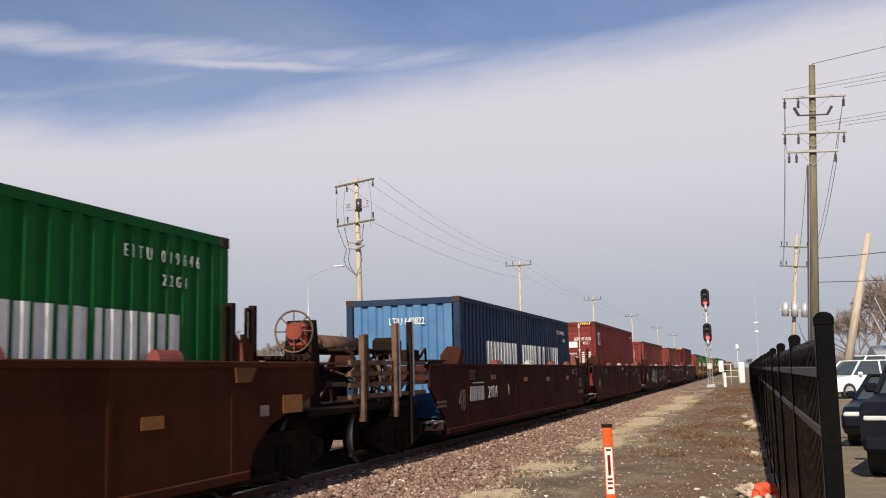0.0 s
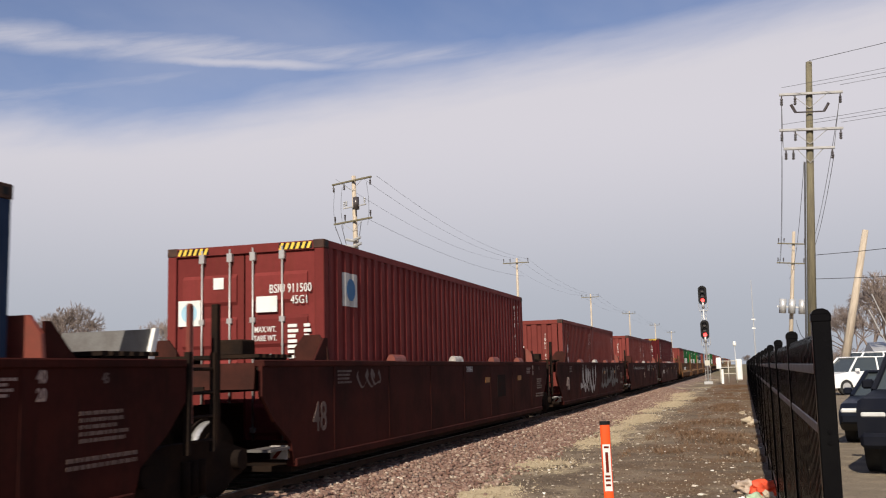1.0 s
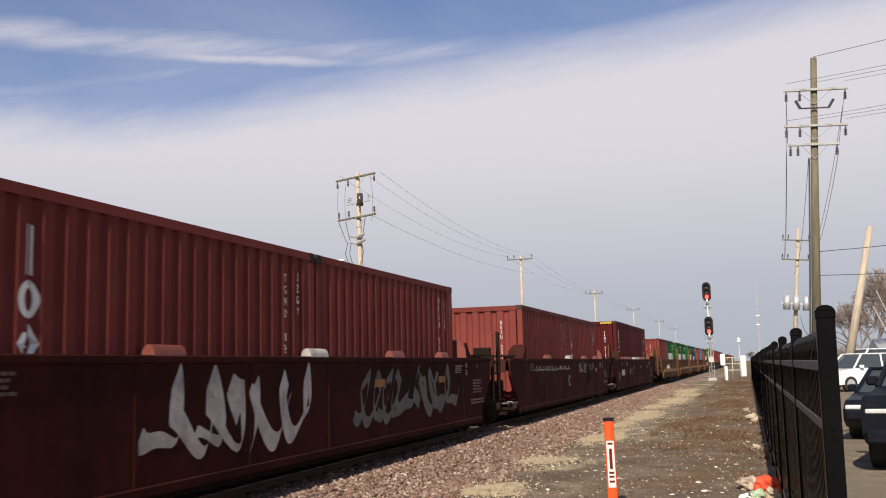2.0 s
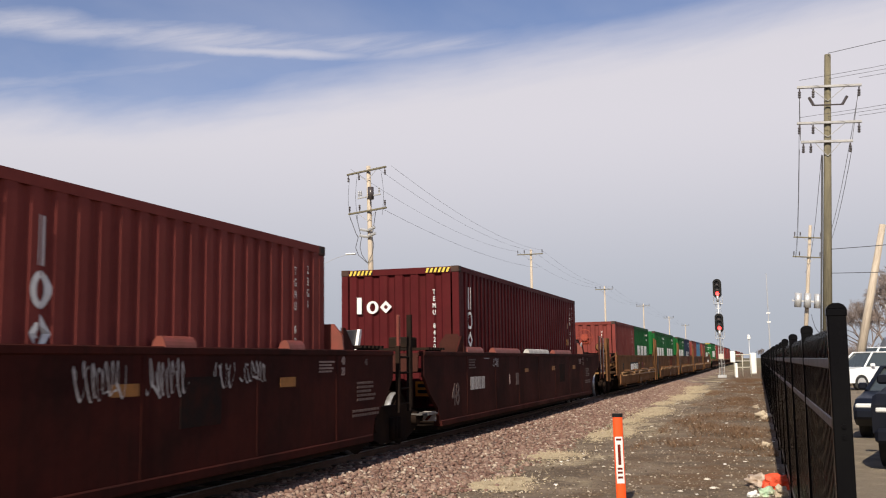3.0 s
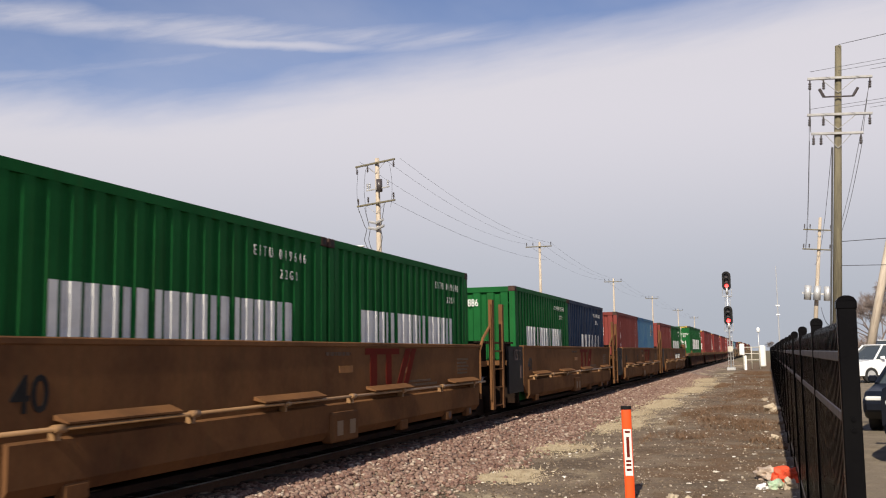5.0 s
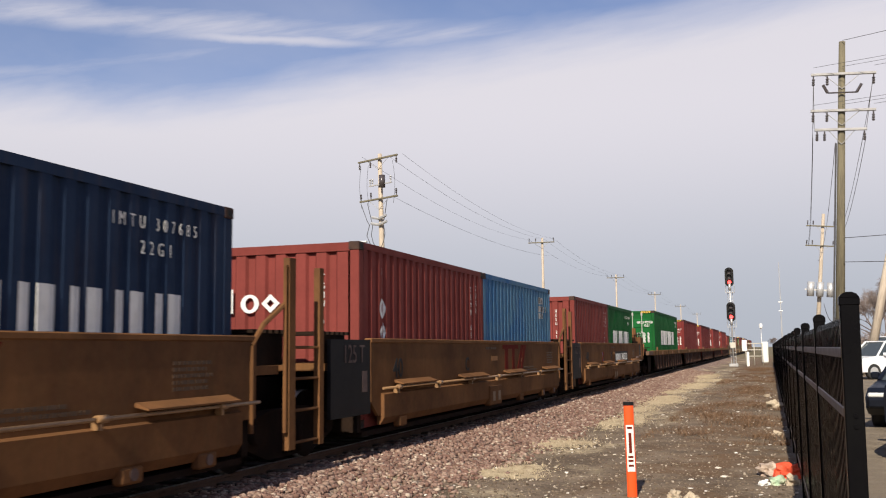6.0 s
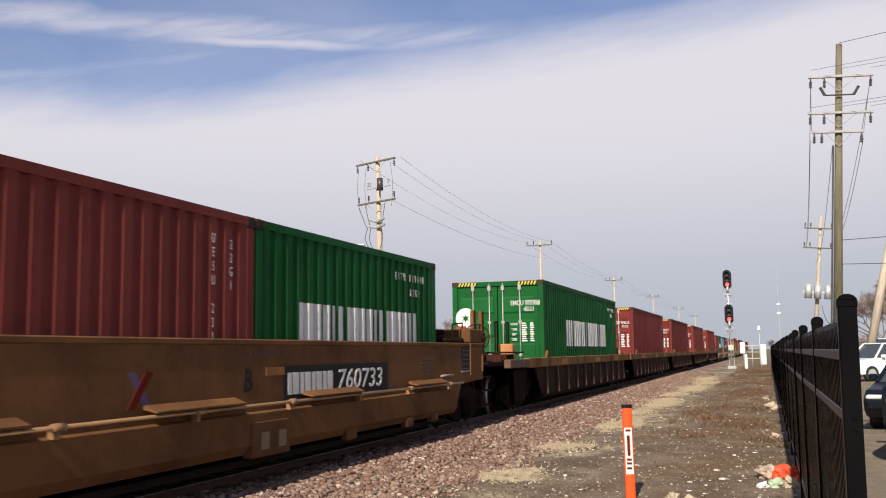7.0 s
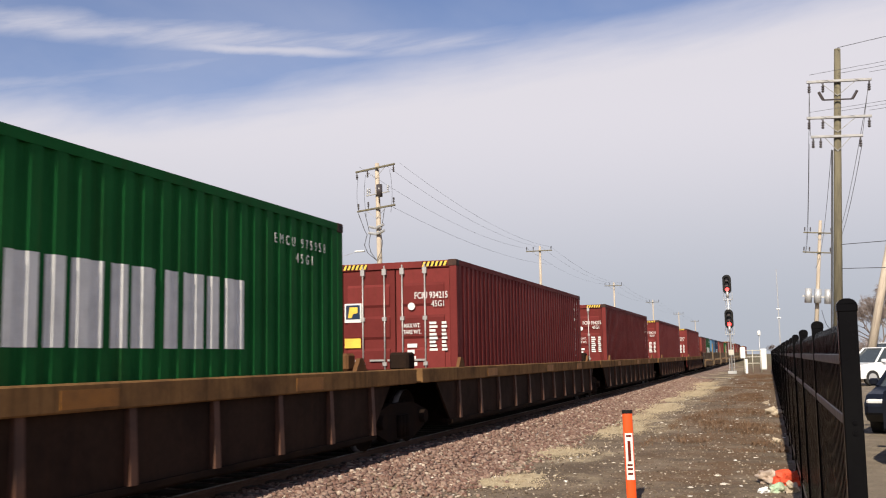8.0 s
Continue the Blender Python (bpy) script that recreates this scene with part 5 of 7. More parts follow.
        part("valve_body", box(B(), 0.35, 0.72, ye + 0.15, ye + 0.5, 1.445, 1.64, 0.05), M_TANK, root, "rusty valve body")
        part("brake_rod", tube(B(), (0.9, ye + 0.5, 1.5), (0.6, ye + 2.4, 1.56), 0.03, n=6), M_TANK, root)
        part("brake_rod", tube(B(), (0.75, ye + 0.9, 1.52), (0.75, ye + 1.5, 1.95), 0.028, n=6), M_UNDER, root)
        for k in range(6):
            part("grating_bar", box(B(), 0.35, 1.15, ye + 1.35 + k * 0.2, ye + 1.40 + k * 0.2, 1.445, 1.60), M_TANK, root)
        part("coupler", box(B(), -0.14, 0.14, ye - 0.9, ye + 0.1, 0.92, 1.18, 0.04), M_UNDER, root)
        for k in range(7):
            part("walk_bar", box(B(), 0.1, 1.2, -9.6 + k * 0.22, -9.5 + k * 0.22, 1.62, 1.66), M_UNDER, root)
        for yy in (-8.5, -7.5):
            grab_iron(root, 0.6, yy, 1.47, 2.35, 0.2, M_UNDER)
        part("skirt", box(B(), SIDE - 0.35, SIDE - 0.30, -8.4, -7.0, 0.75, 1.28), M_UNDER, root)
    UNITS.append((root, y))
    return root


def build_cars():
    yb = lambda y: side_block(y, y + 0.38, 1.39, 1.50, M_REFLECT, "reflector", "yellow reflective patch")
    common = [side_lines(6.65, 7.6, 0.93, 1.05, 2, M_FADED), side_lines(6.8, 7.45, 1.14, 1.42, 5), side_lines(5.62, 6.08, 1.54, 1.70, 4, M_OLDWHITE), side_mark("40", 6.34, 1.68, 0.14, M_OLDWHITE, 0.8), side_mark("20", 6.34, 1.54, 0.14, M_OLDWHITE, 0.8),
              side_mark("45", 7.12, 1.66, 0.12, M_FADED, 0.8), side_lines(-6.05, -5.55, 1.52, 1.72, 4), side_block(2.62, 3.34, 1.06, 1.54, M_PATCH, "paint_patch", "black paint patch"), yb(1.6), yb(4.6)]
    # end of the car ahead
    first = brown_well(2.85, 8.15, material=M_RUSTBROWN, marks=[side_block(4.55, 4.9, 1.20, 1.32, M_REFLECT, "reflector"), side_block(7.30, 7.80, 1.23, 1.44, M_REFLECT, "reflector", "yellow reflective patch"), side_block(6.75, 6.95, 1.22, 1.34, M_OLDWHITE, "stencil")], coupler_far=True, joint=8.6, trucks=(7.9,), low_far=6.6, far_ladder=False)
    part("end_deck", box(B(), -1.2, 1.3, 8.15, 9.2, 1.14, 1.22), M_UNDER, first)
    for yy in (6.15, 6.62):
        part("guide_post", box(B(), SIDE - 0.08, SIDE - 0.01, yy, yy + 0.07, 1.5, 2.45), M_UNDER, first, "black guide post")
        grab_iron(first, SIDE - 0.04, yy - 0.12, 1.6, 2.4, 0.1, M_UNDER)
    part("placard_holder", prism(B(), [(6.2, 1.60), (6.5, 1.60), (6.62, 1.76), (6.16, 1.76)], "x", SIDE + 0.002, SIDE + 0.03), M_YELLOW, first)
    u = brown_well(24.1, 8.35, near=8.47, trucks=(-9.25, 8.95), marks=common + [side_mark("48", -6.55, 1.12, 0.56, M_FADED, 0.8), side_shapes(-5.98, -4.90, 1.10, 1.38, 4, M_SPRAY), side_mark("240014", -4.22, 1.23, 0.34, M_SPRAY, 0.72), side_lines(-5.79, -4.75, 1.44, 1.48, 1, M_SPRAY), side_mark("A", -2.79, 1.25, 0.34, None, 0.7), side_block(-4.35, -3.95, 1.50, 1.60, M_REFLECT, "reflector", "yellow reflective patch"), side_block(-1.2, -0.8, 1.42, 1.52, M_REFLECT, "reflector", "yellow reflective patch"), side_lines(-8.1, -7.5, 1.05, 1.2, 2)], coupler_near=True)
    end_gear(u, -12.1, -8.5, M_RUSTGEAR)
    brake_wheel(u, 0.55, -12.0, 2.28, M_ORANGE_REEL, 0.29, M_RUSTGEAR)
    part("brake_column", prism(B(), [(-11.85, 1.22), (-11.80, 2.0), (-11.72, 2.45), (-11.62, 2.45), (-11.52, 1.9), (-11.50, 1.22)], "x", 0.3, 0.72), M_UNDER, u)
    brown_well(42.15, marks=common + [side_mark("48", -6.62, 1.10, 0.52, M_FADED, 0.8), side_mark("240014", 0.4, 1.67, 0.15, M_SPRAY), scrawl(-5.4, -4.6, 1.45, 1.7, M_FADED, 31, 2, 0.05)])
    brown_well(60.0, marks=common + [side_mark("48", -6.4, 1.15, 0.55), scrawl(-3.9, -0.6, 0.85, 1.68, M_SPRAY, 3, 4, 0.17), scrawl(0.9, 5.4, 0.9, 1.65, M_GREYCOVER, 5, 5, 0.16)])
    brown_well(78.1, marks=common + [side_mark("C", -0.6, 1.15, 0.45), scrawl(1.12, 1.75, 1.36, 1.70, M_SPRAY, 8, 4, 0.022), scrawl(2.08, 2.7, 1.36, 1.72, M_SPRAY, 9, 4, 0.022), scrawl(3.16, 3.57, 1.42, 1.69, M_SPRAY, 12, 3, 0.022), scrawl(3.72, 4.24, 1.46, 1.69, M_SPRAY, 14, 3, 0.022), scrawl(-5.6, -0.6, 1.50, 1.62, M_SPRAY, 11, 9, 0.025)])
    last = brown_well(96.25, 8.6, rolls=True, far=9.5, trucks=(8.05,), far_ladder=False, marks=common + [side_mark("48", -6.9, 1.05, 0.56, M_FADED, 0.8), side_shapes(-5.95, -4.93, 1.12, 1.36, 4, M_SPRAY), side_mark("B", -2.95, 1.24, 0.30, None, 0.7), side_block(-2.38, -2.12, 1.12, 1.38, M_FADED, "stencil_frame"), scrawl(-4.32, -3.9, 1.54, 1.72, M_SPRAY, 21, 4, 0.022), side_block(-1.5, -1.15, 1.39, 1.47, M_REFLECT, "reflector", "yellow reflective patch"), side_lines(-5.0, -4.6, 1.70, 1.73, 1, M_SPRAY)], coupler_far=True, joint=8.7)
    bm = tube(B(), (0.72, 7.75, 2.08), (0.72, 8.70, 2.08), 0.21, n=18)
    tube(bm, (0.72, 7.66, 2.08), (0.72, 7.75, 2.08), 0.14, 0.21, n=18)
    tube(bm, (0.72, 8.70, 2.08), (0.72, 8.79, 2.08), 0.21, 0.14, n=18)
    part("air_reservoir", bm, M_TANK, last, "maroon air reservoir tank")
    part("white_plate", prism(B(), [(8.15, 1.84), (8.30, 1.84), (8.56, 2.22), (8.40, 2.22)], "x", 0.97, 0.985), M_SIDING, last, "white bent plate")
    brake_wheel(last, 0.86, 9.75, 2.42, M_ORANGE_REEL, 0.28)
    part("wheel_bracket", prism(B(), [(9.25, 1.83), (9.25, 2.32), (9.5, 2.36), (9.62, 2.1), (9.68, 1.83)], "x", 0.35, 0.70), M_UNDER, last)
    part("gear_plate", box(B(), 0.2, 1.3, 7.4, 10.0, 1.835, 1.875), M_UNDER, last)
    for yy, z in ((9.80, 2.47), (10.50, 2.43)):
        part("end_post", box(B(), SIDE - 0.06, SIDE, yy, yy + 0.06, 1.0, z), M_TANK, last, "dark red upright post")
        grab_iron(last, SIDE - 0.03, yy + 0.06, 1.2, z - 0.02, 0.16, M_GALV)
    part("end_deck", box(B(), -1.2, SIDE - 0.1, 9.4, 10.9, 1.22, 1.30), M_UNDER, last)
    for k in range(5):
        part("grating_bar", box(B(), 0.1, SIDE - 0.1, 9.75 + k * 0.22, 9.85 + k * 0.22, 1.62 - 0.06 * (k % 2), 1.70), M_RUSTGEAR, last)
    for k in range(5):
        part("brake_rod", tube(B(), (0.3 + 0.2 * k, 9.6, 1.35 + 0.07 * k), (0.5 + 0.17 * k, 10.8, 1.5 - 0.05 * k), 0.03, n=6), M_RUSTGEAR if k % 2 else M_UNDER, last)

    def black_number(y0, y1):
        def make(root, half):
            plate = part("number_panel", box(B(), SIDE + 0.001, SIDE + 0.006, y0, y1, 1.11, 1.53), M_BLACK, root, "black panel with white car number")
            number = letters("car_number", "760733", 0.37, M_WHITE, plate, Matrix(), width=1.36)
            number.data.transform(on_side(SIDE + 0.009, y0 + (y1 - y0) * 0.70, 1.32) @ Matrix.Shear("XZ", 4, (0.2, 0.0)))
            w = (y1 - y0) * 0.085
            for i in range(4):
                bm = B()
                for u0, u1, v0, v1 in BLOCK:
                    a = y0 + 0.10 + i * w * 1.15
                    box(bm, SIDE + 0.007, SIDE + 0.01, a + u0 * w, a + u1 * w, 1.20 + v0 * 0.25, 1.20 + v1 * 0.25)
                part("mark_shape", bm, M_WHITE, plate, "white painted mark")
        return make

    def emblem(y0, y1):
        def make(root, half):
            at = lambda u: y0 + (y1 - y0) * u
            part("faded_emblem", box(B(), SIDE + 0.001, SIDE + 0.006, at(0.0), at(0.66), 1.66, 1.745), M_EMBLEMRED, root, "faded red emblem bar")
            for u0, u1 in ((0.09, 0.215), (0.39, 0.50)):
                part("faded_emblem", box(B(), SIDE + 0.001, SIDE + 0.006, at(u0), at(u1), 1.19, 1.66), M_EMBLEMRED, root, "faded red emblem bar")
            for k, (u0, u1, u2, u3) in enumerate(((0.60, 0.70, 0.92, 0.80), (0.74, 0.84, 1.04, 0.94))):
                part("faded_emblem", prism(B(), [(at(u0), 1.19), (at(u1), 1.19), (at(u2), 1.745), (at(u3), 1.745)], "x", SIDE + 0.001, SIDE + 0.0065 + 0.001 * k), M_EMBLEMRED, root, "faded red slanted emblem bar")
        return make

    def cross(y):
        def make(root, half):
            for k in (-1, 1):
                bm = prism(B(), [(y - 0.18 * k, 1.2), (y - 0.07 * k, 1.2), (y + 0.18 * k, 1.52), (y + 0.07 * k, 1.52)], "x", SIDE + 0.001, SIDE + 0.005 + 0.002 * k)
                part("faded_cross", bm, M_EMBLEMRED if k > 0 else M_VIOLET, root, "faded cross emblem")
        return make

    small = [side_lines(4.9, 5.6, 1.3, 1.6, 5, M_SMALLPRINT), side_lines(2.3, 3.9, 1.17, 1.29, 2, M_SMALLPRINT), side_lines(-0.39, 0.48, 1.65, 1.73, 1, M_SMALLPRINT), side_block(0.0, 0.42, 1.43, 1.52, M_REFLECT, "reflector", "yellow reflective patch"), side_block(2.2, 2.6, 1.38, 1.46, M_REFLECT, "reflector")]
    yellow_well(117.25, first=True, marks=small + [black_number(-3.0, -0.22), side_mark("A", 0.57, 1.36, 0.34, M_BLACK), cross(1.5), side_mark("40", -5.3, 1.35, 0.4, M_BLACK)])
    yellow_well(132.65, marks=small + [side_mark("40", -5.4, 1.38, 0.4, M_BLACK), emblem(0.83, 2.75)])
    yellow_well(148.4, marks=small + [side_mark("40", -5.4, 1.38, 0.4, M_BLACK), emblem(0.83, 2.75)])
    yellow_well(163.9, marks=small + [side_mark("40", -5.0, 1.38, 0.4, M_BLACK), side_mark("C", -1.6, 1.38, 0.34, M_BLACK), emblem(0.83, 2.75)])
    yellow_well(179.35, last=True, marks=small + [side_mark("40", -5.0, 1.38, 0.4, M_BLACK), black_number(0.4, 3.5), side_mark("B", -0.38, 1.38, 0.34, M_BLACK), cross(-2.2)])
    for i, y in enumerate((199.9, 217.05, 234.1, 251.4, 269.2)):
        ribbed_car(y, first=i == 0)
    far = yellow_well(285.1, material=M_GREYTAN)
    for i in range(1, 11):
        UNITS.append((copy_thing(far, Matrix()), 285.1 + 15.5 * i))


build_cars()

# ---------------- fence ----------------


def build_fence():
    fence = thing("metal_fence", "black ornamental steel fence with capped square posts", "fence", kind="structure")
    x = 0.30
    bm = B()
    box(bm, -0.034, 0.034, -0.032, 0.032, -0.05, 1.81, 0.005)
    post = mesh_of("post", bm, M_FENCE)
    bm = B()
    box(bm, -0.037, 0.037, -0.035, 0.035, 1.80, 1.83, 0.003)
    prism(bm, [(-0.036, 1.83), (0.036, 1.83), (0.026, 1.843), (0.010, 1.85), (-0.010, 1.85), (-0.026, 1.843)], "y", -0.035, 0.035)
    cap = mesh_of("post_cap", bm, M_FENCE)
    picket = mesh_of("picket", prism(box(B(), -0.014, 0.014, -0.0125, 0.0125, 0.08, 1.735), [(-0.0125, 1.735), (0.0125, 1.735), (0.0, 1.77)], "y", -0.0125, 0.0125), M_FENCE)
    rail = mesh_of("rail", box(B(), -0.02, 0.02, 0.033, 2.30, -0.022, 0.022, 0.004), M_LITRAIL)
    bm = B()
    for dz in (-0.02, 0.02):
        tube(bm, (0.004, -0.032, dz), (0.004, -0.037, dz), 0.009, n=8)
    bolt_mesh = mesh_of("bolt", bm, M_FENCE)
    n = 42
    long_rail = mesh_of("rail", box(B(), -0.02, 0.02, 0.033, 2.70, -0.022, 0.022, 0.004), M_LITRAIL)
    for i in range(n):
        y = 3.9 if i == 0 else 6.63 + (i - 1) * 2.33
        step = (2.73 if i == 0 else 2.33) / 29
        p = new("post", post)
        p.parent, p.matrix_basis = fence, pose(x - (0.02 if i == 0 else 0.0), y, 0, 0, random.uniform(-0.4, 0.4), 0)
        for z in (0.22, 1.37):
            bolt = new("bolt", bolt_mesh)
            bolt.parent, bolt.matrix_basis = p, pose(0, 0, z)
        c = new("post_cap", cap)
        c.parent = p
        if i == n - 1:
            break
        for z in (0.22, 1.37, 1.62):
            r = new("rail", long_rail if i == 0 else rail)
            r.parent, r.matrix_basis = fence, pose(x, y, z)
        if i < 10:
            for k in range(28):
                q = new("picket", picket)
                q.parent, q.matrix_basis = fence, pose(x - 0.002, y + (k + 1) * step, 0)
        else:
            bm = B()
            for k in range(28):
                yy = y + (k + 1) * step
                box(bm, x - 0.0145, x + 0.0105, yy - 0.0125, yy + 0.0125, 0.08, 1.76)
            tagged(part("far_pickets", bm, M_FENCE, fence), kind="stuff")


build_fence()

# ---------------- signal, markers, poles ----------------


def build_signal():
    x, y = -2.88, 83.0
    root = thing("railway_signal", "two-headed railway signal on a silver mast with red lights lit", "signal")
    root.matrix_basis = pose(x, y, 0, 0, -0.6, 0)
    part("base", box(B(), -0.35, 0.35, -0.35, 0.35, 0.0, 0.25, 0.03), M_GALV, root)
    part("mast", tube(B(), (0, 0, 0.2), (0, 0, 7.6), 0.075, 0.065, n=14), M_GALV, root, "silver tubular mast")
    for z in (4.2, 7.1):
        zc = z + 0.35
        bm = B()
        out = [(0.36 * math.sin(a), zc + (0.45 if math.cos(a) > 0 else -0.45) + 0.36 * math.cos(a)) for a in [k * math.pi / 10 for k in range(20)]]
        prism(bm, out, "y", -0.12, -0.09)
        head = part("target_board", bm, M_BLACK, root, "black oval backing board")
        part("lamp_housing", box(B(), -0.2, 0.2, -0.09, 0.3, zc - 0.7, zc + 0.7, 0.05), M_BLACK, head)
        for k, lit in ((0.42, False), (0.0, False), (-0.42, True)):
            lens = part("lens", tube(B(), (0.0, -0.135, zc + k), (0.0, -0.12, zc + k), 0.155, n=20), M_REDGLOW if lit else M_INSUL, head, "lit red lens" if lit else "dark unlit lens")
            hood = B()
            N = 12
            v0 = [hood.verts.new((0.19 * math.cos(math.pi * j / N), -0.12, zc + k + 0.19 * math.sin(math.pi * j / N))) for j in range(N + 1)]
            v1 = [hood.verts.new((0.19 * math.cos(math.pi * j / N), -0.42, zc + k + 0.02 + 0.17 * math.sin(math.pi * j / N))) for j in range(N + 1)]
            for j in range(N):
                hood.faces.new((v0[j], v0[j + 1], v1[j + 1], v1[j]))
            part("hood", hood, M_BLACK, head)
        plat = B()
        box(plat, -0.36, 0.36, 0.0, 0.5, z - 0.95, z - 0.92)
        for sx in (-0.36, 0.36):
            tube(plat, (sx, 0.0, z - 0.93), (sx, 0.0, z - 0.3), 0.018, n=6)
            tube(plat, (sx, 0.5, z - 0.93), (sx, 0.5, z - 0.3), 0.018, n=6)
        part("service_platform", plat, M_GALV, root)
        part("bracket", tube(B(), (0, 0, z - 0.75), (0, -0.05, z - 0.25), 0.12, n=10), M_GALV, root)
    bm = B()
    for sx in (-0.2, 0.2):
        tube(bm, (sx, 0.25, 0.25), (sx, 0.25, 6.4), 0.02, n=6)
    for i in range(18):
        tube(bm, (-0.2, 0.25, 0.5 + i * 0.33), (0.2, 0.25, 0.5 + i * 0.33), 0.014, n=5)
    part("ladder", bm, M_GALV, root)
    part("number_plate", box(B(), -0.2, 0.2, -0.10, -0.08, 1.55, 2.0), M_GATE, root, "pale plate on the mast")


build_signal()


def build_lineside():
    c = thing("relay_cabinet", "white lineside relay cabinet on a post beside the signal", "cabinet")
    c.matrix_basis = pose(-2.0, 84.0, 0)
    part("cabinet_box", box(B(), -0.2, 0.2, -0.25, 0.25, 1.25, 2.2, 0.04), M_SIDING, c)
    part("cabinet_post", box(B(), 0.15, 0.35, -0.1, 0.1, 0, 1.2), M_SIDING, c)
    g = thing("steel_gate", "white tubular steel gate beside the signal", "gate")
    g.matrix_basis = pose(-1.6, 88.0, 0)
    bm = B()
    for z in (0.8, 1.35, 1.9):
        tube(bm, (-0.4, 0, z), (1.0, 0, z), 0.04, n=8)
    part("gate_bar", bm, M_GATE, g)
    for x in (-0.4, 0.3, 1.0):
        part("gate_post", tube(B(), (x, 0, 0), (x, 0, 1.95), 0.04, n=8), M_GATE, g)
    s = thing("crossing_case", "pale narrow equipment case with a lamp above", "case")
    s.matrix_basis = pose(-0.45, 100.0, 0)
    part("case_body", box(B(), -0.3, 0.3, -0.3, 0.3, 0, 2.1, 0.1), M_SIDING, s)
    part("case_mast", tube(B(), (-0.3, 0, 0), (-0.3, 0, 3.6), 0.04, n=8), M_GALV, s)
    part("lamp_head", box(B(), -0.45, -0.15, -0.15, 0.15, 3.4, 3.9, 0.08), M_SIDING, s)
    m = thing("marker_post", "flexible orange marker post with a white label", "marker")
    m.matrix_basis = pose(-1.52, 10.9, -0.02, 0, -0.8, 12) @ Matrix.Diagonal((1, 1, 1.066, 1))
    bm = B()
    out = [(0.055 * math.cos(a), 0.026 * math.sin(a)) for a in [k * math.pi / 8 for k in range(16)]]
    prism(bm, out, "z", 0.0, 0.97)
    part("marker_body", bm, M_ORANGE, m, "orange plastic post")
    part("marker_cap", prism(B(), [(a * 1.06, b * 1.06) for a, b in out], "z", 0.962, 1.0), M_BLACK, m, "dark cap")
    lab = part("marker_label", box(B(), -0.042, 0.042, -0.029, -0.0265, 0.28, 0.76), M_WHITE, m, "white warning label")
    bm = B()
    box(bm, -0.016, 0.016, -0.031, -0.0295, 0.47, 0.68)
    for z in (0.72, 0.42, 0.38, 0.33):
        box(bm, -0.028, 0.028, -0.031, -0.0295, z, z + 0.022)
    part("label_print", bm, M_EMBLEMRED, lab, "dark red lettering bars")


build_lineside()


def wire(bm, p, q, sag, r=0.012, n=10):
    p, q = Vector(p), Vector(q)
    last = p
    for i in range(1, n + 1):
        k = i / n
        here = p.lerp(q, k) - Vector((0, 0, 4 * sag * k * (1 - k)))
        tube(bm, last, here, r, n=4)
        last = here


def insulator(bm, x, y, z, up=True):
    d = 1 if up else -1
    tube(bm, (x, y, z), (x, y, z + d * 0.32), 0.025, n=6)
    for k in (0.10, 0.18, 0.26):
        tube(bm, (x, y, z + d * k), (x, y, z + d * (k + 0.05)), 0.055, 0.04, n=8)


def pole(x, y, top, wood, lean, arms, label, radius=0.17, group="utility poles"):
    """A wooden pole with crossarms (height, left, right); the arms lie across the line."""
    root = thing("utility_pole", label, "utility pole", group)
    root.matrix_basis = pose(x, y, 0, 0, lean, 0)
    part("shaft", tube(B(), (0, 0, -0.1), (0, 0, top), radius, radius * 0.62, n=14), wood, root)
    for z, a, b, hang, mtl in arms:
        arm = part("crossarm", box(B(), a, b, -0.21, -0.12, z - 0.042, z + 0.042, 0.01), mtl, root)
        for k in (a + 0.08, (a + b) / 2 - 0.5, b - 0.08):
            bm = B()
            insulator(bm, k, -0.165, z + (-0.06 if hang else 0.06), not hang)
            part("insulator", bm, M_INSUL, arm)
        for k in (-1, 1):
            part("arm_brace", tube(B(), (k * min(0.7, abs(b) * 0.5), -0.16, z - 0.05), (0, -0.14, z - 0.5), 0.012, n=5), M_DULLARM, arm)
    return root


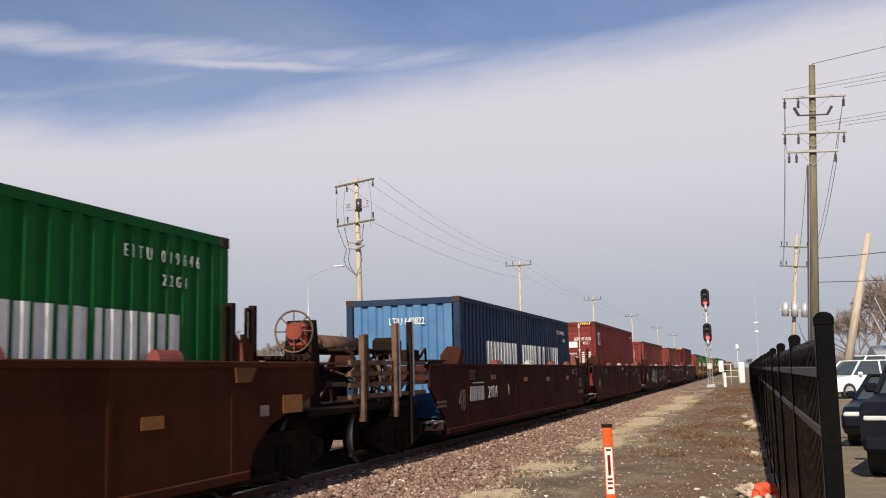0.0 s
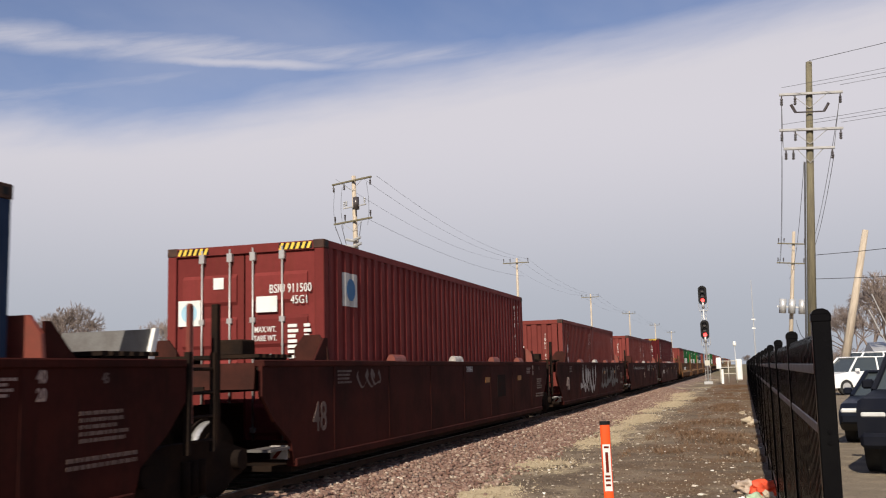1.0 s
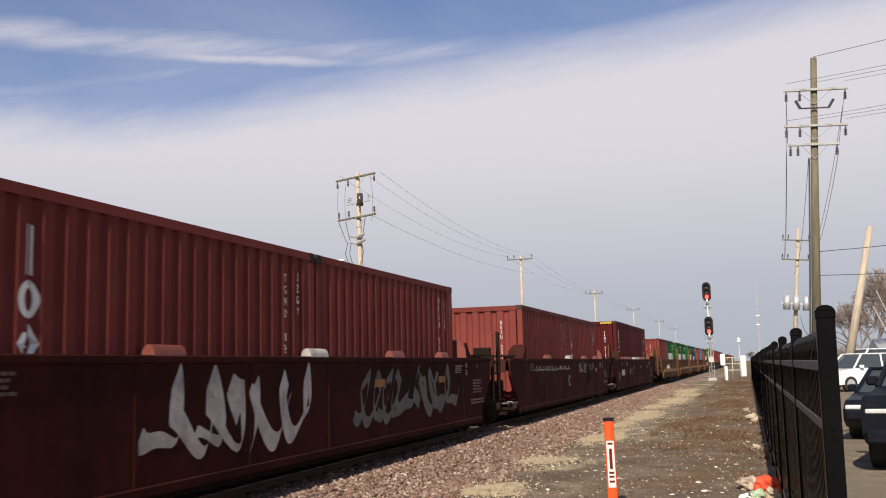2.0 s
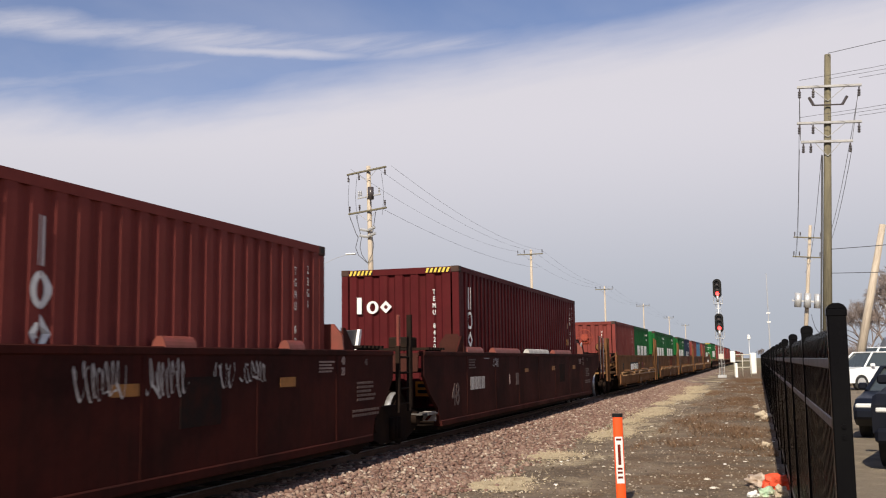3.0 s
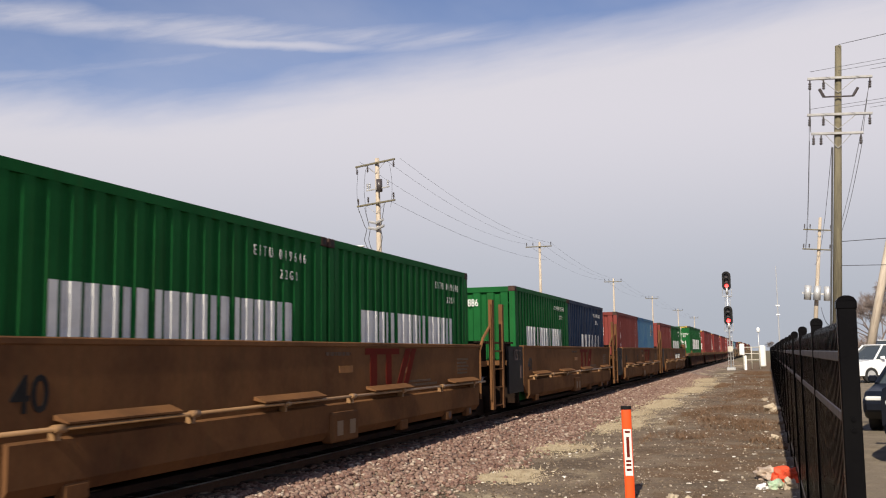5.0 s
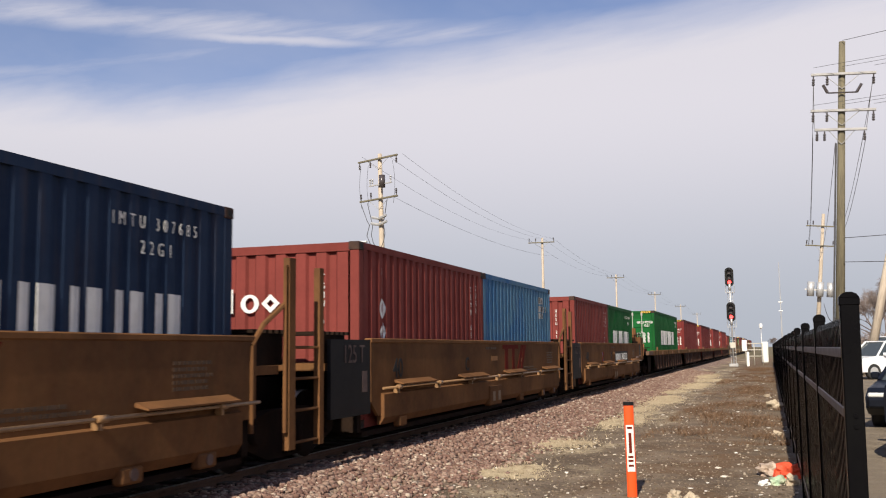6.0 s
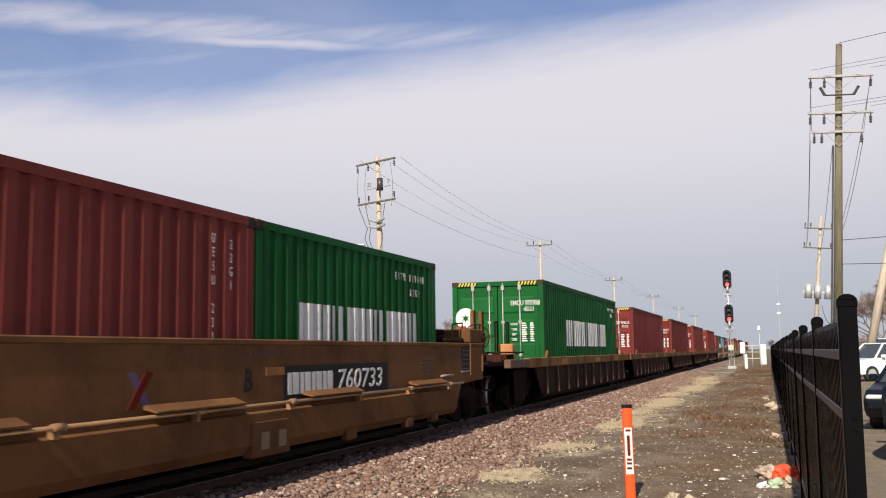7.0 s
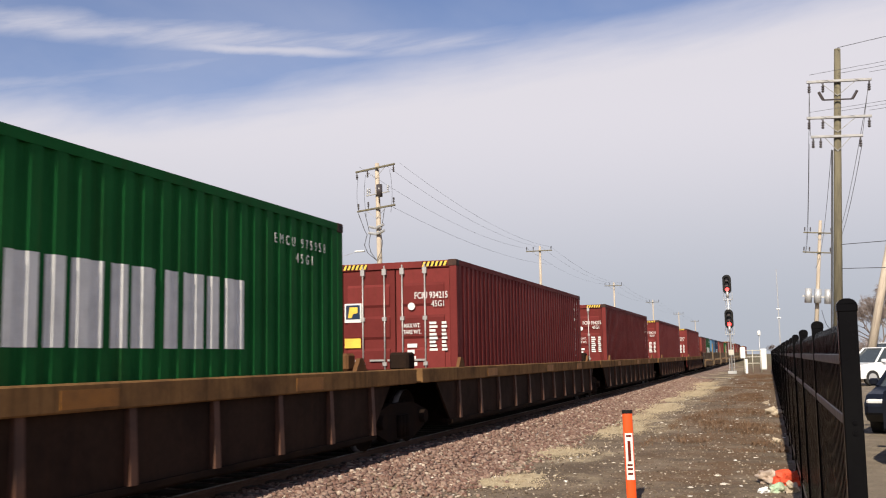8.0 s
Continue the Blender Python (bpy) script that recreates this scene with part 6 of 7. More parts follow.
def build_poles():
    # tall pole behind the fence
    px, py = 2.1, 34.0
    p = pole(px, py, 11.9, M_WOOD, 3.3, [(10.75, -0.98, 1.05, True, M_DULLARM), (9.5, -0.98, 1.05, True, M_DULLARM), (8.85, -0.85, 0.78, True, M_DULLARM)], "tall weathered wooden utility pole with three steel crossarms", 0.165)
    bm = B()
    for s in (-1, 1):
        tube(bm, (0, -0.2, 10.1), (s * 0.45, -0.2, 10.1), 0.025, n=6)
        tube(bm, (s * 0.45, -0.2, 10.1), (s * 0.6, -0.2, 10.38), 0.05, n=6)
    part("cutout", bm, M_INSUL, p)
    bm = B()
    tube(bm, (-0.21, -0.05, 0.2), (-0.17, -0.05, 8.4), 0.03, n=6)
    part("riser", bm, M_WIRE, p)
    bm = B()
    for k, zz in ((-0.9, 10.6), (-0.9, 9.4)):
        wire(bm, (k, -0.17, zz), (-0.86, -0.17, 8.9), 0.0, 0.012, 3)
    wire(bm, (0.95, -0.17, 10.6), (0.75, -0.17, 8.8), 0.0, 0.012, 3)
    part("jumper_wire", bm, M_WIRE, p)
    top = Matrix.Translation((px, py, 0)) @ pose(0, 0, 0, 0, 3.3, 0)

    def at(x, z):
        return top @ Vector((x, -0.165, z))

    spans = thing("overhead_wires", "thin sagging overhead power wires", "wires", kind="stuff")
    bm = B()
    for k in (-0.9, 0.0, 0.98):
        wire(bm, at(k, 11.0), (22 + k, 22.0, 10.9), 0.4, 0.007)
        wire(bm, at(k, 9.7), (22 + k, 22.0, 9.7), 0.4, 0.007)
    wire(bm, at(0, 11.9), (22, 22, 12.1), 0.3, 0.01)
    wire(bm, at(0.1, 5.2), (14, 20, 5.4), 0.35, 0.013)
    wire(bm, at(0.1, 4.4), (14, 20, 3.9), 0.25, 0.013)
    # down the line to the next pole behind
    for k, z, k2, z2 in ((-0.9, 8.6, -0.8, 8.1), (0.75, 8.6, 0.9, 8.1), (-0.9, 10.5, -0.8, 8.1), (0.95, 10.5, 0.9, 8.1), (-0.2, 8.4, -0.2, 7.0)):
        wire(bm, at(k, z), (3.7 + k2, 72.0, z2 + 0.6), 0.9, 0.011, 14)
    wire(bm, at(0.1, 3.0), (3.75, 72.0, 4.6), 0.9, 0.02, 12)
    part("span", bm, M_WIRE, spans)
    q = pole(3.0, 72.0, 11.0, M_PALEWOOD, 5.4, [(10.1, -1.1, 0.8, False, M_WOOD), (8.7, -1.1, 0.8, False, M_WOOD)], "pale wooden utility pole with grey transformers", 0.17)
    for k in (-0.62, 0.0, 0.68):
        part("transformer", tube(B(), (k, -0.42, 5.1), (k, -0.42, 6.1), 0.24, n=14), M_GALV, q, "grey transformer can")
    part("transformer_rack", box(B(), -1.0, 1.0, -0.3, -0.18, 5.5, 5.62), M_GALV, q)
    # leaning stub of a pole
    s = pole(4.97, 56.8, 9.03, M_PALEWOOD, 12.4, [], "pale leaning wooden pole stub without crossarms", 0.26)
    bm = B()
    wire(bm, (6.96, 56.8, 5.27), (8.95, 57.5, 0.1), 0.0, 0.03, 4)
    wire(bm, (6.74, 56.8, 4.42), (8.52, 57.1, 0.1), 0.0, 0.03, 4)
    part("guy_wire", bm, M_GALV, spans)
    # line across the tracks
    line = []
    for x, y, top_ in ((-17.5, 42.5, 11.3), (-18.2, 80.0, 11.2), (-18.6, 124.5, 11.2), (-18.8, 171.0, 11.4), (-19.0, 225.0, 11.4), (-19.2, 280.0, 11.4)):
        near = y < 60
        arms = [(top_ - 0.27, -1.3, 1.3, True, M_WOOD), (top_ - 2.27, -1.25, 1.25, False, M_WOOD)] if near else [(top_ - 0.42, -1.2, 1.1, False, M_WOOD)]
        r = pole(x, y, top_, M_PALEWOOD, -2.2 if near else 0.0, arms, "pale wooden utility pole with crossarms and a transformer" if near else "pale wooden utility pole with one crossarm", 0.165 if near else 0.15)
        line.append((x, y, top_))
        if near:
            r.matrix_basis = pose(x, y, 0, 0, -1.4, -20)
        if near:
            part("transformer", tube(B(), (0.34, -0.25, top_ - 1.75), (0.34, -0.25, top_ - 1.15), 0.15, n=14), M_INSUL, r, "dark transformer can")
            bm = B()
            for k in (-0.5, -0.35, 0.85):
                insulator(bm, k, -0.2, top_ - 1.55)
            for k, z in ((-0.35, 3.25), (0.42, 3.25), (-0.4, 3.55), (0.45, 3.55)):
                tube(bm, (0, -0.2, top_ - z), (k * 1.2, -0.2, top_ - z + 0.12), 0.07, n=6)
            part("switch_gear", bm, M_GALV, r)
            part("bracket_arm", box(B(), -0.58, 0.93, -0.23, -0.17, top_ - 1.60, top_ - 1.55), M_DULLARM, r)
            bm = B()
            for k, s_ in ((-1.1, -1), (-0.6, -1), (1.0, 1)):
                a, b = Vector((k, -0.2, top_ - 0.5)), Vector((k, -0.2, top_ - 2.6))
                for t in range(8):
                    u, v = t / 8, (t + 1) / 8
                    f_ = lambda w: a.lerp(b, w) - Vector((s_ * 0.0 + 0.55 * (1 if k < 0 else -1) * math.sin(w * math.pi) * 0.22, 0, 0))
                    tube(bm, f_(u), f_(v), 0.008, n=4)
            for k in (-1.2, 0.62, -0.75):
                pts_ = [Vector((k * 0.95, -0.2, top_ - 2.4)), Vector((k * 0.62, -0.2, top_ - 3.3)), Vector((k * 0.5, -0.2, top_ - 3.5)), Vector((k * 0.66, -0.2, top_ - 4.0)), Vector((k * 0.5, -0.2, top_ - 4.4)), Vector((0, -0.2, top_ - 4.85))]
                for u, v in zip(pts_, pts_[1:]):
                    tube(bm, u, v, 0.017, n=5)
            part("jumper_wire", bm, M_WIRE, r)
    bm = B()
    for (x, y, z), (x2, y2, z2) in zip(line, line[1:]):
        for k in (-1.1, 0.25, 1.05):
            wire(bm, (x + k, y - 0.16, z - 0.15), (x2 + k, y2 - 0.16, z2 - 0.15), 0.7, 0.006, 10)
    wire(bm, (-17.0, 42.4, 9.1), (-17.6, 80, 9.6), 0.5, 0.007, 10)
    part("span", bm, M_WIRE, spans)
    f = thing("street_lamp", "slender white street lamp with a curved arm behind the train", "street lamp")
    f.matrix_basis = pose(-20.1, 42.0, 0)
    part("lamp_pole", tube(B(), (0, 0, 0), (0, 0, 6.3), 0.04, 0.03, n=8), M_GALV, f)
    bm = B()
    arm = [(0, 0, 6.3), (0.25, 0, 6.5), (0.8, 0, 6.72), (1.45, 0, 6.88)]
    for p, q in zip(arm, arm[1:]):
        tube(bm, p, q, 0.009, n=6)
    part("lamp_arm", bm, M_DULLARM, f)
    part("lamp_head", box(B(), 1.40, 1.9, -0.10, 0.10, 6.87, 6.94, 0.02), M_SIDING, f)
    a = thing("antenna_mast", "slender grey far antenna mast", "mast")
    a.matrix_basis = pose(2.6, 215, 0)
    part("mast", tube(B(), (0, 0, 0), (0, 0, 19.5), 0.16, 0.07, n=6), M_GALV, a)
    part("flood_lamps", box(box(B(), -0.4, 0.4, -0.2, 0.2, 10.9, 11.15), -0.4, 0.4, -0.2, 0.2, 9.0, 9.25), M_SIDING, a)


build_poles()

# ---------------- parked vehicles ----------------


def vehicle(name, label, category, paint, length, width, body, cabin, wheel_r, wheels, m, lamp_z, grille=False):
    """A parked vehicle; its nose points to -x. body and cabin: side outlines (x, z)."""
    root = thing(name, label, category, "parked vehicles")
    root.matrix_basis = m
    h = width / 2

    def shell(outline, half, tuck, centre_z):
        bm = B()
        rows = []
        for k in (-1.0, -0.94, -0.5, 0.5, 0.94, 1.0):
            t = tuck if abs(k) == 1.0 else 0.0
            rows.append([bm.verts.new((x * (1 - t * 0.012), k * half, centre_z + (z - centre_z) * (1 - t))) for x, z in outline])
        n = len(outline)
        for a, b in zip(rows, rows[1:]):
            for i in range(n):
                bm.faces.new((a[i], a[(i + 1) % n], b[(i + 1) % n], b[i]))
        bm.faces.new(rows[0][::-1])
        bm.faces.new(rows[-1])
        return bm

    part("body", shell(body, h, 0.07, 0.6), paint, root)
    zs = [z for _, z in cabin]
    base, top = min(zs), max(zs)
    bm = B()
    lo = [bm.verts.new((x, s * (h - 0.06 - 0.20 * (z - base) / (top - base)), z)) for s in (-1, 1) for x, z in cabin]
    n = len(cabin)
    bm.faces.new(lo[:n])
    bm.faces.new(lo[n:][::-1])
    for i in range(n):
        bm.faces.new((lo[i], lo[(i + 1) % n], lo[n + (i + 1) % n], lo[n + i]))
    part("window_band", bm, M_GLASS, root, "dark tinted windows")
    roof_pts = [p for p in cabin if p[1] > top - 0.05]
    x0, x1 = min(p[0] for p in roof_pts) - 0.03, max(p[0] for p in roof_pts) + 0.03
    part("roof", box(B(), x0, x1, -h + 0.24, h - 0.24, top - 0.03, top + 0.035, 0.03), paint, root)
    front, rear = min(p[0] for p in cabin), max(p[0] for p in cabin)
    for s in (-1, 1):
        for xa, xb in ((front, x0), ((x0 + x1) / 2 - 0.1, (x0 + x1) / 2 - 0.02), (rear, x1)):
            ya, yb = s * (h - 0.055), s * (h - 0.255)
            part("pillar", tube(B(), (xa, ya, base), (xb, yb, top), 0.045, n=6), paint, root)
        part("mirror", box(B(), front + 0.28, front + 0.45, *sorted((s * (h - 0.02), s * (h + 0.16))), base + 0.02, base + 0.17, 0.03), paint, root)
        part("headlight", box(B(), body[0][0] - 0.03, body[0][0] + 0.08, *sorted((s * (h - 0.04), s * (h - 0.40))), lamp_z + 0.01, lamp_z + 0.11, 0.03), M_LAMPGLASS, root, "clear headlight")
        for xw in wheels:
            bm = tube(B(), (xw, s * (h - 0.20), wheel_r), (xw, s * (h + 0.01), wheel_r), wheel_r, n=24)
            w = part("wheel", bm, M_TYRE, root, "black tyre")
            part("rim", tube(B(), (xw, s * (h + 0.0), wheel_r), (xw, s * (h + 0.02), wheel_r), wheel_r * 0.62, n=16), M_GALV, w, "silver wheel rim")
        part("door_seam", box(B(), (x0 + x1) / 2 - 0.06, (x0 + x1) / 2 - 0.045, *sorted((s * (h - 0.01), s * (h + 0.003))), 0.35, base), M_BLACK, root)
    part("bumper", box(B(), body[0][0] - 0.08, body[0][0] + 0.18, -h + 0.03, h - 0.03, 0.40, 0.62, 0.05), paint, root)
    if grille:
        g = part("grille", box(B(), body[0][0] - 0.035, body[0][0] + 0.02, -h + 0.5, h - 0.5, 0.72, 1.02, 0.02), M_BLACK, root)
        for i in range(3):
            part("grille_bar", box(B(), body[0][0] - 0.055, body[0][0] - 0.036, -h + 0.5, h - 0.5, 0.77 + i * 0.09, 0.80 + i * 0.09), M_GREYCOVER, g)
    pl = part("number_plate", box(B(), body[0][0] - 0.10, body[0][0] - 0.082, -0.16, 0.16, 0.46, 0.62), M_WHITE, root, "white number plate")
    part("plate_bar", box(B(), body[0][0] - 0.108, body[0][0] - 0.101, -0.11, 0.11, 0.50, 0.57), M_BLACK, pl)
    return root


SUV_BODY = [(-2.25, 0.45), (-2.27, 0.80), (-2.1, 0.95), (-1.1, 1.08), (2.2, 1.10), (2.3, 0.9), (2.28, 0.42), (-2.1, 0.32)]
SUV_CABIN = [(-1.15, 1.06), (-0.45, 1.70), (1.7, 1.74), (2.15, 1.08)]
SEDAN_BODY = [(-2.30, 0.40), (-2.32, 0.62), (-2.0, 0.80), (-0.9, 0.93), (1.6, 0.97), (2.3, 0.92), (2.34, 0.42), (-2.1, 0.26)]
SEDAN_CABIN = [(-1.0, 0.91), (-0.15, 1.36), (0.95, 1.40), (1.75, 0.95)]
TRUCK_BODY = [(-2.6, 0.55), (-2.62, 0.95), (-2.45, 1.10), (-1.2, 1.20), (2.6, 1.22), (2.65, 0.6), (-2.4, 0.42)]
TRUCK_CABIN = [(-1.25, 1.18), (-0.6, 1.76), (0.9, 1.80), (1.15, 1.20)]

vehicle("pickup_truck", "black pickup truck with dark bumper parked behind the fence", "truck", M_CARBLACK, 5.2, 1.9, TRUCK_BODY, TRUCK_CABIN, 0.38, (-1.75, 1.7), pose(3.10, 17.3, 0, 0, 0, 75), 0.82, True)
vehicle("sedan", "dark blue sedan with clear headlights parked behind the fence", "car", M_CARNAVY, 4.6, 1.8, SEDAN_BODY, SEDAN_CABIN, 0.32, (-1.45, 1.4), pose(3.22, 22.75, 0, 0, 0, 75), 0.60)
suv = vehicle("suv", "white sport utility vehicle parked behind the fence", "car", M_CARWHITE, 4.5, 1.8, SUV_BODY, SUV_CABIN, 0.36, (-1.4, 1.4), pose(5.35, 51.7, 0.0, 0, 0, 35) @ Matrix.Scale(1.04, 4), 0.74)
copy_thing(suv, pose(6.7, 60.5, 0.0, 0, 0, 32) @ Matrix.Scale(1.16, 4))
copy_thing(suv, pose(12.6, 68.0, 0.0, 0, 0, 3))

# ---------------- distance: trees, house, shed ----------------


def bare_tree(seed, height=8.0):
    rnd = random.Random(seed)
    root = thing("bare_tree", "leafless tree with a fine grey-brown twig crown", "tree", "bare trees")
    trunk, limbs = B(), B()

    def grow(p, d, length, r, depth):
        bm = trunk if depth == 0 else limbs
        q = p + d * length
        tube(bm, p, q, r, r * 0.7, n=6 if depth < 2 else 3)
        if depth == 7:
            return
        for _ in range(3):
            a = rnd.uniform(0.25, 0.75) if depth else rnd.uniform(0.2, 0.55)
            side = d.orthogonal().normalized()
            side.rotate(Matrix.Rotation(rnd.uniform(0, 6.28), 3, d))
            nd = (d * math.cos(a) + side * math.sin(a) + Vector((0, 0, 0.10))).normalized()
            grow(p.lerp(q, rnd.uniform(0.65, 1.0)), nd, length * rnd.uniform(0.62, 0.82), max(0.014, r * 0.58), depth + 1)

    grow(Vector((0, 0, -0.1)), Vector((rnd.uniform(-0.05, 0.05), 0, 1)).normalized(), height * 0.27, height * 0.022, 0)
    part("trunk", trunk, M_TWIG, root)
    tagged(part("crown", limbs, M_TWIG, root, "dense bare twig crown"), kind="stuff")
    return root


def build_distance():
    rnd = random.Random(5)
    kinds = [bare_tree(1, 8.5), bare_tree(2, 7.5), bare_tree(3, 9.0)]
    spots = [(-56, 68, 0.95), (-61, 69, 0.8), (-50, 74, 0.8), (-40, 66, 0.75), (-36, 70, 0.7), (-66, 82, 1.0), (-72, 74, 0.9), (-44, 80, 0.7), (-30, 74, 0.62), (-25, 95, 0.8), (-33, 104, 0.9),
             (11.5, 82, 1.0), (14.0, 78, 1.1), (9.6, 95, 0.95), (17.5, 88, 1.1), (12.8, 108, 1.1), (21, 92, 1.2), (2.9, 175, 0.34), (1.2, 230, 0.42), (2.6, 210, 0.42)]
    for i, (x, y, s) in enumerate(spots):
        m = pose(x, y, 0, 0, 0, rnd.uniform(0, 360)) @ Matrix.Scale(s * 1.22, 4)
        if i < 3:
            kinds[i].matrix_basis = m
        else:
            o = copy_thing(kinds[i % 3], pose(0, 0, 0))
            o.matrix_basis = m
    # far woods along the horizon
    bm = B()
    for i in range(900):
        far_left = i % 3
        x = rnd.uniform(-330, -30) if far_left else rnd.uniform(8, 160)
        y = rnd.uniform(190, 330) + abs(x) * 0.25
        if not far_left and x < 40:
            y = rnd.uniform(330, 480)
        h = rnd.uniform(5, 9.5)
        tube(bm, (x, y, 0), (x, y, h * 0.5), 0.22, 0.12, n=3)
        for k in range(16):
            a, e = rnd.uniform(0, 6.28), rnd.uniform(0.25, 1.0)
            z = h * rnd.uniform(0.25, 0.6)
            p = Vector((x, y, z))
            q = p + Vector((math.cos(a) * math.cos(e), math.sin(a) * math.cos(e), math.sin(e))) * h * rnd.uniform(0.3, 0.45)
            tube(bm, p, q, 0.10, 0.05, n=3)
    woods = part("far_woods", bm, M_TWIG)
    tagged(woods, "brown leafless woods along the horizon", "trees", kind="stuff")
    shed = thing("long_shed", "low white building beyond the parked cars", "building")
    shed.matrix_basis = pose(19.0, 84.0, 0)
    part("wall", box(B(), -9, 12, -3, 3, 0, 2.3), M_SIDING, shed)
    part("roof", prism(B(), [(-3.4, 2.3), (3.4, 2.3), (0, 3.1)], "x", -9.3, 12.3), M_GALV, shed)
    part("shed_door", box(B(), -4, -1.5, -3.06, -3.0, 0, 2.0), M_GLASS, shed)


build_distance()

# ---------------- stones, grass and litter ----------------


def scatter(name, label, category, spots, material, squash=0.65, seed=1):
    """Many small angular stones as one mesh. spots: (x, y, z, size)."""
    rs = np.random.RandomState(seed)
    t = (1 + 5 ** 0.5) / 2
    ico = np.array([(-1, t, 0), (1, t, 0), (-1, -t, 0), (1, -t, 0), (0, -1, t), (0, 1, t), (0, -1, -t), (0, 1, -t), (t, 0, -1), (t, 0, 1), (-t, 0, -1), (-t, 0, 1)]) / 1.9
    tri = np.array([(0, 11, 5), (0, 5, 1), (0, 1, 7), (0, 7, 10), (0, 10, 11), (1, 5, 9), (5, 11, 4), (11, 10, 2), (10, 7, 6), (7, 1, 8), (3, 9, 4), (3, 4, 2), (3, 2, 6), (3, 6, 8), (3, 8, 9), (4, 9, 5), (2, 4, 11), (6, 2, 10), (8, 6, 7), (9, 8, 1)])
    spots = np.array(spots)
    n = len(spots)
    v = ico[None] * rs.uniform(0.65, 1.25, (n, 12, 1)) * spots[:, None, 3:4] * 0.5
    v = v * np.stack([rs.uniform(0.7, 1.4, n), rs.uniform(0.7, 1.4, n), rs.uniform(0.55, 0.9, n) * squash / 0.65], 1)[:, None]
    a = rs.uniform(0, 6.28, n)
    c, s = np.cos(a)[:, None], np.sin(a)[:, None]
    x, y = v[..., 0] * c - v[..., 1] * s, v[..., 0] * s + v[..., 1] * c
    v = np.stack([x, y, v[..., 2]], -1) + spots[:, None, :3]
    me = bpy.data.meshes.new(name)
    me.vertices.add(n * 12)
    me.vertices.foreach_set("co", v.reshape(-1).astype(np.float32))
    f = (tri[None] + (np.arange(n) * 12)[:, None, None]).reshape(-1)
    me.loops.add(len(f))
    me.loops.foreach_set("vertex_index", f.astype(np.int32))
    me.polygons.add(len(f) // 3)
    me.polygons.foreach_set("loop_start", np.arange(0, len(f), 3, dtype=np.int32))
    me.polygons.foreach_set("loop_total", np.full(len(f) // 3, 3, dtype=np.int32))
    me.update(calc_edges=True)
    me.validate()
    me.materials.append(material)
    return tagged(new(name, me), label, category, kind="stuff")


def mixed_stone(name, ramp_, rough=0.9):
    """Stones that differ piece by piece."""
    m = bpy.data.materials.new(name)
    m.use_nodes = True
    nt = m.node_tree
    b = nt.nodes["Principled BSDF"]
    geo = nt.nodes.new("ShaderNodeNewGeometry")
    cr = nt.nodes.new("ShaderNodeValToRGB")
    cr.color_ramp.interpolation = "LINEAR"
    el = cr.color_ramp.elements
    el[0].position, el[0].color = 0.0, (*ramp_[0], 1)
    el[1].position, el[1].color = 1.0, (*ramp_[-1], 1)
    for i, c in enumerate(ramp_[1:-1]):
        e = el.new((i + 1) / (len(ramp_) - 1))
        e.color = (*c, 1)
    nt.links.new(geo.outputs["Random Per Island"], cr.inputs[0])
    n = node(nt, "ShaderNodeTexNoise", Scale=30.0, Detail=3.0)
    nt.links.new(geo.outputs["Position"], n.inputs["Vector"])
    hs = node(nt, "ShaderNodeHueSaturation")
    g = node(nt, "ShaderNodeMapRange")
    g.inputs["To Min"].default_value, g.inputs["To Max"].default_value = 0.6, 1.4
    nt.links.new(n.outputs["Fac"], g.inputs["Value"])
    nt.links.new(g.outputs[0], hs.inputs["Value"])
    nt.links.new(cr.outputs[0], hs.inputs["Color"])
    nt.links.new(hs.outputs[0], b.inputs["Base Color"])
    b.inputs["Roughness"].default_value = rough
    b.inputs["Specular IOR Level"].default_value = 0.25
    return m


M_BALLAST = mixed_stone("mixed pink and grey ballast", [(0.095, 0.052, 0.043), (0.181, 0.107, 0.086), (0.138, 0.076, 0.058), (0.241, 0.155, 0.125), (0.155, 0.099, 0.077), (0.292, 0.206, 0.163), (0.189, 0.12, 0.095), (0.43, 0.353, 0.284)])
M_PEBBLE = mixed_stone("mixed path pebbles", [(0.069, 0.05, 0.036), (0.138, 0.103, 0.074), (0.189, 0.146, 0.103), (0.12, 0.086, 0.062), (0.258, 0.206, 0.155), (0.499, 0.439, 0.361)])
M_LITTER = mixed_stone("bleached litter and limestone chips", [(0.45, 0.41, 0.35), (0.75, 0.72, 0.68), (0.62, 0.55, 0.45), (0.82, 0.81, 0.79)])
M_STRAW = mixed_stone("dry straw blades", [(0.32, 0.25, 0.16), (0.50, 0.41, 0.28), (0.42, 0.34, 0.225), (0.62, 0.53, 0.39)])
M_WEED = mixed_stone("brown dead weeds", [(0.115, 0.064, 0.036), (0.185, 0.112, 0.064), (0.145, 0.082, 0.047), (0.24, 0.155, 0.093)])

PATCHES = [(-3.42, 12.75, 0.50, 0.75), (-3.45, 16.5, 0.50, 0.95), (-3.2, 21.6, 0.48, 1.7), (-3.3, 30.5, 0.60, 2.6), (-3.2, 42.5, 0.62, 3.4), (-3.5, 55.0, 0.6, 4.5), (-3.3, 26.0, 0.35, 1.0), (-3.4, 36.5, 0.4, 1.4), (-2.9, 48.5, 0.5, 2.2)]


def patch_weight(x, y):
    w = 0.0
    for px, py, rx, ry in PATCHES:
        d = math.hypot((x - px) / rx, (y - py) / ry) + 0.7 * noise.noise((x * 2.3, y * 1.6, 3.3))
        w = max(w, 1.0 - d)
    return w


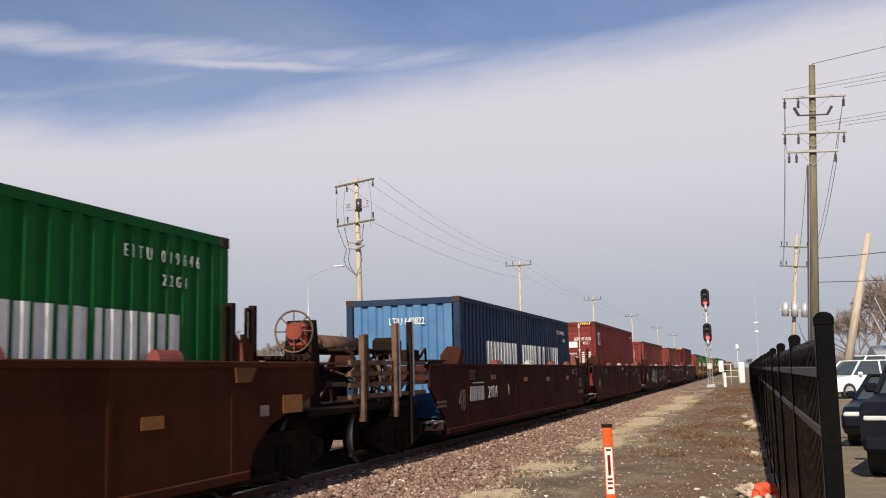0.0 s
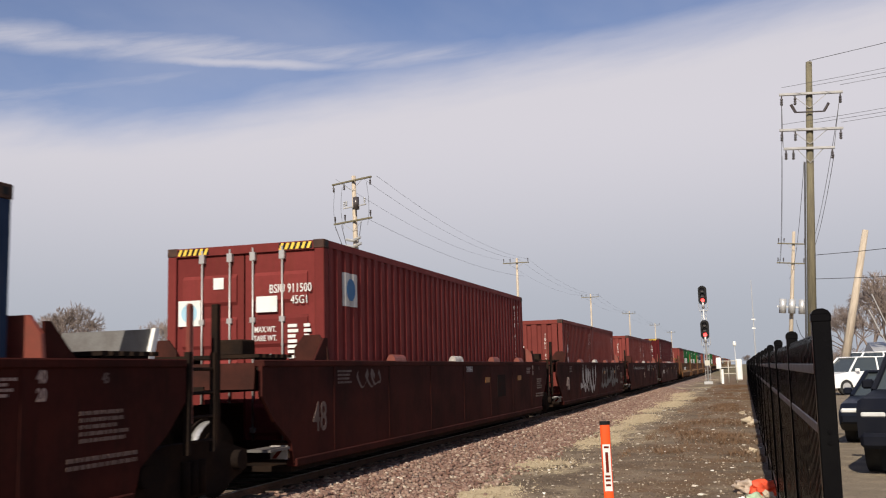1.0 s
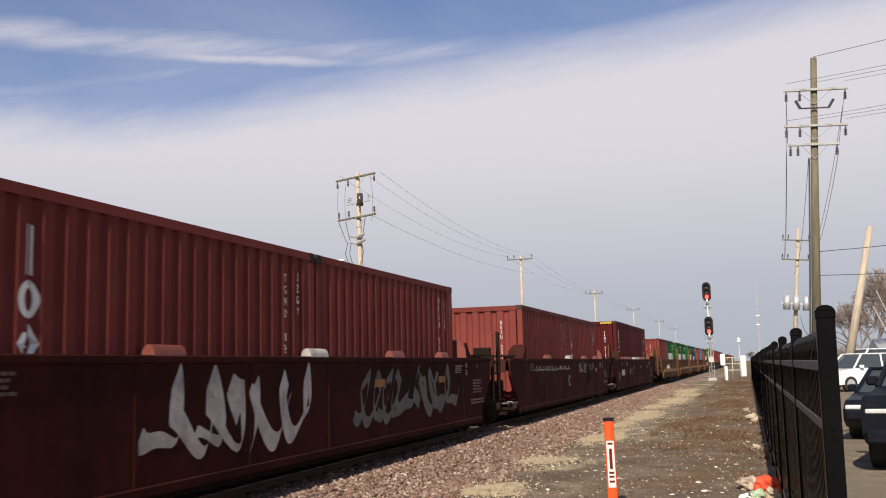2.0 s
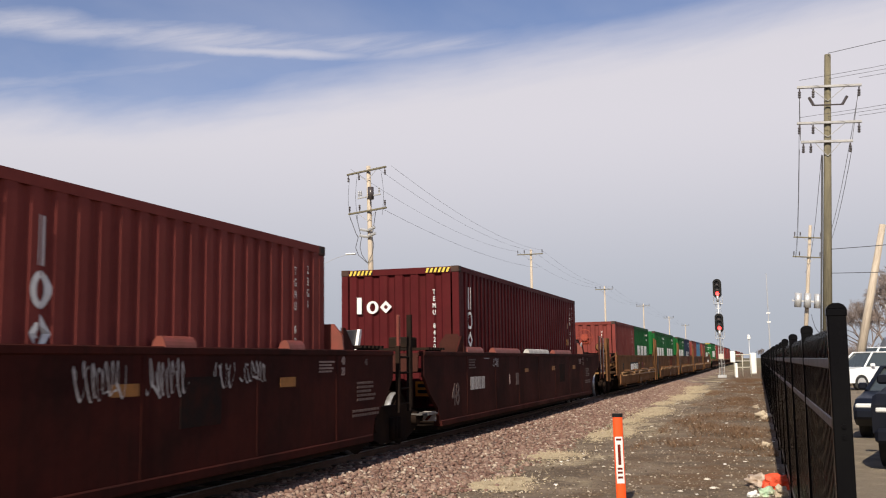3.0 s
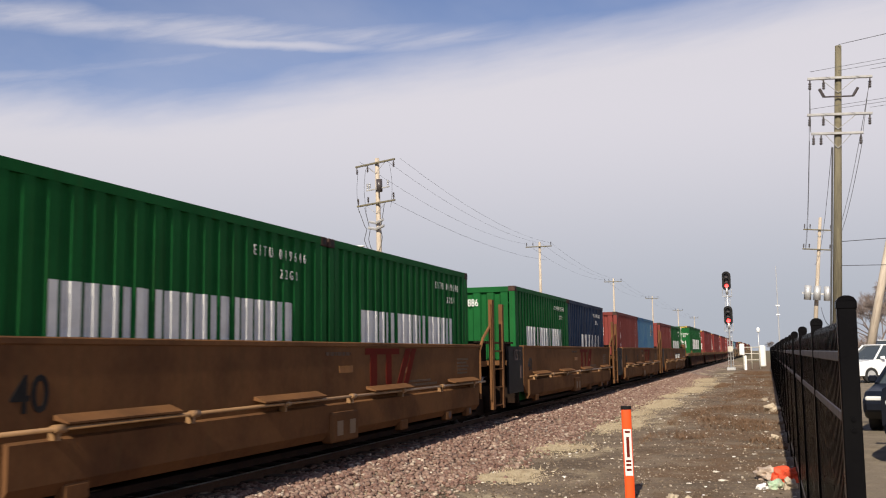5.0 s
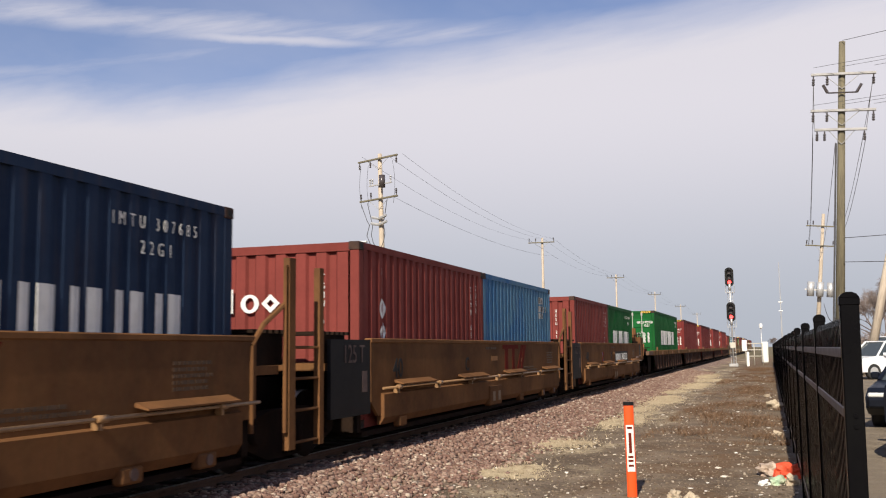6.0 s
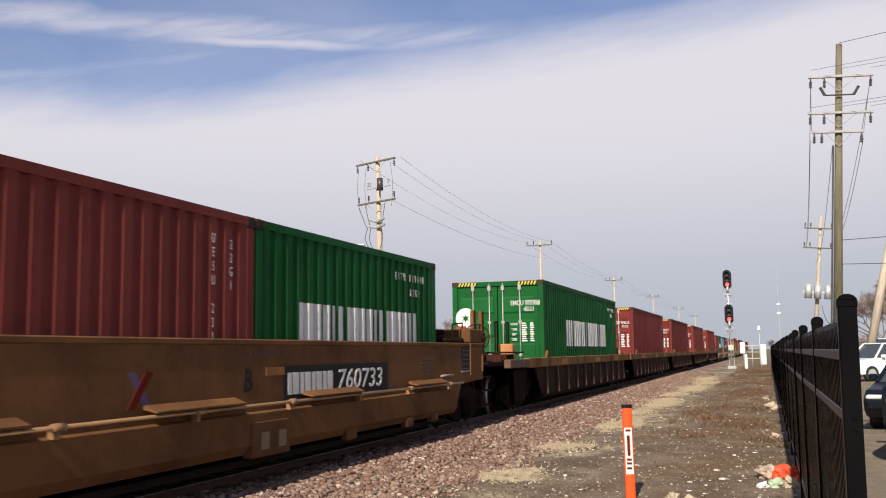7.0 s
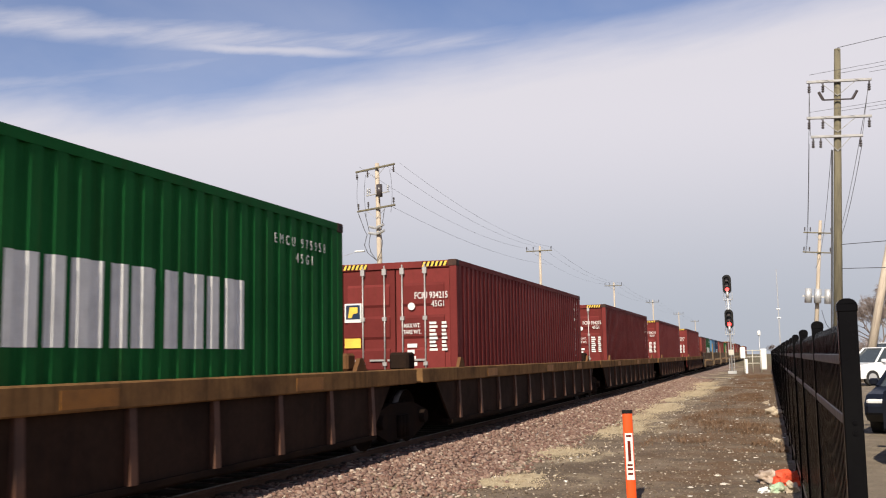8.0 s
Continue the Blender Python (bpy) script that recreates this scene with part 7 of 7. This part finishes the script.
def build_straw_mats():
    """Low mats of trodden straw with ragged edges."""
    for px, py, rx, ry in PATCHES:
        st = 0.05 if py < 25 else 0.12
        nx, ny = int(2.4 * rx / st), int(2.4 * ry / st)
        vid, verts, faces = {}, [], []

        def vert(i, j):
            if (i, j) not in vid:
                x, y = px - 1.2 * rx + i * st, py - 1.2 * ry + j * st
                vid[i, j] = len(verts)
                verts.append((x, y, ground_z(x, y) + 0.004 + 0.014 * max(0, min(1, patch_weight(x, y) * 2.5))))
            return vid[i, j]

        for i in range(nx):
            for j in range(ny):
                x, y = px - 1.2 * rx + (i + 0.5) * st, py - 1.2 * ry + (j + 0.5) * st
                if patch_weight(x, y) + 0.25 * noise.noise((x * 9, y * 9, 1)) > 0.12:
                    faces.append((vert(i, j), vert(i + 1, j), vert(i + 1, j + 1), vert(i, j + 1)))
        me = bpy.data.meshes.new("straw_mat")
        me.from_pydata(verts, [], faces)
        me.materials.append(M_MAT)
        tagged(new("straw_mat", me), "pale mat of trodden dry straw on the gravel", "dry grass", "straw mats", "stuff")


M_MAT = mat("trodden straw", (0.47, 0.385, 0.255), 0.95, second=(0.28, 0.215, 0.14), scale=5, amount=0.8, fine=0.45, bump=0.5, bump_scale=45, spec=0.1)


def blades(name, label, spots, material, height, lean, seed):
    """Dead blades: thin bent triangles standing or lying on the ground."""
    rs = np.random.RandomState(seed)
    n = len(spots)
    p = np.array(spots)
    a = rs.uniform(0, 6.28, n)
    h = height * rs.uniform(0.4, 1.4, n)
    d = np.stack([np.cos(a), np.sin(a), np.zeros(n)], 1)
    w = np.stack([-np.sin(a), np.cos(a), np.zeros(n)], 1) * (0.004 + 0.004 * rs.rand(n))[:, None]
    tip = p + d * (h * lean * rs.uniform(0.3, 1.3, n))[:, None] + np.array([0, 0, 1.0]) * (h * rs.uniform(0.2, 1.0, n))[:, None]
    v = np.stack([p - w, p + w, tip], 1).reshape(-1, 3)
    me = bpy.data.meshes.new(name)
    me.from_pydata(v.tolist(), [], np.arange(3 * n).reshape(-1, 3).tolist())
    me.materials.append(material)
    return tagged(new(name, me), label, "grass", kind="stuff")


def build_loose():
    rnd = random.Random(11)
    spots = []
    while len(spots) < 26000:
        y = 5.5 + 60 * rnd.random() ** 1.9
        x = rnd.uniform(-5.7, -3.25)
        keep = ramp(x + 0.35 * noise.noise((x, y * 0.5, 9)), -3.2, -4.2)
        if rnd.random() > keep:
            continue
        if rnd.random() < patch_weight(x, y) * 2:
            continue
        s = rnd.uniform(0.035, 0.085)
        spots.append((x, y, ground_z(x, y) + s * 0.22, s))
    for _ in range(5000):
        x, y = rnd.uniform(-9.4, -7.4), rnd.uniform(5, 40)
        s = rnd.uniform(0.04, 0.08)
        spots.append((x, y, ground_z(x, y) + s * 0.2, s))
    scatter("ballast_stones", "loose pinkish grey ballast stones along the track", "ballast", spots, M_BALLAST, seed=2)
    spots = []
    for _ in range(17000):
        y = 8 + 42 * rnd.random() ** 1.7
        x = rnd.uniform(-3.9, 0.28)
        s = 0.010 + 0.032 * rnd.random() ** 2
        spots.append((x, y, ground_z(x, y) + s * 0.15, s))
    scatter("path_pebbles", "small loose pebbles on the path", "gravel", spots, M_PEBBLE, seed=3)
    spots = []
    for _ in range(420):
        y = 9 + 60 * rnd.random() ** 1.4
        x = rnd.uniform(-3.8, 0.25) if rnd.random() < 0.8 else rnd.uniform(-5, -3.5)
        s = rnd.uniform(0.025, 0.085)
        spots.append((x, y, ground_z(x, y) + 0.008, s))
    scatter("litter_chips", "scattered white limestone chips and paper litter", "litter", spots, M_LITTER, 0.28, seed=4)
    spots = []
    for px, py, rx, ry in PATCHES:
        k = int(1500 * rx * ry)
        for _ in range(k):
            x, y = px + rnd.gauss(0, rx * 0.55), py + rnd.gauss(0, ry * 0.55)
            s = rnd.uniform(0.012, 0.035)
            if patch_weight(x, y) > -0.15:
                spots.append((x, y, ground_z(x, y) + 0.006, s))
    scatter("straw_gravel", "pale straw-coloured gravel and chaff in patches", "gravel", spots, M_STRAW, 0.5, seed=5)
    pts = []
    for px, py, rx, ry in PATCHES:
        for _ in range(int(1800 * rx * ry)):
            x, y = px + rnd.gauss(0, rx * 0.6), py + rnd.gauss(0, ry * 0.6)
            if patch_weight(x, y) > -0.1:
                pts.append((x, y, ground_z(x, y)))
    blades("straw_grass", "flattened dry straw grass in pale patches", pts, M_STRAW, 0.07, 1.6, 6)
    pts = []
    while len(pts) < 24000:
        y = 17 + 60 * rnd.random() ** 1.2
        x = rnd.uniform(-2.3, 0.25)
        if noise.noise((x * 0.8, y * 0.42, 2.2)) + 0.6 * noise.noise((x * 1.9, y * 1.1, 5)) + rnd.gauss(0, 0.22) > 0.22:
            pts.append((x, y, ground_z(x, y)))
    blades("dead_weeds", "low brown dead weeds along the fence", pts, M_WEED, 0.11, 1.3, 7)


build_straw_mats()
build_loose()


def lump(name, label, category, x, y, size, material, seed, squash=0.7):
    rnd = random.Random(seed)
    bm = bmesh.new()
    bmesh.ops.create_icosphere(bm, subdivisions=3, radius=0.5)
    for v in bm.verts:
        k = 1 + 0.75 * noise.noise(v.co * 2.6 + Vector((seed * 3.1, 0, 0))) + 0.40 * noise.noise(v.co * 6 + Vector((0, seed, 0)))
        v.co = Vector((v.co.x * size[0], v.co.y * size[1], v.co.z * size[2])) * k
        v.co.z = max(v.co.z, -size[2] * 0.30)
    ob = new(name, mesh_of(name, bm, material))
    ob.matrix_basis = pose(x, y, ground_z(x, y) + size[2] * 0.28, 0, 0, rnd.uniform(0, 360))
    return tagged(ob, label, category)


M_SACK = mat("crumpled pale plastic sack", (0.46, 0.37, 0.30), 0.6, second=(0.28, 0.20, 0.15), scale=9, amount=0.8, fine=0.2, bump=0.6, bump_scale=22)
M_CLOTH = mat("bright orange-red cloth", (0.70, 0.085, 0.028), 0.7, second=(0.45, 0.04, 0.02), scale=7, amount=0.7, bump=0.5, bump_scale=30)
M_GREENBAG = mat("pale green plastic bag", (0.34, 0.46, 0.32), 0.5, second=(0.55, 0.50, 0.38), scale=8, amount=0.8, bump=0.5, bump_scale=30)
lump("rubbish_sack", "crumpled pale plastic sack beside the fence", "rubbish", -0.08, 13.25, (0.40, 0.30, 0.22), M_SACK, 3)
lump("rubbish_cloth", "bright orange-red cloth bundle at the fence foot", "rubbish", 0.16, 12.9, (0.30, 0.34, 0.24), M_CLOTH, 4)
lump("plastic_bag", "pale green crumpled plastic bag on the gravel", "rubbish", 0.03, 12.35, (0.20, 0.18, 0.14), M_GREENBAG, 5)
lump("food_carton", "crumpled beige carton against the fence foot", "rubbish", 0.18, 12.3, (0.20, 0.16, 0.16), M_STONE, 8)
lump("paper_cup", "squashed white paper scrap on the gravel", "rubbish", -0.14, 12.25, (0.10, 0.12, 0.08), M_SIDING, 6)
for k, (x, y, s) in enumerate(((0.06, 27.3, 0.30), (-1.07, 10.85, 0.13), (-0.88, 10.85, 0.12), (-0.15, 33.0, 0.16), (0.05, 19.0, 0.13))):
    lump("limestone_rock", "pale yellowish limestone rock on the path", "rock", x, y, (s * 1.2, s, s * 0.8), M_STONE, 10 + k)

# ---------------- what moves ----------------


def motions():
    """The whole train rolls past at one steady speed."""
    for ob, y, z in [(o, y, z) for o, y, z in CARGO] + [(o, y, 0.0) for o, y in UNITS]:
        walk(ob, [(t, pose(TRACK, y - SPEED * t, z)) for t in (0.0, 2.0, 4.0, 6.0, 8.0)])


motions()
